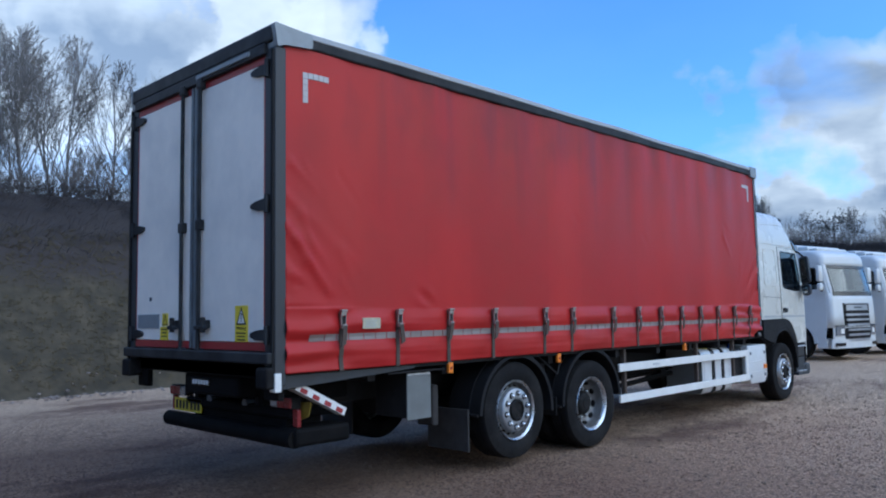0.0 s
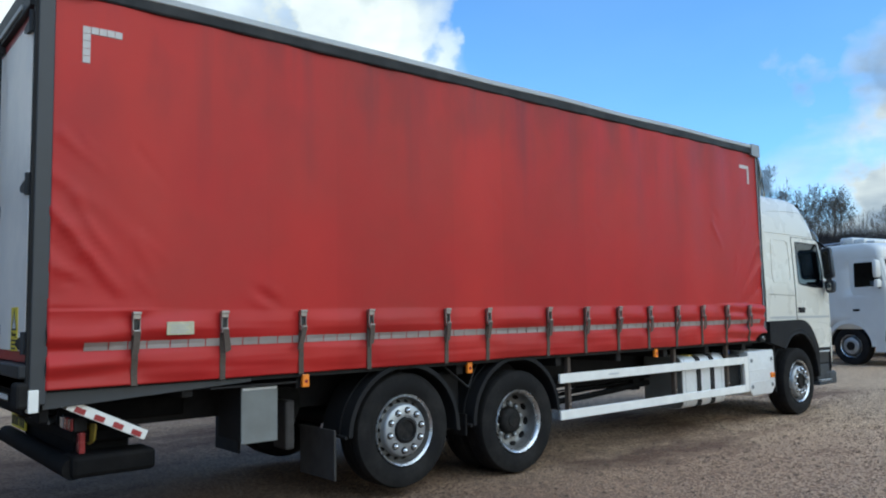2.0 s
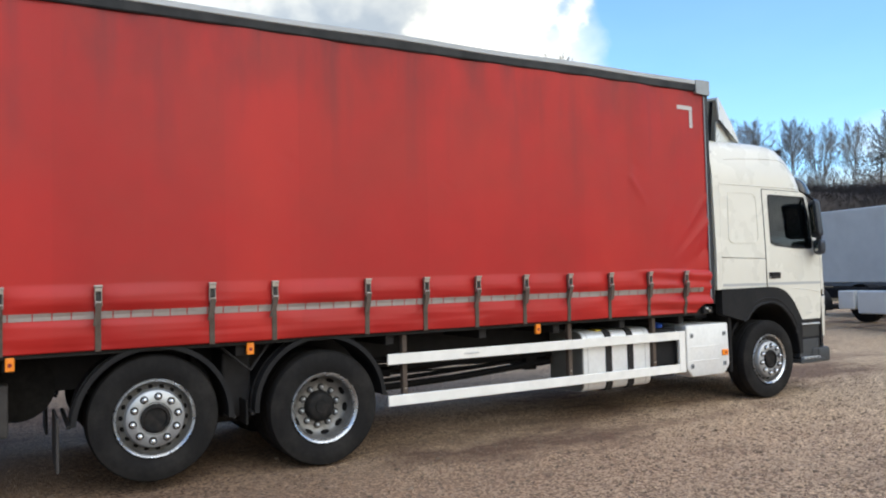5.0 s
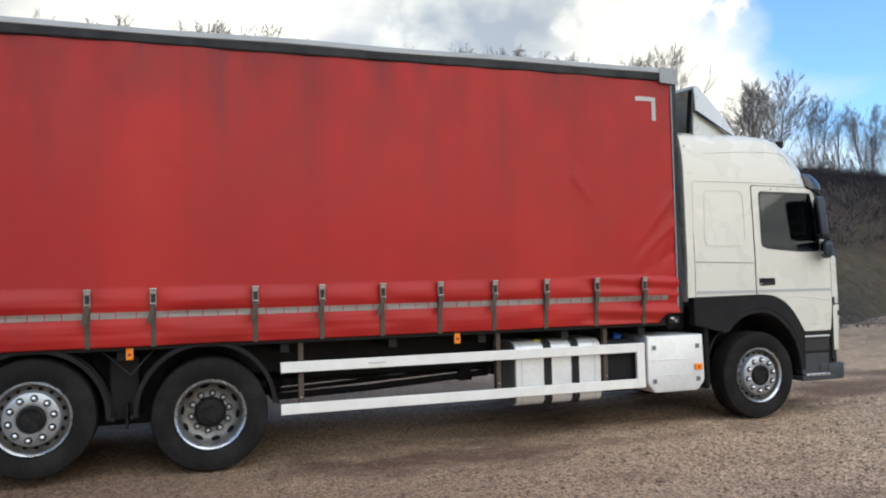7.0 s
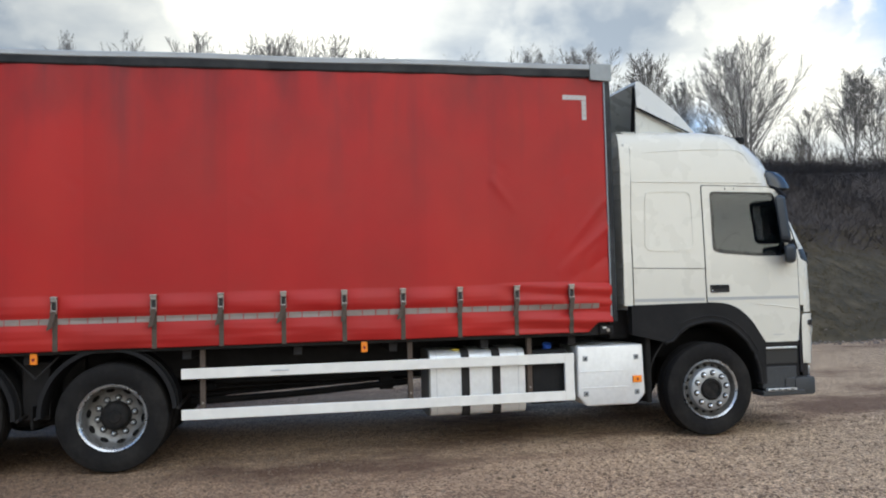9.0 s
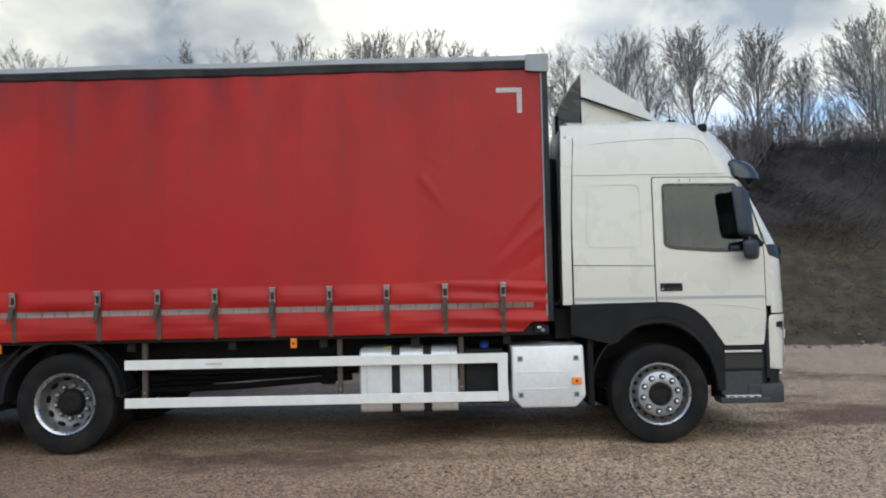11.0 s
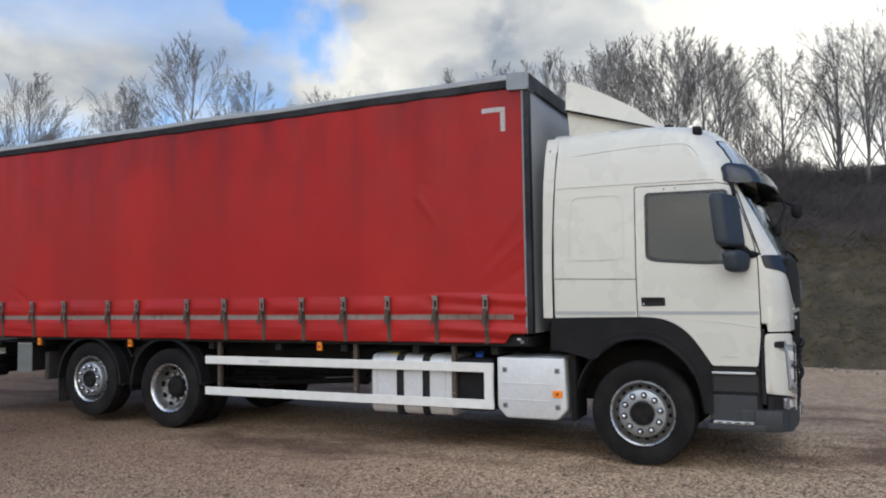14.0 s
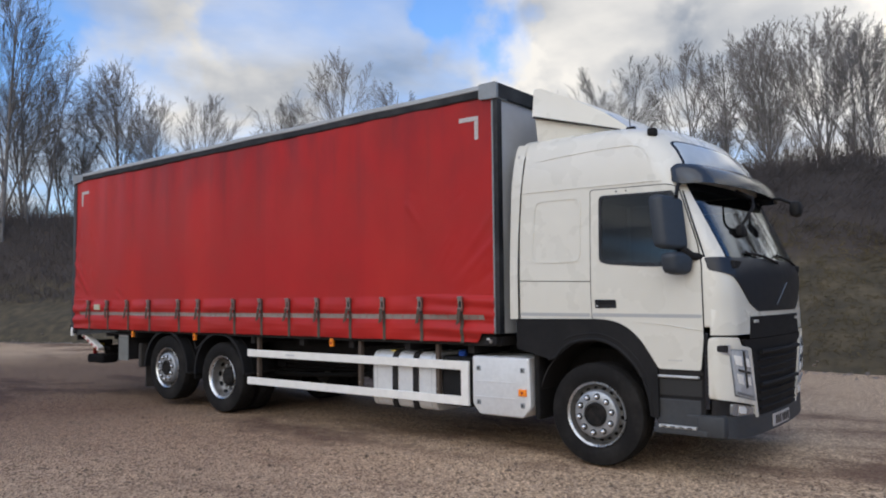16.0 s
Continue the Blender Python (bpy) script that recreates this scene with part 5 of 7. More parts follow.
    # two tail doors
    for s in (1, -1):
        x0, x1 = (0.02, 1.13) if s > 0 else (-1.13, -0.02)
        door = lp("rear_door", blocks(((x0, REAR + 0.012, 1.275), (x1, REAR + 0.05, 3.575)), bevel=0.008), M_PANEL, None, "white panelled tail door edged in dark red")
        lp("red_edge", blocks(((x0, REAR + 0.006, 1.277), (x1, REAR + 0.03, 1.343)), bevel=0.003), M_RED, door, "dark red edge strip")
        lp("red_edge", blocks(((x0, REAR + 0.006, 3.515), (x1, REAR + 0.03, 3.573)), bevel=0.003), M_RED, door, "dark red edge strip")
        lp("red_edge", blocks(((s * 1.10, REAR + 0.006, 1.344), (s * 1.13, REAR + 0.03, 3.514)), bevel=0.003), M_RED, door, "dark red edge strip")
        lp("door_panel", blocks(((x0 + 0.032 if s < 0 else x0 + 0.045, REAR + 0.002, 1.345), (x1 - 0.045 if s < 0 else x1 - 0.032, REAR + 0.03, 3.512)), bevel=0.005), M_PANEL, door, "grey-white door skin")
        bar_x = s * 0.155
        lp("lock_bar", tube(bmesh.new(), [(bar_x, REAR - 0.030, 1.20), (bar_x, REAR - 0.030, 3.60)], 0.017, 12), M_RAIL, door, "dark steel locking bar")
        lp("door_edge", blocks(((s * 0.012, REAR - 0.004, 1.28), (s * 0.05, REAR + 0.03, 3.57)), bevel=0.004), M_FRAME, door)
        for z in (1.24, 2.33, 3.56):
            lp("bar_bracket", blocks(((bar_x - 0.035, REAR - 0.052, z - 0.045), (bar_x + 0.035, REAR + 0.012, z + 0.045)), bevel=0.01), M_RAIL, door)
        # handle
        bm = blocks(((bar_x - 0.02, REAR - 0.065, 1.44), (bar_x + s * 0.19, REAR - 0.040, 1.475)), bevel=0.01)
        box(bm, (bar_x + s * 0.10, REAR - 0.07, 1.415), (bar_x + s * 0.135, REAR - 0.03, 1.545), 0.01)
        box(bm, (bar_x + s * 0.085, REAR - 0.045, 1.45), (bar_x + s * 0.15, REAR + 0.005, 1.52), 0.008)
        lp("door_handle", bm, M_RAIL, door, "dark steel door handle")
        for z in (1.40, 2.40, 3.46):
            bm = bmesh.new()
            sheet(rounded([(s * 1.16, z + 0.045), (s * 1.03, z + 0.032), (s * 0.945, z + 0.012), (s * 0.945, z - 0.018), (s * 1.03, z - 0.042), (s * 1.16, z - 0.045)], 0.012), (), lambda u, v: (u, REAR - 0.02, v), 0.03, (0, -1, 0), bm)
            tube(bm, [(s * 1.175, REAR - 0.018, z - 0.07), (s * 1.175, REAR - 0.018, z + 0.07)], 0.02, 10)
            lp("hinge", bm, M_RAIL, door, "grey strap hinge")
    # signs on the doors
    doors = [o for o in lorry.children if o.name.startswith("rear_door")]
    F = REAR - 0.0035

    def triangle(sign, xm, zt, w, back):
        lp("triangle", sheet(rounded([(xm - w * 0.36, zt - w * 0.72), (xm + w * 0.36, zt - w * 0.72), (xm, zt)], 0.008), (rounded([(xm - w * 0.26, zt - w * 0.655), (xm + w * 0.26, zt - w * 0.655), (xm, zt - w * 0.12)], 0.006),),
                            lambda u, v: (u, F, v), 0.002, (0, -1, 0)), M_BLACK, sign)
        lp("triangle_field", sheet(rounded([(xm - w * 0.25, zt - w * 0.65), (xm + w * 0.25, zt - w * 0.65), (xm, zt - w * 0.13)], 0.006), (), lambda u, v: (u, REAR - 0.0028, v), 0.001, (0, -1, 0)), back, sign)
        lp("exclamation", blocks(((xm - 0.006, F, zt - w * 0.52), (xm + 0.006, REAR, zt - w * 0.26)), ((xm - 0.006, F, zt - w * 0.61), (xm + 0.006, REAR, zt - w * 0.55)), bevel=0), M_BLACK, sign)

    def print_bars(sign, xm, w, z, widths, step=0.03, tall=0.012):
        for i, share in enumerate(widths):
            lp("print_line", blocks(((xm - w * share / 2, F, z - i * step - tall), (xm + w * share / 2, REAR, z - i * step)), bevel=0), M_BLACK, sign)

    sign = lp("warning_sign", blocks(((0.70, REAR - 0.002, 1.345), (0.89, REAR + 0.01, 1.63)), bevel=0.001), M_YELLOW, doors[0], "yellow warning sign with a black triangle")
    triangle(sign, 0.795, 1.622, 0.20, M_GUARD)
    words = bpy.data.curves.new("warning_word", "FONT")
    words.body, words.size, words.align_x, words.extrude = "Warning", 0.042, "CENTER", 0.0006
    holder = bpy.data.objects.new("warning_word", words)
    scene.collection.objects.link(holder)
    bpy.context.view_layer.update()
    word_me = bpy.data.meshes.new_from_object(holder.evaluated_get(bpy.context.evaluated_depsgraph_get()))
    bpy.data.objects.remove(holder)
    word_me.transform(pose(0.795, F, 1.440, 90) @ Matrix.Diagonal((0.92, 1.0, 1.0, 1.0)))
    word_me.materials.clear()
    word_me.materials.append(M_BLACK)
    word = new("warning_word", word_me)
    word.parent = sign
    print_bars(sign, 0.795, 0.175, 1.418, (0.80, 0.62, 0.72), 0.026, 0.011)
    small = lp("warning_sign", blocks(((-0.56, REAR - 0.002, 1.47), (-0.445, REAR + 0.01, 1.585)), bevel=0.001), M_YELLOW, doors[1], "small yellow triangle sticker")
    triangle(small, -0.502, 1.582, 0.145, M_YELLOW)
    lower = lp("warning_sign", blocks(((-0.60, REAR - 0.002, 1.345), (-0.44, REAR + 0.01, 1.463)), bevel=0.001), M_YELLOW, doors[1], "yellow instruction label")
    print_bars(lower, -0.52, 0.16, 1.445, (0.7, 0.55, 0.66), 0.03, 0.011)
    lp("door_plug", tube(bmesh.new(), [(-0.80, REAR - 0.006, 1.72), (-0.80, REAR + 0.01, 1.72)], 0.018, 12), M_BLACK, doors[1])
    lp("notice_plate", blocks(((-1.06, REAR - 0.006, 1.45), (-0.62, REAR + 0.01, 1.58)), bevel=0.003), M_CAP, doors[1], "grey blank plate")


build_body()


def build_chassis():
    for s in (1, -1):
        lp("chassis_rail", blocks(((s * 0.38, 3.75, 0.74), (s * 0.46, 14.35, 1.04)), bevel=0.008), M_DARK, None, "black chassis rail")
    for y in (4.2, 5.4, 7.0, 8.6, 9.8, 11.2, 12.4):
        lp("cross_member", blocks(((-0.38, y - 0.05, 0.78), (0.38, y + 0.05, 1.0)), bevel=0.01), M_DARK)
    for y in (4.4, 5.3, 6.95, 8.3, 9.3, 10.2, 11.1, 12.0):
        lp("floor_bearer", blocks(((-1.15, y - 0.04, 0.98), (1.15, y + 0.04, 1.07)), bevel=0.006), M_DARK)
    for y, z in ((6.28, 0.56), (7.66, 0.485), (13.465, 0.475)):
        bm = tube(bmesh.new(), [(-0.95, y, z), (0.95, y, z)], 0.075, 14)
        if y == 7.66:
            bmesh.ops.create_uvsphere(bm, u_segments=18, v_segments=10, radius=0.24, matrix=pose(0, y, z))
        lp("axle", bm, M_DARK, None, "black axle beam", smooth=True)
        for s in (1, -1):
            bm = tube(bmesh.new(), [(s * 0.42, y + 0.18, z + 0.05), (s * 0.42, y + 0.18, z + 0.33)], [0.12, 0.13], 14)
            lp("air_spring", bm, M_RUBBER, None, "black rubber air bellows", smooth=True)
    lp("prop_shaft", tube(bmesh.new(), [(0, 7.5, 0.55), (0, 12.2, 0.78)], 0.06, 12), M_DARK, smooth=True)
    lp("gearbox", blocks(((-0.28, 12.0, 0.45), (0.28, 13.6, 1.1)), bevel=0.06), M_DARK)
    lp("engine", blocks(((-0.36, 13.3, 0.42), (0.36, 14.5, 1.25)), bevel=0.05), M_DARK)
    # far-side silencer and air tanks, seen through the guard rails
    lp("silencer", blocks(((-1.15, 11.0, 0.42), (-0.55, 12.2, 0.98)), bevel=0.05), M_DARK)
    for y in (8.5, 9.2):
        lp("air_tank", tube(bmesh.new(), [(-0.75, y, 0.72), (-0.75, y + 0.55, 0.72)], [0.13, 0.13], 18), M_DARK, smooth=True)
    lp("far_side_box", blocks(((-1.10, 8.18, 0.37), (-0.55, 8.46, 1.0)), bevel=0.03), M_DARK, None, "black box under the far side of the bed")
    for k in range(3):
        lp("air_line", tube(bmesh.new(), [(0.5, 8.35, 0.80 - k * 0.035), (0.52, 9.6, 0.77 - k * 0.05), (0.5, 11.0, 0.72 - k * 0.02)], 0.016, 8), M_PLASTIC, None, "black plastic air line")
    carrier = lp("underslung_frame", blocks(((0.70, 8.33, 0.700), (0.74, 10.45, 0.740)), ((0.70, 8.33, 0.64), (0.74, 8.50, 0.738)), ((0.70, 8.40, 0.655), (0.74, 9.47, 0.672)), ((0.66, 10.10, 0.57), (0.74, 10.24, 0.70)), bevel=0.006), M_LIFT, None, "black frame slung under the load bed")
    lp("frame_tube", tube(bmesh.new(), [(0.72, 8.27, 0.535), (0.72, 9.2, 0.565), (0.72, 10.42, 0.640)], 0.034, 10), M_LIFT, carrier, smooth=True)
    lp("frame_tube", tube(bmesh.new(), [(0.66, 8.27, 0.585), (0.66, 9.2, 0.63), (0.66, 10.42, 0.690)], 0.022, 10), M_LIFT, carrier, smooth=True)
    lp("small_bracket", blocks(((-0.62, 9.75, 0.70), (-0.55, 9.98, 0.80)), bevel=0.01), M_ALU)


build_chassis()

# wheels: lifted tag axle, twin drive axle, steering axle
for s in (1, -1):
    x = s * 1.20
    make_wheel(lorry, x, 6.28 - BASE, 0.555, False, 0.485, 0.32, s)
    make_wheel(lorry, x, 7.66 - BASE, 0.488, True, 0.488, 0.29, s)
    make_wheel(lorry, s * 0.87, 7.66 - BASE, 0.488, True, 0.488, 0.29, s, detail=False)
    make_wheel(lorry, s * 1.195, 13.465 - BASE, 0.474, False, 0.476, 0.30, s)


def build_wings():
    for s in (1, -1):
        for y, z, a0, a1 in ((6.28, 0.535, -3, 178), (7.63, 0.535, 2, 182)):
            bm = ring_prism(bmesh.new(), (y, z), 0.560, 0.578, s * 0.80, s * 1.215, a0, a1, 28)
            ring_prism(bm, (y, z), 0.552, 0.590, s * 1.195, s * 1.228, a0, a1, 28)
            ring_prism(bm, (y, z), 0.578, 0.592, s * 1.06, s * 1.08, a0, a1, 28)
            lp("mudguard", bm, M_PLASTIC, None, "black plastic wheel arch mudguard", smooth=True, sharp=40)
            for aa in (a0, a1):
                c, q = math.cos(radians(aa)), math.sin(radians(aa))
                lp("guard_bracket", tube(bmesh.new(), [(s * 0.45, y + 0.60 * c, z + 0.60 * q + 0.03), (s * 1.21, y + 0.60 * c, z + 0.60 * q)], 0.016, 8), M_DARK)
        # flaps behind each axle
        lp("mudflap", blocks(((s * 0.60, 5.60, 0.22), (s * 1.15, 5.622, 0.62)), bevel=0.006), M_FLAP, None, "black rubber mudflap")
        lp("mudflap", blocks(((s * 0.75, 6.98, 0.42), (s * 1.18, 7.0, 0.62)), bevel=0.006), M_RUBBER)
        # black blocks added to fill the shaded space between the axles
        lp("suspension_bracket", blocks(((s * 0.50, 6.66, 0.36), (s * 0.60, 7.28, 1.05)), ((s * 0.60, 6.84, 0.46), (s * 0.98, 7.08, 1.0)), bevel=0.02), M_DARK, None, "added black block that fills the shaded space between the axles")
        lp("wing_stay", tube(bmesh.new(), [(s * 1.10, 6.80, 1.06), (s * 1.18, 7.02, 0.86)], 0.010, 8), M_DARK)
        lp("wing_stay", tube(bmesh.new(), [(s * 1.10, 7.20, 1.06), (s * 1.18, 7.02, 0.86)], 0.010, 8), M_DARK)
    # small marker lamps hung from the side rail
    for y in (5.31, 7.015, 9.92):
        lamp = lp("side_marker_lamp", blocks(((1.185, y - 0.030, 0.990), (1.222, y + 0.030, 1.090)), bevel=0.008), M_AMBER, None, "amber side marker lamp")
        lp("lamp_bracket", blocks(((1.17, y - 0.03, 1.08), (1.20, y + 0.03, 1.13)), bevel=0.004), M_DARK, lamp)
        lp("lamp_lens", tube(bmesh.new(), [(1.220, y, 1.035), (1.226, y, 1.035)], 0.014, 12), M_REDLENS, lamp)


build_wings()


def build_guards():
    for s in (1, -1):
        x = s * 1.205
        lp("guard_rail", blocks(((x - s * 0.03, 8.255, 0.805), (x, 12.0, 0.90)), bevel=0.006), M_GUARD, None, "white side guard rail")
        lp("guard_rail", blocks(((x - s * 0.03, 8.255, 0.435), (x, 12.0, 0.53)), bevel=0.006), M_GUARD, None, "white side guard rail")
        lp("guard_end", blocks(((x - s * 0.034, 11.90, 0.4355), (x + s * 0.003, 11.995, 0.8995)), bevel=0.006), M_GUARD, None, "white upright closing the guard rails")
        for y in (8.44, 10.36, 11.55):
            post = lp("guard_post", blocks(((x - s * 0.09, y - 0.024, 0.45), (x - s * 0.034, y + 0.024, 1.10)), bevel=0.006), M_STRAP, None, "grimy steel guard post")
            for z in (0.46, 0.58, 0.86):
                lp("bolt", tube(bmesh.new(), [(x - s * 0.034, y, z), (x - s * 0.026, y, z)], 0.010, 6), M_BUCKLE, post)
    # scuffs with fixing plates on the upper rail
    lp("fixing_plate", blocks(((1.203, 9.05, 0.845), (1.209, 9.22, 0.862)), bevel=0.002), M_ALU)

    # fuel tank: rounded section in three bright bays between black bands
    def tank_section(grow):
        return rounded([(0.58 - grow, 0.33 - grow), (1.135 + grow, 0.33 - grow), (1.135 + grow, 0.965 + grow), (0.58 - grow, 0.965 + grow)], [0.05, 0.10, 0.12, 0.05], 6)

    def prism_y(section, y0, y1, bm=None):
        return sheet(section, (), lambda u, v: (u, y0, v), y1 - y0, (0, -1, 0), bm)

    tank = lp("fuel_tank", prism_y(tank_section(0), 10.56, 11.51), M_TANK, None, "bright aluminium fuel tank with black bands", smooth=True, sharp=40)
    for y in (10.905, 11.215):
        lp("tank_band", prism_y(tank_section(0.012), y - 0.04, y + 0.04), M_DARK, tank, "black tank band")
    lp("tank_sticker", blocks(((0.95, 10.79, 0.962), (1.08, 10.86, 0.972)), bevel=0.002), M_YELLOW, tank, "yellow fuel sticker")
    for y in (10.62, 11.44):
        lp("tank_seam", prism_y(tank_section(0.003), y - 0.004, y + 0.004), M_ALU, tank)
    # grey plate over the tank's rear end, the face's shade put into its colour
    lp("tank_end", prism_y(tank_section(-0.004), 10.545, 10.565), M_LOCKER, tank, "tank end in dull grey, its shade painted in", smooth=True, sharp=40)
    lp("additive_tank", blocks(((0.60, 11.56, 0.40), (1.12, 11.97, 0.94)), bevel=0.04), M_PLASTIC, None, "black plastic additive tank")
    lp("filler_cap", tube(bmesh.new(), [(1.0, 11.78, 0.93), (1.02, 11.78, 0.99)], 0.045, 16), M_BLUE, None, "blue filler cap")

    # battery and air tank cover beside the front wheel
    y0, y1, z0, z1 = 12.035, 12.745, 0.362, 0.962
    out = rounded([(y0, z1), (y1 - 0.01, z1), (y1 + 0.005, z0 + 0.10), (y1 - 0.09, z0), (y0 + 0.09, z0), (y0, z0 + 0.10)], 0.025)
    bm = side_plate(out, (), 1.185, 0.55)
    bev = [e for e in bm.edges if abs(e.verts[0].co.x - e.verts[1].co.x) < 1e-4 and len(e.link_faces) == 2 and e.calc_face_angle(0) > 0.5]
    bmesh.ops.bevel(bm, geom=bev, offset=0.02, segments=3, profile=0.5, affect="EDGES")
    cover = lp("battery_box", bm, M_TANK, None, "pale grey ribbed battery box cover", smooth=True, sharp=30)
    for z in (0.545, 0.705):
        lp("cover_rib", blocks(((1.18, y0 + 0.02, z - 0.004), (1.192, y1 - 0.17, z + 0.004)), bevel=0.003), M_TANK, cover)
    for y in (y0 + 0.085, y1 - 0.085):
        for z in (z0 + 0.125, z1 - 0.125):
            lp("clip", blocks(((1.18, y - 0.026, z - 0.026), (1.193, y + 0.026, z + 0.026)), bevel=0.008), M_CAP, cover, "grey clip")
            lp("clip_socket", tube(bmesh.new(), [(1.190, y, z), (1.1955, y, z)], 0.012, 10), M_BLACK, cover)
    lamp = lp("side_marker_lamp", blocks(((1.18, y1 - 0.13, 0.58), (1.204, y1 - 0.035, 0.65)), bevel=0.008), M_AMBER, None, "amber side marker lamp")
    lp("lamp_lens", tube(bmesh.new(), [(1.202, y1 - 0.083, 0.615), (1.207, y1 - 0.083, 0.615)], 0.013, 12), M_REDLENS, lamp)

    # grey locker behind the tag axle and the hanging rubber flap beside it
    locker = lp("side_locker", blocks(((0.72, 4.815, 0.62), (1.150, 5.085, 1.02)), bevel=0.008), M_DARK, None, "dark locker with a plain grey steel cover")
    lp("locker_cover", blocks(((1.148, 4.80, 0.605), (1.166, 5.095, 1.018)), bevel=0.006), M_LOCKER, locker, "plain grey steel cover")
    lp("locker_edge", blocks(((1.160, 4.81, 0.995), (1.170, 5.085, 1.012)), bevel=0.002), M_ALU, locker)
    lp("valve_box", blocks(((0.84, 5.22, 0.50), (1.06, 5.30, 0.88)), bevel=0.02), M_FLAP)
    lp("locker_shelf", blocks(((0.6, 4.55, 1.025), (1.20, 5.25, 1.04)), bevel=0.003), M_DARK)
    lp("spare_carrier", tube(bmesh.new(), [(0.05, 5.36, 0.80), (0.55, 5.36, 0.80)], 0.27, 28), M_RUBBER, None, "black spare wheel under the bed", smooth=True)


build_guards()


def build_tail():
    # under-run beam, lift column and folded platform
    beam = lp("underrun_beam", tube(bmesh.new(), [(-1.02, 3.68, 0.585), (1.08, 3.68, 0.575)], 0.07, 16), M_LIFT, None, "black round under-run beam", smooth=True)
    lp("beam_end", blocks(((0.85, 3.66, 0.515), (1.12, 4.20, 0.66)), bevel=0.03), M_LIFT, beam)
    lp("lift_platform", blocks(((-0.75, 3.70, 0.72), (0.98, 4.15, 0.80)), ((-0.65, 3.74, 0.60), (0.86, 4.10, 0.72)), bevel=0.02), M_LIFT, None, "black folded tail-lift platform")
    lp("lift_column", blocks(((-0.35, 3.48, 0.875), (0.55, 3.74, 1.06)), bevel=0.03), M_LIFT, None, "black tail-lift housing")
    lp("lift_beam", blocks(((-1.2, 3.42, 1.06), (1.2, 3.62, 1.185)), bevel=0.015), M_LIFT)
    for s in (1, -1):
        lp("lift_arm", blocks(((s * 0.5, 3.7, 0.80), (s * 0.58, 4.6, 0.95)), bevel=0.015), M_LIFT)
        lp("lift_ram", tube(bmesh.new(), [(s * 0.3, 3.7, 0.80), (s * 0.3, 4.7, 0.92)], 0.04, 12), M_FRAME, smooth=True)
    lp("maker_plate", blocks(((-0.20, 3.470, 0.955), (0.12, 3.482, 1.015)), bevel=0.003), M_GLOSS)
    for i in range(6):
        lp("plate_bar", blocks(((-0.17 + 0.047 * i, 3.466, 0.965 + 0.004 * (i % 2)), (-0.137 + 0.047 * i, 3.4715, 1.003)), bevel=0.002), M_GUARD)
    for s in (1, -1):
        lp("corner_buffer", blocks(((s * 1.10, 3.30, 1.0), (s * 1.26, 3.44, 1.16)), bevel=0.02), M_RUBBER, None, "black rubber corner buffer")
        lp("buffer_bracket", blocks(((s * 1.0, 3.44, 0.90), (s * 1.2, 3.50, 1.06)), bevel=0.01), M_LIFT)
        cluster = lp("tail_lamp", blocks(((s * 0.72, 3.69, 0.80), (s * 1.02, 3.78, 0.90)), bevel=0.012), M_DARK, None, "red and amber tail lamp cluster")
        for k, mat in enumerate((M_CLEAR, M_REDLENS, M_REDLENS)):
            lp("lamp_lens", blocks(((s * (0.73 + 0.096 * k), 3.675, 0.808), (s * (0.82 + 0.096 * k), 3.695, 0.892)), bevel=0.008), mat, cluster)
        lp("marker_stalk", blocks(((s * 0.98, 3.72, 0.66), (s * 1.05, 3.76, 0.80)), bevel=0.01), M_REDLENS)
    plate = lp("rear_plate", blocks(((-0.96, 3.70, 0.66), (-0.45, 3.715, 0.78)), bevel=0.003), M_YELLOW, None, "yellow plate with plain dark bars")
    for i in range(7):
        lp("plate_bar", blocks(((-0.93 + 0.066 * i + (0.02 if i > 3 else 0), 3.6965, 0.68), (-0.89 + 0.066 * i + (0.02 if i > 3 else 0), 3.7015, 0.76)), bevel=0.001), M_BLACK, plate)
    lp("yellow_flap", sheet(rounded([(0.88, 0.84), (1.12, 0.86), (1.08, 0.74), (0.96, 0.70), (0.90, 0.72)], 0.03), (), lambda u, v: (u, 3.80, v), 0.01, (0, -1, 0)), M_OLDYELLOW, None, "dull yellow rounded plate")
    # white ramp edge with red blocks, leaning forward under the side rail
    a, b = Vector((1.19, 3.62, 1.015)), Vector((1.16, 4.12, 0.765))
    u = (b - a).normalized()
    v = Vector((-1, 0, 0))
    w = Vector((0, -u.z, u.y)).normalized()
    bm = bmesh.new()
    cs = [a + v * p + w * q + u * l for p in (0, 0.10) for q in (-0.045, 0.02) for l in (0, (b - a).length)]
    bmesh.ops.convex_hull(bm, input=[bm.verts.new(c) for c in cs])
    flap = lp("ramp_edge", bm, M_GUARD, None, "white ramp edge with red blocks")
    for k in range(4):
        l0 = 0.05 + 0.135 * k
        bm = bmesh.new()
        cs = [a + v * p + w * q + u * l for p in (-0.004, 0.01) for q in (-0.04, -0.005) for l in (l0, l0 + 0.07)]
        bmesh.ops.convex_hull(bm, input=[bm.verts.new(c) for c in cs])
        lp("red_block", bm, M_RED, flap)
    lp("rail_end", blocks(((1.20, 3.366, 0.975), (1.273, 3.425, 1.115)), bevel=0.006), M_GUARD, None, "white reflective post foot")
    # sloping grey channel from the tail post towards the axle
    bm = bmesh.new()
    sheet([(3.46, 1.088), (4.85, 1.088), (4.85, 1.066), (3.46, 0.985)], (), lambda p, q: (1.215, p, q), 0.03, (1, 0, 0), bm)
    lp("tail_channel", bm, M_POST, None, "grey tapered channel under the curtain")


build_tail()

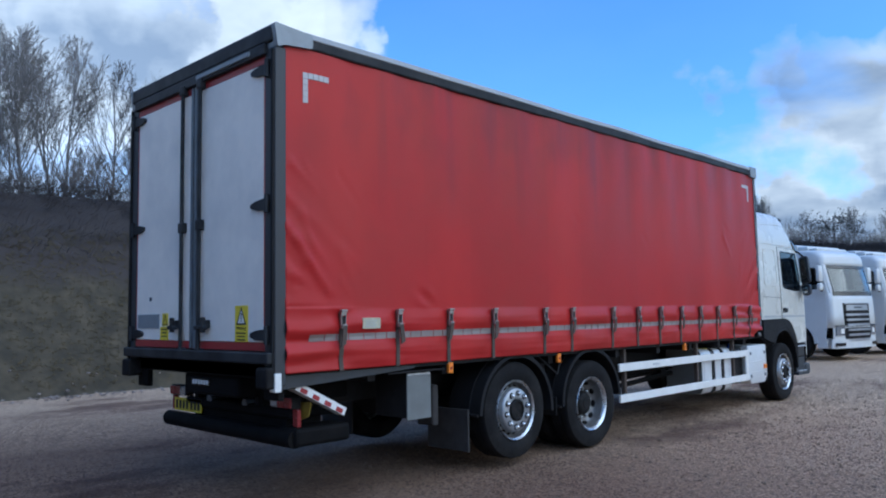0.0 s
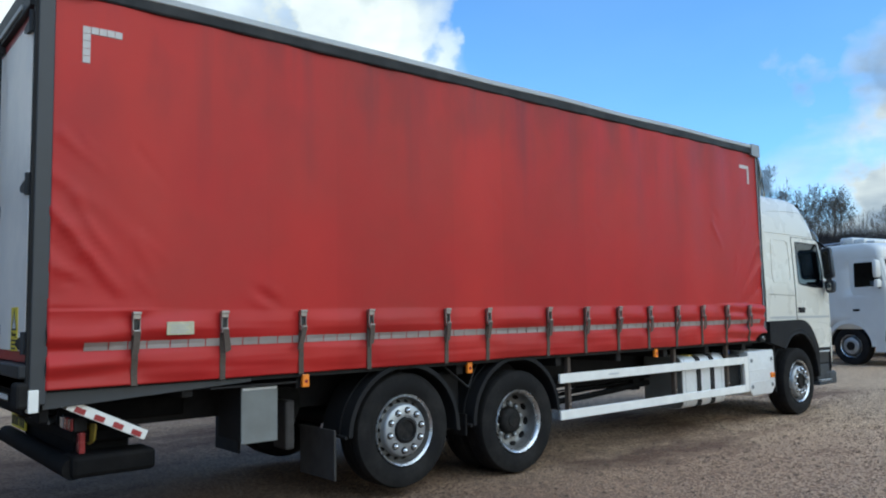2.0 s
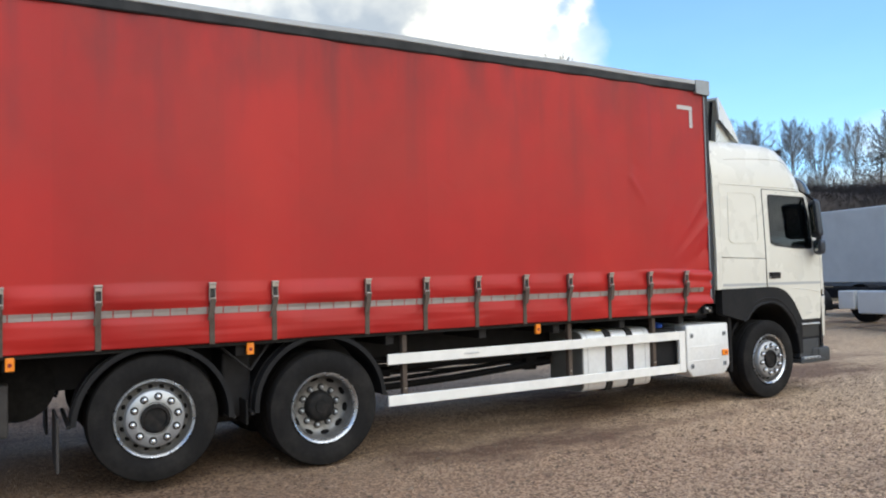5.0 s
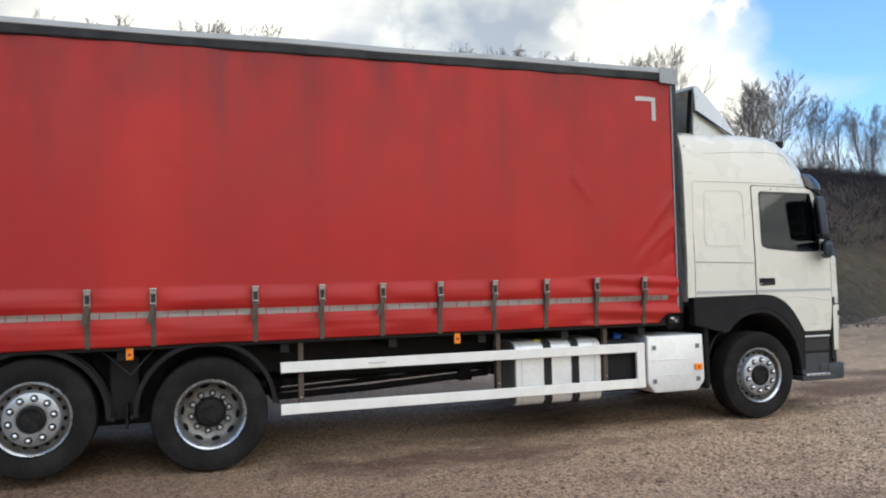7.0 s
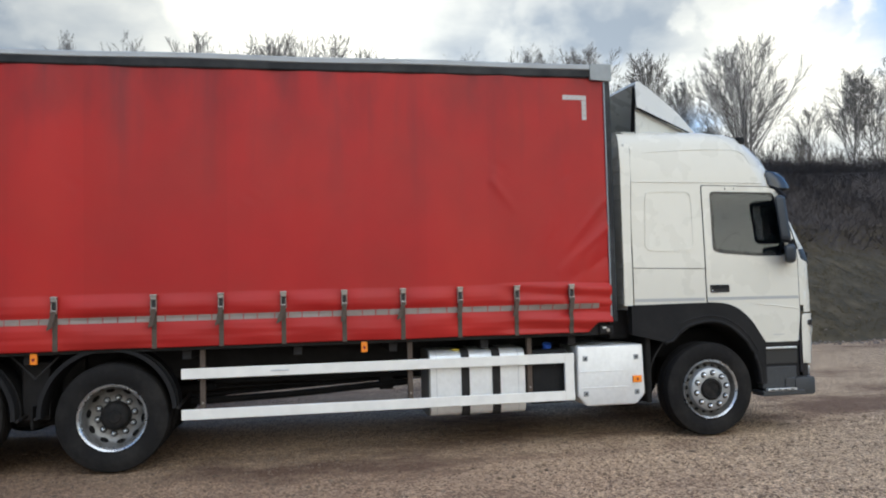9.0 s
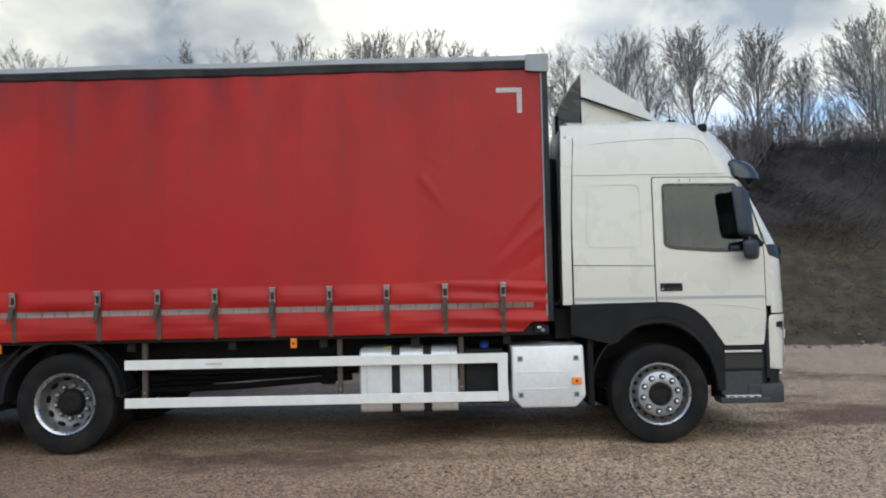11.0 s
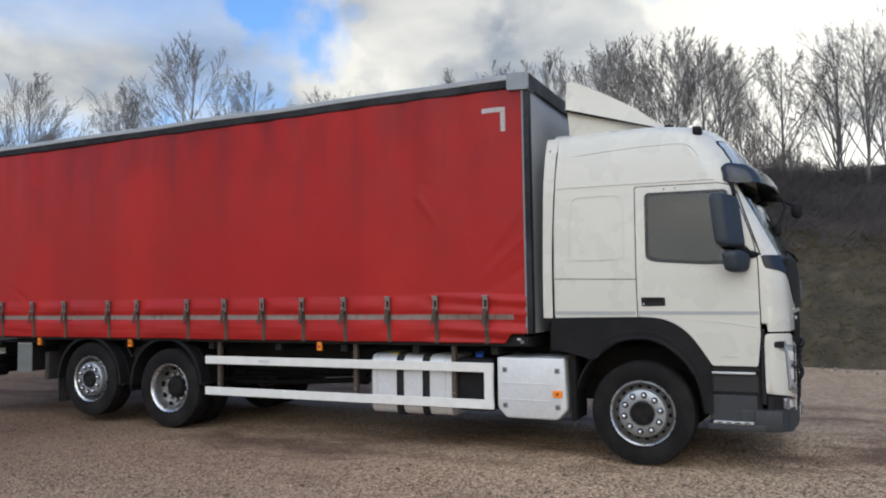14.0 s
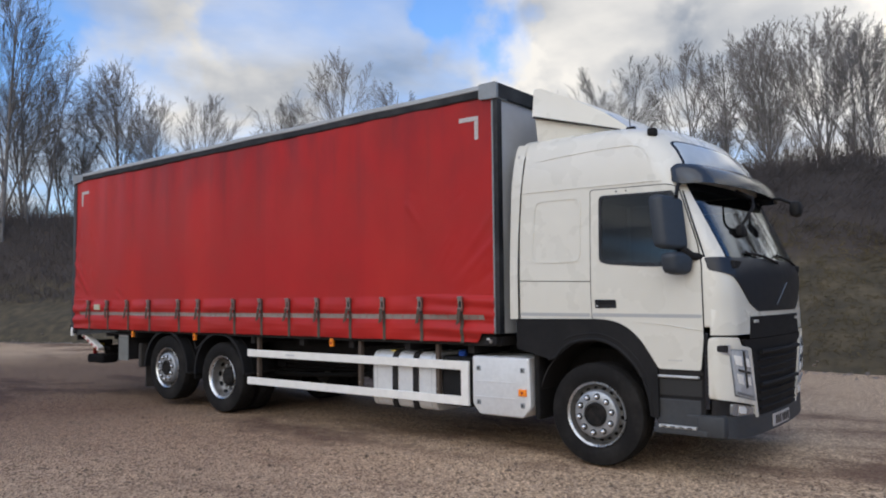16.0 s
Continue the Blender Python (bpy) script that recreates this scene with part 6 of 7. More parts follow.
# ratchet and hook that tighten the curtain at its lower front corner
tensioner = lp("curtain_tensioner", blocks(((1.20, 12.26, 1.085), (1.262, 12.40, 1.165)), bevel=0.012), M_DARK, None, "dark ratchet at the curtain's lower front corner")
lp("ratchet_pin", tube(bmesh.new(), [(1.262, 12.34, 1.12), (1.275, 12.34, 1.12)], 0.018, 10), M_BUCKLE, tensioner)
lp("ratchet_hook", blocks(((1.262, 12.285, 1.135), (1.270, 12.325, 1.155)), bevel=0.003), M_ALU, tensioner)


# ---- the cab ----
# height, half width, front at the centre line, corner radius, bow of the front
CAB = [(0.50, 1.195, 14.775, 0.20, 0.10), (1.20, 1.200, 14.81, 0.20, 0.10), (1.75, 1.203, 14.81, 0.20, 0.11), (1.86, 1.200, 14.79, 0.20, 0.12), (2.20, 1.188, 14.64, 0.20, 0.13), (2.56, 1.172, 14.48, 0.20, 0.14), (2.66, 1.168, 14.46, 0.22, 0.15),
       (2.78, 1.155, 14.45, 0.26, 0.16), (2.90, 1.135, 14.39, 0.28, 0.16), (3.02, 1.110, 14.30, 0.31, 0.16), (3.10, 1.085, 14.22, 0.33, 0.15), (3.145, 1.05, 14.11, 0.34, 0.14), (3.172, 0.99, 13.98, 0.36, 0.12), (3.192, 0.91, 13.80, 0.38, 0.10), (3.202, 0.80, 13.55, 0.40, 0.08)]
DOOR_R, DOOR_F = 13.455, 14.50
CAB_REAR = 12.66


def skin_x(z):
    return level(z, CAB)[0]


def skin_sheet(s, outline, holes=(), lift=0.007, depth=0.012, inward=None):
    """A plate that follows the cab's side: outline in (along, height), lifted off the skin. inward(y, z): a further step inwards."""
    bm, edges = bmesh.new(), []
    for loop in (outline, *holes):
        vs = [bm.verts.new((0, *p)) for p in loop]
        edges += [bm.edges.new((vs[i], vs[(i + 1) % len(vs)])) for i in range(len(vs))]
    bmesh.ops.triangle_fill(bm, use_beauty=True, use_dissolve=False, edges=edges)
    for row in CAB:
        bmesh.ops.bisect_plane(bm, geom=bm.verts[:] + bm.edges[:] + bm.faces[:], plane_co=(0, 0, row[0]), plane_no=(0, 0, 1))
    ext = bmesh.ops.extrude_face_region(bm, geom=bm.faces[:])
    front = {g for g in ext["geom"] if isinstance(g, bmesh.types.BMVert)}
    for v in bm.verts:
        v.co.x = s * (skin_x(v.co.z) + lift - (0.0 if v in front else depth) - (inward(v.co.y, v.co.z) if inward else 0.0))
    return bm


def front_at(x, z, proud=0.0):
    return (x, plan_front(x, z, CAB) + proud, z)


def build_cab():
    zs = [1.30, 1.315, 1.34, 1.55, 1.75, 1.86, 2.0, 2.2, 2.4, 2.52, 2.56, 2.60, 2.66, 2.72, 2.78, 2.84, 2.90, 2.96, 3.02, 3.06, 3.10, 3.125, 3.145, 3.16, 3.172, 3.184, 3.192, 3.202]
    ys = [CAB_REAR, 12.9, 13.2, 13.46, 13.53, 13.7, 13.9, 14.05, 14.2, 14.33]
    bm = cab_skin(CAB, CAB_REAR, zs, ys, (13.50, 14.335, 1.86, 2.52), (1.86, 2.56))
    shell = lp("cab_shell", bm, M_WHITE, None, "cream-white cab shell with a high roof", smooth=True, sharp=28)
    thick = shell.modifiers.new("thickness", "SOLIDIFY")
    thick.thickness, thick.offset = 0.03, -1
    lp("cab_floor", blocks(((-1.1, 12.7, 1.24), (1.1, 14.35, 1.31)), bevel=0.01), M_SEAT)
    for s in (1, -1):
        sx = lambda v: s * (skin_x(v) + 0.007)
        # door: skin with its window opening, set proud of the shell
        win = rounded([(13.545, 2.512), (14.262, 2.500), (14.372, 2.08), (14.345, 1.835), (14.05, 1.835), (13.63, 1.870), (13.545, 1.90)], [0.05, 0.03, 0.05, 0.04, 0.08, 0.10, 0.05])
        outer = rounded([(DOOR_R, 2.575), (14.20, 2.562), (14.31, 2.53), (14.47, 2.02), (DOOR_F, 1.84), (DOOR_F + 0.005, 1.20), (14.475, 0.93), (14.10, 0.93), (14.03, 1.04), (13.93, 1.19), (13.80, 1.30), (13.66, 1.352), (DOOR_R + 0.005, 1.365), (DOOR_R, 1.6)], [0.03, 0.02, 0.04, 0.05, 0.02, 0.02, 0.02, 0.02, 0.06, 0.08, 0.08, 0.08, 0.01, 0.01])
        door = lp("cab_door", skin_sheet(s, outer, (win,), 0.007, 0.012), M_WHITE, None, "cream-white cab door with a grey stripe", smooth=True, sharp=25)
        grow = [((u - 13.98) * 1.017 + 13.98, (v - 1.75) * 1.010 + 1.75) for u, v in outer]
        lp("door_seal", skin_sheet(s, grow, (win,), 0.0035, 0.006), M_PLASTIC, door)
        rim_in = [((u - 13.94) * 0.945 + 13.94, (v - 2.18) * 0.925 + 2.185) for u, v in win]
        lp("window_seal", skin_sheet(s, [((u - 13.94) * 1.012 + 13.94, (v - 2.17) * 1.012 + 2.17) for u, v in win], (rim_in,), 0.010, 0.014), M_GLOSS, door, "black rubber window seal")
        pane = lp("window_pane", skin_sheet(s, win, (), 0.003, 0.004), M_GLASS, door, "tinted side window glass")
        pane.visible_shadow = False
        lp("door_lining", sheet([(12.80, 2.655), (14.20, 2.655), (14.40, 2.30), (14.40, 1.32), (12.80, 1.32)], (win,), lambda u, v: (s * 1.115, u, v), s * 0.008, (1, 0, 0)), M_SEAT, door, "dark inner lining")
        # handle recess
        hz = 1.50
        lp("door_handle", sheet(rounded([(13.49, hz + 0.042), (13.705, hz + 0.040), (13.71, hz - 0.038), (13.495, hz - 0.040)], 0.012), (), lambda u, v: (sx(v) + s * 0.004, u, v), s * 0.006, (1, 0, 0)), M_GLOSS, door, "black recessed door handle")
        lp("handle_grip", sheet(rounded([(13.53, hz + 0.034), (13.70, hz + 0.032), (13.70, hz + 0.0), (13.53, hz)], 0.01), (), lambda u, v: (sx(v) + s * 0.012, u, v), s * 0.008, (1, 0, 0)), M_PLASTIC, door)
        lp("key_lock", tube(bmesh.new(), [(sx(hz) + s * 0.003, 13.515, hz - 0.018), (sx(hz) + s * 0.007, 13.515, hz - 0.018)], 0.008, 10), M_ALU, door)
        # grey stripe, badge bars, crease over the lower door
        lp("door_stripe", sheet([(DOOR_R + 0.008, 1.415), (DOOR_F - 0.004, 1.408), (DOOR_F - 0.004, 1.378), (DOOR_R + 0.008, 1.382)], (), lambda u, v: (sx(v) + s * 0.0015, u, v), s * 0.003, (1, 0, 0)), M_LINE, door, "grey stripe")
        for k in range(5):
            lp("badge_bar", sheet([(14.19 + 0.026 * k, 1.012), (14.208 + 0.026 * k, 1.012), (14.208 + 0.026 * k, 1.003), (14.19 + 0.026 * k, 1.003)], (), lambda u, v: (sx(v) + s * 0.0015, u, v), s * 0.003, (1, 0, 0)), M_LINE, door)
        lp("lower_crease", tube(bmesh.new(), [(sx(1.33) + s * 0.000, 13.85, 1.34), (sx(1.3) + s * 0.001, 14.2, 1.315), (sx(1.28), 14.49, 1.272)], [0.002, 0.005, 0.005], 8), M_WHITE, door, smooth=True)
        for y in (13.72, 13.82):
            lp("door_plug", tube(bmesh.new(), [(sx(2.54), y, 2.542), (sx(2.54) + s * 0.003, y, 2.542)], 0.008, 8), M_PLASTIC, door)
        # sleeper side: recessed panel frame, lower locker hatch line, stripe
        a = rounded([(12.825, 2.532), (13.345, 2.530), (13.345, 1.900), (12.790, 1.900)], 0.10)
        b = rounded([(12.842, 2.514), (13.328, 2.512), (13.328, 1.918), (12.808, 1.918)], 0.09)
        lp("sleeper_panel", skin_sheet(s, a, (b,), 0.0055, 0.009), M_WHITE, None, "raised outline of the sleeper panel", smooth=True)
        line = lambda p, q, r=0.0035: lp("panel_gap", tube(bmesh.new(), [(s * (skin_x(z) + 0.0005), y, z) for y, z in (p, q)], r, 6), M_PLASTIC)
        line((12.66, 1.732), (13.445, 1.712))
        lp("gutter", tube(bmesh.new(), [(s * (skin_x(z) + 0.001), y, z) for y, z in ((12.70, 2.618), (13.4, 2.614), (14.16, 2.604))], 0.006, 8), M_WHITE, smooth=True)
        lp("sleeper_stripe", sheet([(12.665, 1.418), (13.435, 1.413), (13.435, 1.381), (12.665, 1.385)], (), lambda u, v: (s * (skin_x(v) + 0.0025), u, v), s * 0.003, (1, 0, 0)), M_LINE, None, "grey stripe")
        # side collar between cab and body, a dark joint in front of it
        edge_pts = [(12.712, 3.130), (12.690, 2.95), (12.668, 2.60), (12.648, 2.2), (12.640, 1.90), (12.640, 1.352)]
        tuck = lambda u, v: 0.10 * max(0, v - 2.9) ** 1.5
        lp("side_collar", skin_sheet(s, [(12.585, 3.135), *edge_pts, (12.547, 1.352), (12.552, 2.0), (12.562, 2.6)], (), 0.016, 0.035, tuck), M_WHITE, None, "white air collar behind the cab", smooth=True, sharp=30)
        lp("collar_joint", tube(bmesh.new(), [(s * (skin_x(z) + 0.006 - tuck(y, z)), y + 0.004, z) for y, z in edge_pts], 0.006, 6), M_PLASTIC)
        # wheel arch moulding, dark plastic, with its inner lip and liner
        arch_o = rounded([(12.62, 1.355), (13.45, 1.362), (13.66, 1.348), (13.80, 1.295), (13.93, 1.185), (14.03, 1.035), (14.09, 0.935), (14.09, 0.50), (14.02, 0.50), (14.00, 0.72), (13.90, 0.93), (13.75, 1.08), (13.56, 1.165), (13.35, 1.165), (13.18, 1.08), (13.04, 0.955), (12.90, 0.99), (12.62, 1.06)], [0.02, 0.08, 0.08, 0.08, 0.08, 0.06, 0.02, 0.02, 0.02, 0.1, 0.1, 0.1, 0.1, 0.1, 0.1, 0.05, 0.1, 0.02])
        lp("wheel_arch", skin_sheet(s, arch_o, (), 0.016, 0.10), M_PLASTIC, None, "dark grey wheel arch moulding", smooth=True, sharp=30)
        lip = [(12.98, 0.965), (13.06, 0.985), (13.135, 1.075), (13.22, 1.125), (13.32, 1.154), (13.43, 1.168), (13.52, 1.168), (13.61, 1.148), (13.70, 1.106), (13.79, 1.04), (13.88, 0.95), (13.94, 0.85), (13.98, 0.77), (14.01, 0.66), (14.03, 0.51)]
        lp("arch_lip", tube(bmesh.new(), [(s * (skin_x(z) + 0.012), y, z) for y, z in lip], 0.017, 10), M_PLASTIC, smooth=True)
        ridge = [(13.45 + (y - 13.45) * 1.085, 0.50 + (z - 0.50) * 1.085) for y, z in lip[2:-2]]
        lp("arch_ridge", tube(bmesh.new(), [(s * (skin_x(z) + 0.0125), y, z) for y, z in ridge], [0.004] + [0.009] * (len(ridge) - 2) + [0.004], 8), M_PLASTIC, smooth=True)
        lp("arch_liner", ring_prism(bmesh.new(), (13.45, 0.52), 0.625, 0.64, s * 0.72, s * 1.12, 4, 176, 24), M_DARK, None, "black wheel well liner", smooth=True)
        lp("rear_wing_panel", blocks(((s * 0.75, 12.78, 0.36), (s * 1.16, 12.84, 1.05)), bevel=0.02), M_RUBBER, None, "black rubber flap behind the front wheel")
        # steps
        step = lp("step_well", blocks(((s * 0.80, 14.075, 0.38), (s * 1.175, 14.50, 0.93)), bevel=0.015), M_PLASTIC, None, "dark plastic boarding step")
        # flat black plate standing for the shade inside the step's recess
        lp("step_recess", blocks(((s * 1.17, 14.085, 0.70), (s * 1.180, 14.47, 0.845)), bevel=0.01), M_BLACK, step)
        lp("step_tread", blocks(((s * 1.06, 14.09, 0.424), (s * 1.225, 14.425, 0.448)), bevel=0.006), M_ALU, step, "scuffed aluminium tread")
        for k in range(4):
            lp("tread_slot", blocks(((s * 1.2245, 14.12 + 0.075 * k, 0.431), (s * 1.2275, 14.165 + 0.075 * k, 0.441)), bevel=0), M_DARK, step)
        lp("step_tread", blocks(((s * 1.10, 14.09, 0.857), (s * 1.212, 14.452, 0.879)), bevel=0.006), M_ALU, step, "aluminium tread")
        lp("step_shelf", blocks(((s * 1.0, 14.04, 0.37), (s * 1.215, 14.52, 0.424)), bevel=0.012), M_STEP, step, "grey step shelf")
        lp("step_shelf", blocks(((s * 1.0, 14.09, 0.882), (s * 1.195, 14.49, 0.925)), bevel=0.008), M_DARK, step)
        lp("step_face", blocks(((s * 1.08, 14.06, 0.446), (s * 1.178, 14.46, 0.675)), bevel=0.012), M_STEP, step, "grey kick panel")
        # mirrors: two tall dark housings on an arm, and a small one ahead of the screen
        bm = bmesh.new()
        back_of = lambda u, v: 14.25 - 0.67 * (abs(u) - 1.225) + 0.12 * (2.5 - v)
        sheet(rounded([(s * 1.225, 2.43), (s * 1.43, 2.455), (s * 1.445, 1.98), (s * 1.235, 1.96)], 0.06), (), lambda u, v: (u, back_of(u, v), v), 0.12, (0, -1, 0), bm)
        bmesh.ops.bevel(bm, geom=[e for e in bm.edges if len(e.link_faces) == 2 and e.calc_face_angle(0) > 1.0], offset=0.035, segments=3, profile=0.5, affect="EDGES")
        mirror = lp("door_mirror", bm, M_CASE, None, "tall dark grey door mirror housing", smooth=True, sharp=35)
        lp("mirror_glass", sheet(rounded([(s * 1.262, 2.37), (s * 1.39, 2.395), (s * 1.40, 2.03), (s * 1.272, 2.02)], 0.03), (), lambda u, v: (u, back_of(u, v) - 0.002, v), 0.006, (0, -1, 0)), M_MIRROR, mirror, "mirror glass")
        bm = bmesh.new()
        sheet(rounded([(s * 1.22, 1.945), (s * 1.43, 1.945), (s * 1.41, 1.755), (s * 1.25, 1.745)], 0.06), (), lambda u, v: (u, 14.34 - 0.60 * (abs(u) - 1.22), v), 0.13, (0, -1, 0), bm)
        bmesh.ops.bevel(bm, geom=[e for e in bm.edges if len(e.link_faces) == 2 and e.calc_face_angle(0) > 1.0], offset=0.04, segments=3, profile=0.5, affect="EDGES")
        lp("wide_mirror", bm, M_CASE, mirror, "small wide-angle mirror housing", smooth=True, sharp=35)
        lp("wide_glass", sheet(rounded([(s * 1.275, 1.905), (s * 1.385, 1.905), (s * 1.37, 1.80), (s * 1.29, 1.79)], 0.03), (), lambda u, v: (u, 14.338 - 0.60 * (abs(u) - 1.22), v), 0.006, (0, -1, 0)), M_MIRROR, mirror)
        lp("mirror_arm", tube(bmesh.new(), [(s * 1.15, 14.50, 1.90), (s * 1.24, 14.44, 1.91), (s * 1.30, 14.38, 1.97)], 0.035, 10), M_PLASTIC, mirror, smooth=True)
        lp("mirror_arm", tube(bmesh.new(), [(s * 1.12, 14.30, 2.57), (s * 1.22, 14.32, 2.52), (s * 1.30, 14.34, 2.43)], 0.018, 10), M_PLASTIC, mirror, smooth=True)
        # pillar trim between door and screen
        lp("pillar_trim", sheet([(14.338, 2.50), (14.352, 2.49), (14.535, 1.90), (14.52, 1.90)], (), lambda u, v: (s * (skin_x(v) - 0.012), u, v), s * 0.01, (1, 0, 0)), M_GLOSS)
    # small kerb mirror on its bent arm by the screen (near side of the nose)
    bm = tube(bmesh.new(), [(-0.62, 14.42, 2.58), (-0.64, 14.68, 2.56), (-0.66, 14.80, 2.50)], 0.018, 8)
    km = lp("kerb_mirror_arm", bm, M_PLASTIC, None, "thin dark mirror arm", smooth=True)
    lp("kerb_mirror", blocks(((-0.76, 14.77, 2.36), (-0.58, 14.88, 2.53)), bevel=0.05), M_PLASTIC, km, "small dark kerb mirror", smooth=True)
    fm = lp("front_mirror_arm", tube(bmesh.new(), [(0.36, 14.55, 2.56), (0.36, 14.70, 2.47), (0.44, 14.73, 2.38), (0.54, 14.70, 2.28), (0.58, 14.66, 2.20)], 0.014, 8), M_PLASTIC, None, "thin bent mirror arm", smooth=True)
    lp("front_mirror", blocks(((0.49, 14.63, 2.10), (0.67, 14.69, 2.21)), bevel=0.03), M_PLASTIC, fm, "small dark front mirror", smooth=True)

    # windscreen with its black surround
    def strip(us, z0, z1, proud):
        bm, cols = bmesh.new(), []
        for u in us:
            cols.append([bm.verts.new(front_at(u, z0 + (z1 - z0) * k / 6, proud)) for k in range(7)])
        for a, b in zip(cols, cols[1:]):
            for k in range(6):
                bm.faces.new((a[k], a[k + 1], b[k + 1], b[k]))
        return bm

    us = [-1.13 + 2.26 * k / 32 for k in range(33)]
    screen = lp("windscreen", strip(us, 1.86, 2.56, 0.004), M_SCREEN, None, "wide curved windscreen", smooth=True)
    screen.visible_shadow = False
    for z0, z1 in ((1.80, 1.90), (2.50, 2.58)):
        b = strip(us, z0, z1, 0.009)
        lp("screen_surround", b, M_GLOSS, screen, smooth=True)
    for s in (1, -1):
        b = strip([s * (1.075 + 0.095 * k / 6) for k in range(7)], 1.86, 2.56, 0.010)
        lp("screen_pillar", b, M_WHITE, screen, "white windscreen pillar", smooth=True)
    # bonnet panel: black, narrowing downwards from the foot of the screen
    def front_plate(points, proud, depth=0.012, radius=0.02, holes=()):
        dense = []
        pts = rounded(points, radius, 4)
        for i in range(len(pts)):
            p, q = Vector(pts[i]), Vector(pts[(i + 1) % len(pts)])
            n = max(1, int((q - p).length / 0.12))
            dense += [tuple(p.lerp(q, k / n)) for k in range(n)]
        xs = sorted({round(-0.8 + 0.1 * k, 3) for k in range(17)} | {q * round(0.86 + 0.028 * k, 3) for k in range(13) for q in (1, -1)})
        bm = bmesh.new()
        vs = [bm.verts.new((u, 0, v)) for u, v in dense]
        bm.faces.new(vs)
        for x in xs:
            geom = bm.verts[:] + bm.edges[:] + bm.faces[:]
            bmesh.ops.bisect_plane(bm, geom=geom, plane_co=(x, 0, 0), plane_no=(1, 0, 0))
        for row in CAB:
            bmesh.ops.bisect_plane(bm, geom=bm.verts[:] + bm.edges[:] + bm.faces[:], plane_co=(0, 0, row[0]), plane_no=(0, 0, 1))
        faces = bm.faces[:]
        ext = bmesh.ops.extrude_face_region(bm, geom=faces)
        moved = {g for g in ext["geom"] if isinstance(g, bmesh.types.BMVert)}
        for v in bm.verts:
            v.co.y = plan_front(v.co.x, v.co.z, CAB) + (proud if v in moved else proud - depth)
        return bm

    lp("bonnet_panel", front_plate([(-1.188, 1.90), (1.188, 1.90), (1.192, 1.785), (1.06, 1.735), (0.96, 1.66), (0.78, 1.50), (0.60, 1.425), (-0.60, 1.425), (-0.78, 1.50), (-0.96, 1.66), (-1.06, 1.735), (-1.192, 1.785)], 0.013), M_BONNET, None, "gloss black panel under the windscreen", smooth=True)
    # emblem: plain bar and ring in silver
    bar = tube(bmesh.new(), [front_at(0.17, 1.48, 0.025), front_at(-0.17, 1.68, 0.025)], 0.006, 8)
    lp("emblem_bar", bar, M_FRAME, None, "plain dull silver diagonal bar")
    lp("cowl", blocks(((-1.05, 14.66, 1.80), (1.05, 14.74, 1.87)), bevel=0.01), M_PLASTIC)
    for x0, x1 in ((-0.75, -0.1), (0.05, 0.7)):
        lp("wiper", tube(bmesh.new(), [front_at(x0, 1.87, 0.03), front_at((x0 + x1) / 2, 1.92, 0.035), front_at(x1, 1.95, 0.02)], 0.012, 8), M_PLASTIC, None, "black wiper")
    # white nose below the bonnet panel closes round the upper grille
    nose = lp("nose_panel", front_plate([(-0.80, 1.425), (0.80, 1.425), (0.80, 1.385), (-0.80, 1.385)], 0.006, radius=0.004), M_WHITE, None, "white nose panel", smooth=True)
    for s in (1, -1):
        lp("nose_side", front_plate([(s * 1.192, 1.45), (s * 0.79, 1.41), (s * 0.805, 1.232), (s * 1.192, 1.232)], 0.005, radius=0.004), M_WHITE, nose, smooth=True)
    lp("upper_grille", front_plate([(-0.778, 1.382), (0.778, 1.382), (0.80, 1.19), (-0.80, 1.19)], 0.002), M_PLASTIC, None, "dark upper grille")
    for s in (1, -1):
        lp("grille_badge", blocks(((s * 0.66 - 0.05, plan_front(0.68, 1.34, CAB) - 0.005, 1.325), (s * 0.66 + 0.05, plan_front(0.68, 1.34, CAB) + 0.016, 1.352)), bevel=0.005), M_ALU)
    # lower grille: dark bars between white lamp panels
    lp("grille_back", blocks(((-0.72, 14.45, 0.45), (0.72, 14.70, 1.20)), bevel=0.01), M_DARK, None, "black radiator grille")
    grille = front_plate([(-0.92, 1.185), (0.92, 1.185), (0.66, 0.50), (-0.66, 0.50)], 0.0, 0.04, 0.03)
    lp("grille_panel", grille, M_PLASTIC, None, "dark grille panel")
    for k in range(8):
        z = 0.56 + 0.072 * k
        w = 0.565 + 0.008 * k
        lp("grille_slat", tube(bmesh.new(), [front_at(x, z, 0.008 + 0.02 * (k % 4 == 3)) for x in (-w, -w / 2, 0, w / 2, w)], 0.013 if k % 4 != 3 else 0.02, 8), M_PLASTIC)
    for s in (1, -1):
        lp("corner_seal", blocks(((s * 1.10, 14.495, 0.60), (s * 1.192, 14.535, 1.25)), bevel=0.008), M_GLOSS)
        hp = front_plate([(s * 1.190, 1.218), (s * 1.036, 1.21), (s * 0.995, 1.14), (s * 0.80, 1.108), (s * 0.612, 0.494), (s * 0.672, 0.494), (s * 0.70, 0.605), (s * 1.190, 0.695)], 0.014, 0.05, (0.03, 0.02, 0.03, 0.03, 0.01, 0.005, 0.005, 0.03))
        panel = lp("headlamp_panel", hp, M_WHITE, None, "white headlamp surround", smooth=True)
        lp("lamp_shroud", front_plate([(s * 1.128, 1.118), (s * 0.872, 1.094), (s * 0.688, 0.640), (s * 1.068, 0.715)], 0.017, 0.02, 0.02), M_FRAME, panel, smooth=True)
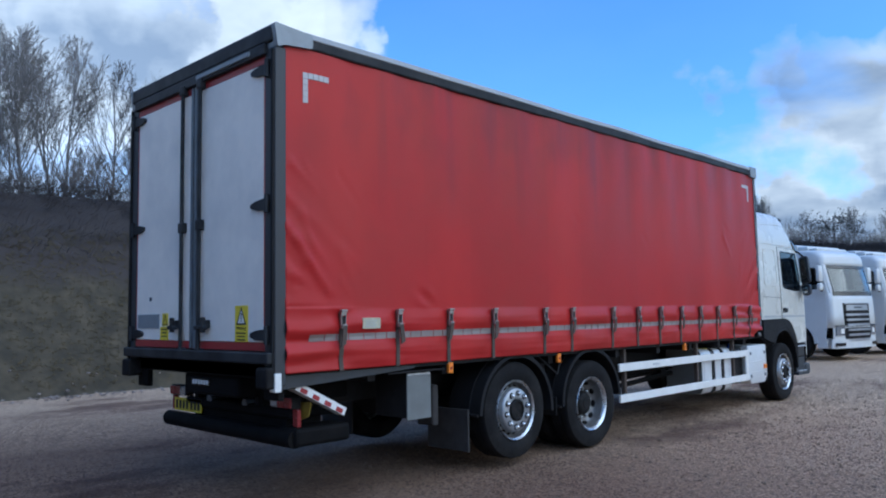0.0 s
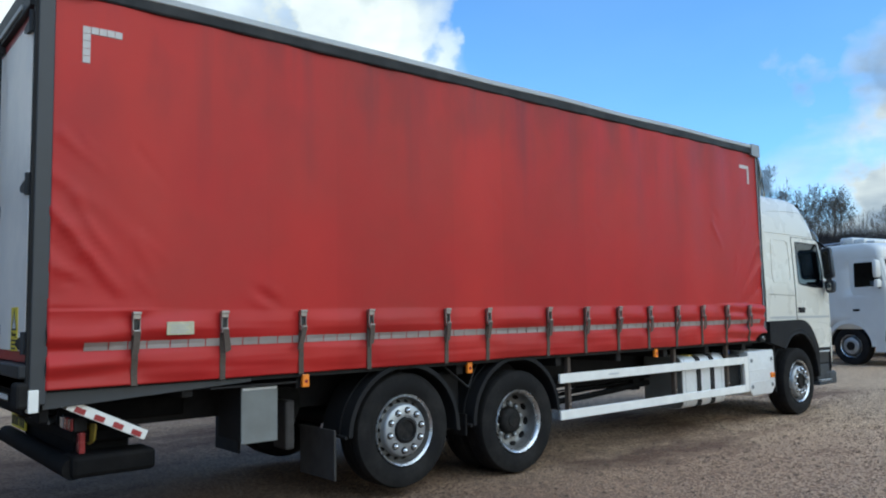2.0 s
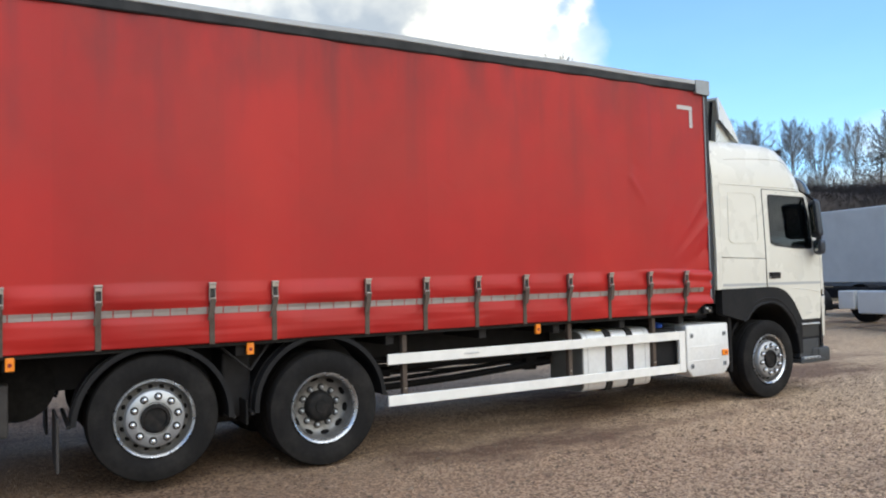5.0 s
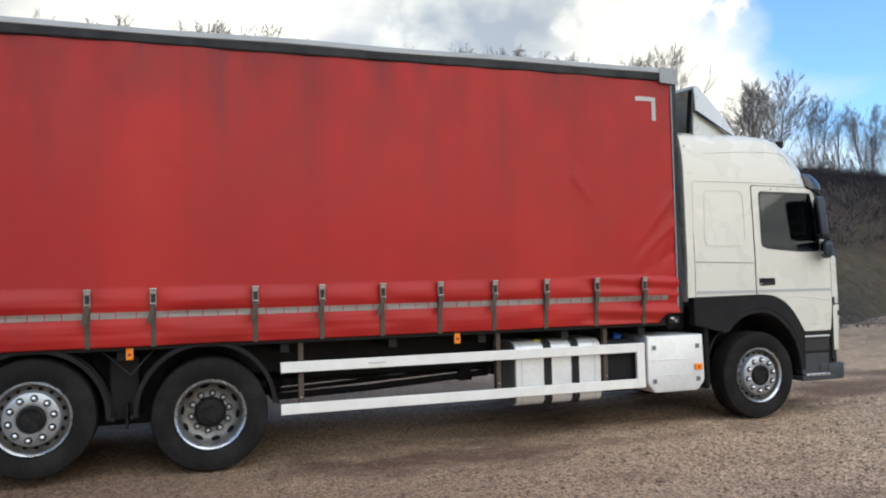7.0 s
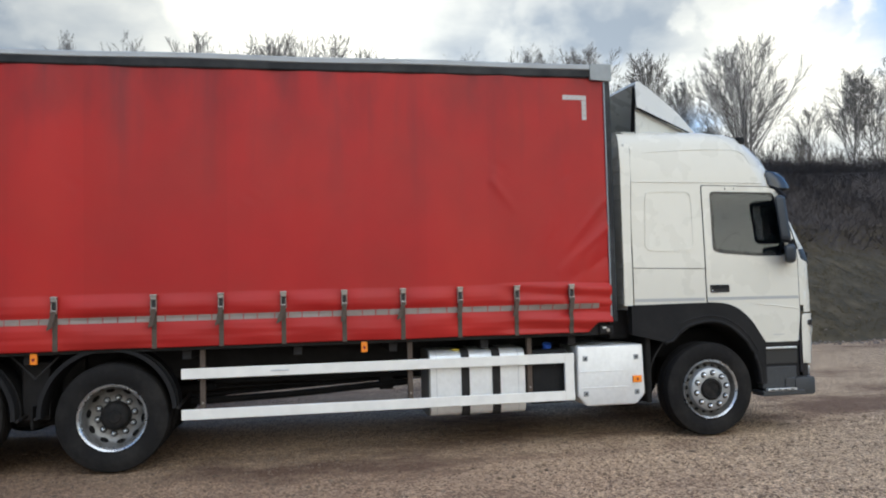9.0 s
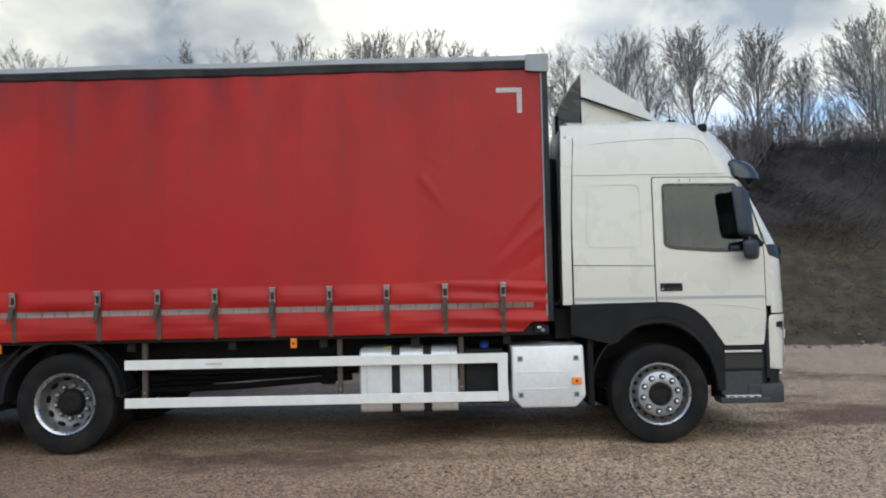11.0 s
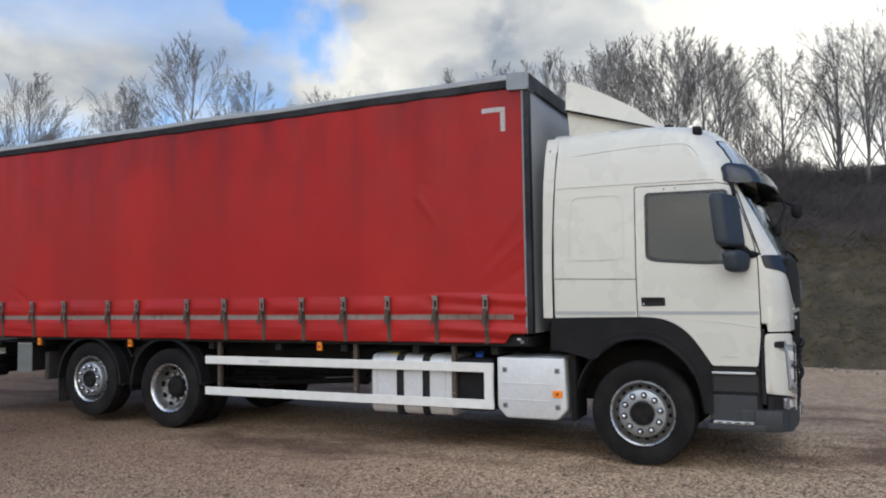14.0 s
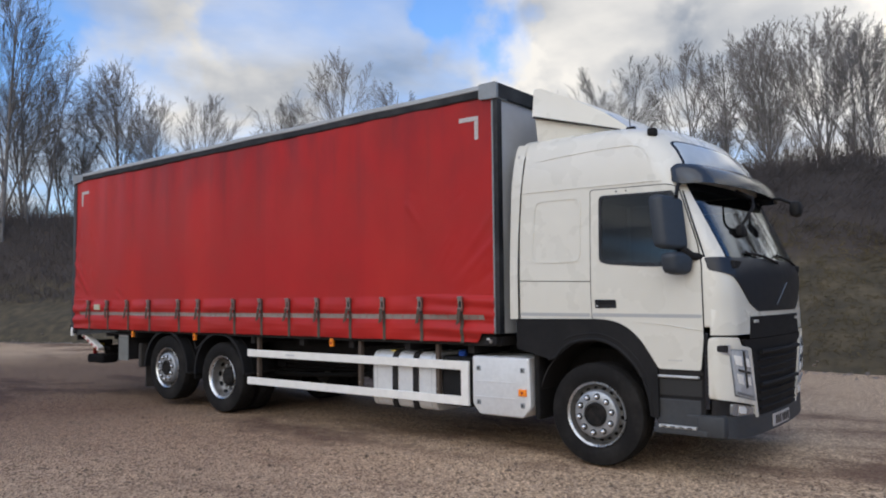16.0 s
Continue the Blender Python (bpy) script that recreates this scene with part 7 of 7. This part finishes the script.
        lamp = lp("headlamp", front_plate([(s * 1.118, 1.108), (s * 0.882, 1.085), (s * 0.70, 0.650), (s * 1.058, 0.725)], 0.021, 0.02, 0.02), M_LENS, panel, "clear headlamp with dark bezel", smooth=True)
        for z, q in ((0.83, 0.0), (0.99, 0.035)):
            lp("lamp_reflector", front_plate([(s * (1.06 + q), z + 0.075), (s * (0.975 + q), z + 0.06), (s * (0.955 + q), z - 0.025), (s * (1.035 + q), z - 0.008)], 0.026, 0.010, 0.008), M_GUARD, lamp, "bright reflector")
            lp("lamp_reflector", front_plate([(s * (0.92 + q), z + 0.045), (s * (0.835 + q), z + 0.03), (s * (0.81 + q), z - 0.045), (s * (0.895 + q), z - 0.03)], 0.026, 0.010, 0.008), M_GUARD, lamp)
        lp("lamp_bezel", front_plate([(s * 0.985, 1.09), (s * 0.955, 1.09), (s * 0.868, 0.77), (s * 0.895, 0.77)], 0.028, 0.010, 0.004), M_BLACK, lamp)
        lp("lamp_bezel", front_plate([(s * 1.05, 0.945), (s * 0.83, 0.905), (s * 0.825, 0.885), (s * 1.045, 0.925)], 0.028, 0.010, 0.003), M_BLACK, lamp)
        lp("lamp_bezel", front_plate([(s * 1.05, 0.755), (s * 0.74, 0.685), (s * 0.735, 0.67), (s * 1.048, 0.738)], 0.028, 0.010, 0.003), M_FRAME, lamp)
        lp("lamp_arm", front_plate([(s * 1.165, 1.150), (s * 1.118, 1.150), (s * 1.118, 1.06), (s * 1.165, 1.075)], 0.022, 0.02, 0.008), M_CHROME, panel)
        lp("corner_lamp", front_plate([(s * 1.180, 1.148), (s * 1.140, 1.148), (s * 1.140, 1.085), (s * 1.180, 1.092)], 0.030, 0.03, 0.012), M_GLOSS, panel, "dark corner lamp")
        lp("fog_lamp", front_plate([(s * 1.072, 0.655), (s * 0.70, 0.588), (s * 0.695, 0.515), (s * 1.072, 0.55)], 0.002, 0.04, 0.02), M_CLEAR, panel, "clear fog lamp", smooth=True)
        lp("fog_reflector", front_plate([(s * 0.99, 0.625), (s * 0.86, 0.60), (s * 0.86, 0.545), (s * 0.99, 0.56)], 0.008, 0.01, 0.02), M_GUARD, panel)
        lp("lamp_pocket", front_plate([(s * 1.16, 0.69), (s * 0.60, 0.61), (s * 0.60, 0.50), (s * 1.16, 0.50)], -0.02, 0.04, 0.01), M_DARK)
    # bumper
    lp("bumper", front_plate([(-1.19, 0.55), (-0.62, 0.52), (-0.55, 0.50), (0.55, 0.50), (0.62, 0.52), (1.19, 0.55), (1.185, 0.37), (0.9, 0.34), (-0.9, 0.34), (-1.185, 0.37)], 0.01, 0.22, 0.02), M_STEP, None, "grey plastic front bumper", smooth=True, sharp=50)
    for s in (1, -1):
        lp("bumper_end", blocks(((s * 1.06, 14.42, 0.365), (s * 1.205, 14.66, 0.555)), bevel=0.03), M_STEP, None, "grey bumper end", smooth=True)
    plate = lp("front_plate", front_plate([(-0.26, 0.475), (0.26, 0.475), (0.26, 0.365), (-0.26, 0.365)], 0.020, 0.01, 0.004), M_LTAPE, None, "white plate with plain dark bars")
    for k in range(7):
        x0 = -0.225 + 0.062 * k + (0.02 if k > 3 else 0)
        lp("plate_bar", front_plate([(x0, 0.458), (x0 + 0.036, 0.458), (x0 + 0.036, 0.382), (x0, 0.382)], 0.024, 0.006, 0.002), M_BLACK, plate)
    # sun visor: dark shade that wraps round the brow and stands off it
    bm, rows, ring = bmesh.new(), [], []
    w, yf, rc, bow = level(2.70, CAB)[:4]
    for k in range(8):
        a = math.pi / 2 * (0.41 + 0.59 * k / 8)
        ring.append((w - rc + rc * math.cos(a), yf - bow - rc + rc * math.sin(a)))
    right = [(x, plan_front(x, 2.70, CAB)) for x, y in ring]
    middle = [((w - rc) * (1 - k / 10), plan_front((w - rc) * (1 - k / 10), 2.70, CAB)) for k in range(11)]
    half = right + middle
    line_ = half + [(-x, y) for x, y in half[-2::-1]]
    for i, (x, y) in enumerate(line_):
        (xa, ya), (xb, yb) = line_[max(i - 1, 0)], line_[min(i + 1, len(line_) - 1)]
        nrm = Vector((-(yb - ya), xb - xa)).normalized()
        nrm = -nrm if nrm.y < 0 or (abs(nrm.y) < 1e-6 and nrm.x * x < 0) else nrm
        u = abs(i / (len(line_) - 1) * 2 - 1)
        e = 0.16 + 0.84 * min(1.0, (1 - u) / 0.30) ** 0.8
        prof = ((0.008, 2.755), (0.10, 2.735), (0.165, 2.680), (0.21, 2.605), (0.22, 2.555), (0.207, 2.555), (0.15, 2.650), (0.09, 2.70), (0.0, 2.70))
        rows.append([bm.verts.new((x + nrm.x * p * e, y + nrm.y * p * e, 2.65 + (z - 2.65) * (0.5 + 0.5 * min(1.0, (1 - u) / 0.12 + 0.05) ** 0.5))) for p, z in prof])
    for a, b in zip(rows, rows[1:]):
        for k in range(len(prof)):
            bm.faces.new((a[k], a[(k + 1) % len(prof)], b[(k + 1) % len(prof)], b[k]))
    bm.faces.new(rows[0]), bm.faces.new(rows[-1])
    lp("sun_visor", bm, M_VISOR, None, "dark tinted sun visor over the windscreen", smooth=True, sharp=50)
    # sign window over the visor
    lp("roof_sign", front_plate([(-0.965, 2.975), (0.965, 2.975), (1.015, 2.725), (-1.015, 2.725)], 0.012, 0.014, 0.03), M_SIGN, None, "glazed roof sign panel", smooth=True)
    lp("sign_border", front_plate([(-0.985, 2.99), (0.985, 2.99), (1.035, 2.71), (-1.035, 2.71)], 0.006, 0.012, 0.06), M_GLOSS, None, "", smooth=True)
    # roof shoulder crease and beacons
    for s in (1, -1):
        arc = [(12.84 + 0.11 * k, 2.925 + 0.011 * k - 0.0007 * k * k) for k in range(10)] + [(13.92, 2.952), (13.975, 2.92), (14.015, 2.86), (14.045, 2.78)]
        pts = [(s * (level(z, CAB)[0] + 0.001), y, z) for y, z in arc]
        lp("roof_crease", tube(bmesh.new(), pts, [0.002] + [0.0045] * (len(pts) - 5) + [0.003, 0.003, 0.002, 0.002], 8), M_WHITE, smooth=True)
        lp("roof_lamp", blocks(((s * 1.01 - 0.04, 13.975, 3.045), (s * 1.01 + 0.04, 14.06, 3.125)), bevel=0.02), M_PLASTIC, None, "small black roof lamp", smooth=True)
    lp("aerial", tube(bmesh.new(), [(0.87, 13.74, 3.15), (0.87, 13.72, 3.39)], [0.006, 0.003], 6), M_PLASTIC, None, "thin black roof aerial")
    lp("aerial_base", blocks(((0.845, 13.70, 3.15), (0.895, 13.79, 3.20)), bevel=0.01), M_PLASTIC)
    # roof deflector: sloping blade with a lower skirt on each side
    bm, rows = bmesh.new(), []
    m = 14
    for k in range(m + 1):
        u = -1 + 2 * k / m
        hw = 1.07
        rows.append([bm.verts.new(p) for p in ((u * 0.66, 13.74 - 0.10 * u * u, 3.205 + 0.03 * (1 - u * u)), (u * 0.79, 13.42, 3.41 + 0.04 * (1 - u * u)), (u * 0.94, 13.10, 3.575 + 0.04 * (1 - u * u)), (u * hw, 12.83, 3.695 + 0.04 * (1 - u * u)), (u * hw, 12.82, 3.665 + 0.04 * (1 - u * u)), (u * 0.92, 13.10, 3.54), (u * 0.77, 13.42, 3.375), (u * 0.64, 13.70 - 0.10 * u * u, 3.17))])
    for a, b in zip(rows, rows[1:]):
        for k in range(8):
            bm.faces.new((a[k], a[(k + 1) % 8], b[(k + 1) % 8], b[k]))
    bm.faces.new(rows[0]), bm.faces.new(rows[-1])
    lp("roof_deflector", bm, M_WHITE, None, "white roof air deflector", smooth=True, sharp=40)
    for s in (1, -1):
        x = lambda u, v: (s * (1.10 - 0.50 * max(0.0, u - 12.80) + 0.10 * (3.70 - v)), u, v)
        lp("deflector_side", sheet(rounded([(12.80, 3.69), (12.87, 3.69), (13.12, 3.575), (13.42, 3.415), (13.66, 3.225), (13.60, 3.19), (12.795, 3.40)], [0.03, 0.02, 0.02, 0.02, 0.02, 0.01, 0.01]), (), x, s * 0.02, (1, 0, 0)), M_WHITE, None, "white deflector side panel", smooth=True)
        lp("deflector_skirt", sheet(rounded([(12.80, 3.395), (13.58, 3.210), (13.56, 3.185), (12.81, 3.145)], 0.015), (), lambda u, v: (s * (1.085 - 0.47 * max(0.0, u - 12.80) - 0.10 * (3.4 - v)), u, v), s * 0.02, (1, 0, 0)), M_WHITE, None, "white deflector skirt", smooth=True)
        lp("deflector_seam", tube(bmesh.new(), [(s * (1.095 - 0.49 * max(0.0, u - 12.80) + 0.10 * (3.55 - v) + 0.012), u, v) for u, v in ((12.80, 3.397), (13.20, 3.303), (13.58, 3.213))], 0.011, 8), M_PLASTIC)
        lp("deflector_frame", tube(bmesh.new(), [(s * 0.92, 12.83, 3.14), (s * 0.98, 12.84, 3.655)], 0.022, 8), M_PLASTIC)
    # behind the cab: dark intake stack, air lines
    lp("intake_duct", blocks(((0.20, 12.48, 1.35), (0.52, 12.62, 2.9)), bevel=0.04), M_PLASTIC, None, "dark air intake stack", smooth=True)
    for s in (1, -1):
        back = lp("cab_rear_panel", blocks(((s * 0.58, 12.612, 1.36), (s * 1.13, 12.64, 3.02)), bevel=0.01), M_CABBACK, None, "dull grey rear wall of the cab")
        for k in range(11):
            lp("rear_rib", blocks(((s * 0.60, 12.602, 1.44 + 0.145 * k), (s * 1.11, 12.616, 1.50 + 0.145 * k)), bevel=0.006), M_CABBACK, back)
    lp("cab_mount", blocks(((-0.9, 12.5, 1.0), (0.9, 12.72, 1.3)), bevel=0.02), M_DARK)
    # inside: seats, dash, wheel, back wall, curtains
    for s in (1, -1):
        seat = lp("cab_seat", blocks(((s * 0.35, 13.30, 1.45), (s * 0.85, 13.85, 1.66)), bevel=0.06), M_SEAT, None, "dark cab seat", smooth=True)
        lp("seat_back", blocks(((s * 0.37, 13.22, 1.60), (s * 0.83, 13.38, 2.22)), bevel=0.06), M_SEAT, seat, smooth=True)
        lp("head_rest", blocks(((s * 0.46, 13.24, 2.20), (s * 0.74, 13.36, 2.42)), bevel=0.05), M_SEAT, seat, smooth=True)
    lp("dashboard", blocks(((-1.10, 14.20, 1.35), (1.10, 14.62, 1.86)), bevel=0.08), M_SEAT, None, "dark dashboard", smooth=True)
    bm = bmesh.new()
    ringpts = [Vector((0.6 + 0.22 * math.cos(a), 14.08 + 0.10 * math.sin(a), 1.93 + 0.19 * math.sin(a))) for a in (2 * math.pi * k / 24 for k in range(25))]
    tube(bm, ringpts, 0.017, 8, False)
    lp("steering_wheel", bm, M_SEAT, None, "black steering wheel", smooth=True)
    lp("cab_back", blocks(((-1.05, 12.74, 1.3), (1.05, 12.78, 2.9)), bevel=0.01), M_TRIM)
    lp("headliner", blocks(((-1.05, 12.8, 2.66), (1.05, 14.3, 2.70)), bevel=0.01), M_TRIM)


build_cab()


# ---- parked lorries ----
PARKED = [(0, 1.22, 1.97, 0.13, 0.09), (0.95, 1.235, 1.99, 0.13, 0.09), (1.75, 1.235, 1.96, 0.13, 0.09), (1.95, 1.225, 1.93, 0.13, 0.09), (2.78, 1.20, 1.74, 0.15, 0.09), (2.95, 1.20, 1.73, 0.16, 0.09), (3.05, 1.19, 1.71, 0.18, 0.10), (3.12, 1.17, 1.66, 0.22, 0.10),
          (3.18, 1.14, 1.57, 0.26, 0.10), (3.22, 1.09, 1.40, 0.30, 0.10)]



def parked_lorry(label, body=False):
    """A white tractor or box lorry, its cab's rear wall at y = 0 and its nose towards +y."""
    t = tagged(new("parked_lorry"), label, "lorry", "lorries parked in a row")
    zs = [0.95, 1.3, 1.75, 1.95, 2.2, 2.5, 2.74, 2.85, 2.95, 3.0, 3.05, 3.09, 3.12, 3.15, 3.18, 3.20, 3.22]
    shell = part("cab_shell", cab_skin(PARKED, 0, zs, [0, 0.5, 0.92, 1.15, 1.36], (0.9, 1.52, 1.95, 2.74), (1.95, 2.74)), M_FARWHITE, t, "white cab", smooth=True, sharp=30)
    thick = shell.modifiers.new("thickness", "SOLIDIFY")
    thick.thickness, thick.offset = 0.03, -1
    pf = lambda x, z, p=0.0: (x, plan_front(x, z, PARKED) + p, z)

    def plate(x0, x1, z0, z1, proud, mat, name, parent=t, lab=""):
        bm, cols = bmesh.new(), []
        for k in range(13):
            x = x0 + (x1 - x0) * k / 12
            cols.append([bm.verts.new(pf(x, z, q)) for z, q in ((z0, proud - 0.03), (z0, proud), (z1, proud), (z1, proud - 0.03))])
        for a, b in zip(cols, cols[1:]):
            for k in range(4):
                bm.faces.new((a[k], a[(k + 1) % 4], b[(k + 1) % 4], b[k]))
        bm.faces.new(cols[0]), bm.faces.new(cols[-1])
        return part(name, bm, mat, parent, lab, smooth=True, sharp=40)

    bm, cols = bmesh.new(), []
    for k in range(25):
        x = -1.04 + 2.08 * k / 24
        cols.append([bm.verts.new(pf(x, 1.95 + 0.79 * j / 4, 0.004)) for j in range(5)])
    for a, b in zip(cols, cols[1:]):
        for k in range(4):
            bm.faces.new((a[k], a[k + 1], b[k + 1], b[k]))
    screen = part("windscreen", bm, M_SCREEN, t, "windscreen glass", smooth=True)
    screen.visible_shadow = False
    plate(-1.10, 1.10, 1.87, 1.99, 0.012, M_GLOSS, "screen_surround", screen)
    plate(-1.06, 1.06, 2.66, 2.76, 0.012, M_GLOSS, "screen_header", screen)
    for s in (1, -1):
        plate(s * 1.02, s * 1.075, 1.93, 2.74, 0.010, M_GLOSS, "screen_edge", screen)
        plate(s * 1.07, s * 1.16, 1.90, 2.80, 0.006, M_FARWHITE, "screen_pillar", screen)
    grille = plate(-0.70, 0.70, 0.50, 1.66, 0.015, M_PLASTIC, "grille", t, "dark grille with silver bars")
    for k in range(6):
        w = 0.56 + 0.018 * k
        plate(-w, w, 0.56 + 0.145 * k, 0.62 + 0.145 * k, 0.04, M_CHROME, "grille_bar", grille)
    plate(-0.60, 0.60, 1.44, 1.60, 0.03, M_CHROME, "maker_panel", grille)
    plate(-0.22, 0.22, 1.50, 1.55, 0.036, M_FRAME, "maker_bar", grille)
    plate(-0.70, 0.70, 1.63, 1.665, 0.03, M_CHROME, "grille_bar", grille)
    plate(-1.22, 1.22, 0.36, 0.62, 0.03, M_FARWHITE, "bumper", t, "white bumper")
    plate(-1.18, 1.18, 0.62, 0.96, 0.0, M_FARWHITE, "lower_front", t)
    for s in (1, -1):
        lamp = plate(s * 0.76, s * 1.13, 0.72, 0.98, 0.02, M_CLEAR, "headlamp", t, "clear headlamp")
        plate(s * 0.74, s * 1.15, 0.985, 1.01, 0.022, M_GLOSS, "lamp_brow", lamp)
        plate(s * 0.80, s * 0.94, 0.78, 0.92, 0.03, M_GUARD, "lamp_reflector", lamp)
        plate(s * 0.70, s * 0.725, 0.66, 1.66, 0.012, M_GLOSS, "panel_gap", t)
        plate(s * 0.75, s * 1.15, 0.42, 0.52, 0.035, M_GLOSS, "fog_lamp", t)
        hole = rounded([(0.93, 2.70), (1.46, 2.70), (1.64, 2.07), (0.93, 2.05)], 0.05)
        rim = [((u - 1.28) * 0.93 + 1.28, (v - 2.35) * 0.94 + 2.35) for u, v in hole]
        fx = lambda v: s * (level(v, PARKED)[0] + 0.006)
        door = part("cab_door", sheet(rounded([(0.80, 2.82), (1.50, 2.82), (1.72, 1.95), (1.72, 0.98), (1.66, 0.62), (1.42, 0.62), (1.2, 0.95), (0.80, 1.10)], 0.04), (hole,), lambda u, v: (fx(v), u, v), s * 0.012, (1, 0, 0)), M_FARWHITE, t, "white cab door")
        part("window_seal", sheet(hole, (rim,), lambda u, v: (fx(v) + s * 0.003, u, v), s * 0.014, (1, 0, 0)), M_GLOSS, door)
        pane = part("window_pane", sheet(hole, (), lambda u, v: (fx(v) - s * 0.004, u, v), s * 0.004, (1, 0, 0)), M_GLASS, door)
        pane.visible_shadow = False
        part("door_handle", blocks(((fx(1.45), 0.86, 1.42), (fx(1.45) + s * 0.01, 1.05, 1.48)), bevel=0.004), M_PLASTIC, door)
        arch = ring_prism(bmesh.new(), (0.72, 0.50), 0.60, 0.70, s * 0.9, s * 1.245, 0, 180, 20)
        part("wheel_arch", arch, M_FARWHITE, t, "white wheel arch", smooth=True)
        part("arch_liner", ring_prism(bmesh.new(), (0.72, 0.50), 0.56, 0.585, s * 0.6, s * 1.2, 0, 180, 20), M_DARK, t, smooth=True)
        part("step_panel", blocks(((s * 0.9, 1.40, 0.36), (s * 1.23, 1.70, 0.64)), bevel=0.02), M_FARWHITE, t)
        part("sleeper_lower", blocks(((s * 0.9, -0.02, 0.60), (s * 1.225, 0.16, 0.97)), bevel=0.02), M_FARWHITE, t)
        mirror = part("door_mirror", blocks(((s * 1.28, 1.60, 2.28), (s * 1.50, 1.72, 2.74)), bevel=0.05), M_FARWHITE, t, "white mirror housing", smooth=True)
        part("wide_mirror", blocks(((s * 1.28, 1.60, 2.02), (s * 1.48, 1.72, 2.24)), bevel=0.05), M_FARWHITE, mirror, smooth=True)
        part("mirror_arm", tube(bmesh.new(), [(s * 1.18, 1.6, 2.05), (s * 1.3, 1.66, 2.02), (s * 1.36, 1.66, 2.1)], 0.03, 8), M_PLASTIC, mirror)
        part("side_deflector", sheet(rounded([(-0.30, 2.86), (-0.012, 2.88), (-0.012, 1.4), (-0.30, 1.42)], 0.05), (), lambda u, v: (s * 1.20, u, v), s * 0.02, (1, 0, 0)), M_PLASTIC, t, "dark side deflector")
        make_wheel(t, s * 1.22, 0.72, 0.50, False, 0.50, 0.31, s, detail=False)
        make_wheel(t, s * 1.22, -3.1 if not body else -4.3, 0.50, True, 0.50, 0.31, s, detail=False)
        part("chassis_rail", blocks(((s * 0.38, -4.0 if not body else -6.4, 0.75), (s * 0.46, 0.6, 1.02)), bevel=0.01), M_DARK, t)
        part("tank_cover", blocks(((s * 0.7, -1.35, 0.40), (s * 1.20, -0.30, 0.98)), bevel=0.04), M_FARWHITE, t, "white tank cover")
        part("locker", blocks(((s * 0.75, -1.95, 0.50), (s * 1.20, -1.45, 0.98)), bevel=0.03), M_FARWHITE, t, "white locker")
        part("wing", ring_prism(bmesh.new(), (-3.1 if not body else -4.3, 0.52), 0.56, 0.59, s * 0.8, s * 1.22, -8, 188, 20), M_PLASTIC, t, "dark mudguard", smooth=True)
    part("axle", tube(bmesh.new(), [(-0.95, 0.72, 0.5), (0.95, 0.72, 0.5)], 0.08, 10), M_DARK, t)
    part("axle", tube(bmesh.new(), [(-0.95, -3.1 if not body else -4.3, 0.5), (0.95, -3.1 if not body else -4.3, 0.5)], 0.08, 10), M_DARK, t)
    part("underside", blocks(((-0.9, 0.1, 0.5), (0.9, 1.9, 0.95)), bevel=0.03), M_DARK, t)
    part("cab_interior", blocks(((-0.8, 0.5, 1.1), (-0.3, 0.7, 2.3)), ((0.3, 0.5, 1.1), (0.8, 0.7, 2.3)), ((-1.05, 1.3, 1.2), (1.05, 1.66, 1.92)), bevel=0.05), M_SEAT, t)
    part("cab_back", blocks(((-1.1, 0.06, 1.0), (1.1, 0.10, 3.1)), bevel=0.01), M_SEAT, t)
    if body:
        part("box_body", blocks(((-1.27, -6.6, 1.10), (1.27, -0.35, 3.45)), bevel=0.03), M_FARWHITE, t, "plain white box body")
        part("body_sill", blocks(((-1.27, -6.6, 0.98), (1.27, -0.35, 1.095)), bevel=0.01), M_FRAME, t)
    # roof spoiler and lamp bar
    bm = bmesh.new()
    for a, b in (((-0.95, 0.40, 3.20), (0.95, 0.80, 3.42)), ((-0.92, 0.72, 3.20), (0.92, 1.10, 3.37)), ((-0.86, 1.02, 3.20), (0.86, 1.34, 3.30))):
        box(bm, a, b, 0.06)
    part("roof_deflector", bm, M_FARWHITE, t, "white roof deflector", smooth=True)
    part("roof_bar", tube(bmesh.new(), [(-1.0, -0.08, 3.27), (-1.0, 0.55, 3.29), (1.0, 0.55, 3.29), (1.0, -0.08, 3.27)], 0.02, 8), M_CHROME, t)
    return t


HEADING = -101.0                       # the row faces away from the bank
first = parked_lorry("white tractor unit parked in a row on the gravel")
first.matrix_basis = pose(-8.95, 25.1, 0, 0, 0, HEADING)
second = parked_lorry("white box lorry parked beside the tractor unit", True)
second.matrix_basis = pose(-8.5, 29.1, 0, 0, 0, HEADING)

# ---- the yard ----
build_ground()
build_bank()
build_rubble(random.Random(5))
build_pebbles(random.Random(6))
build_grass(random.Random(7))
build_brush(random.Random(8))
build_hedge(random.Random(9))
build_trees(random.Random(11))
build_evergreens(random.Random(12))
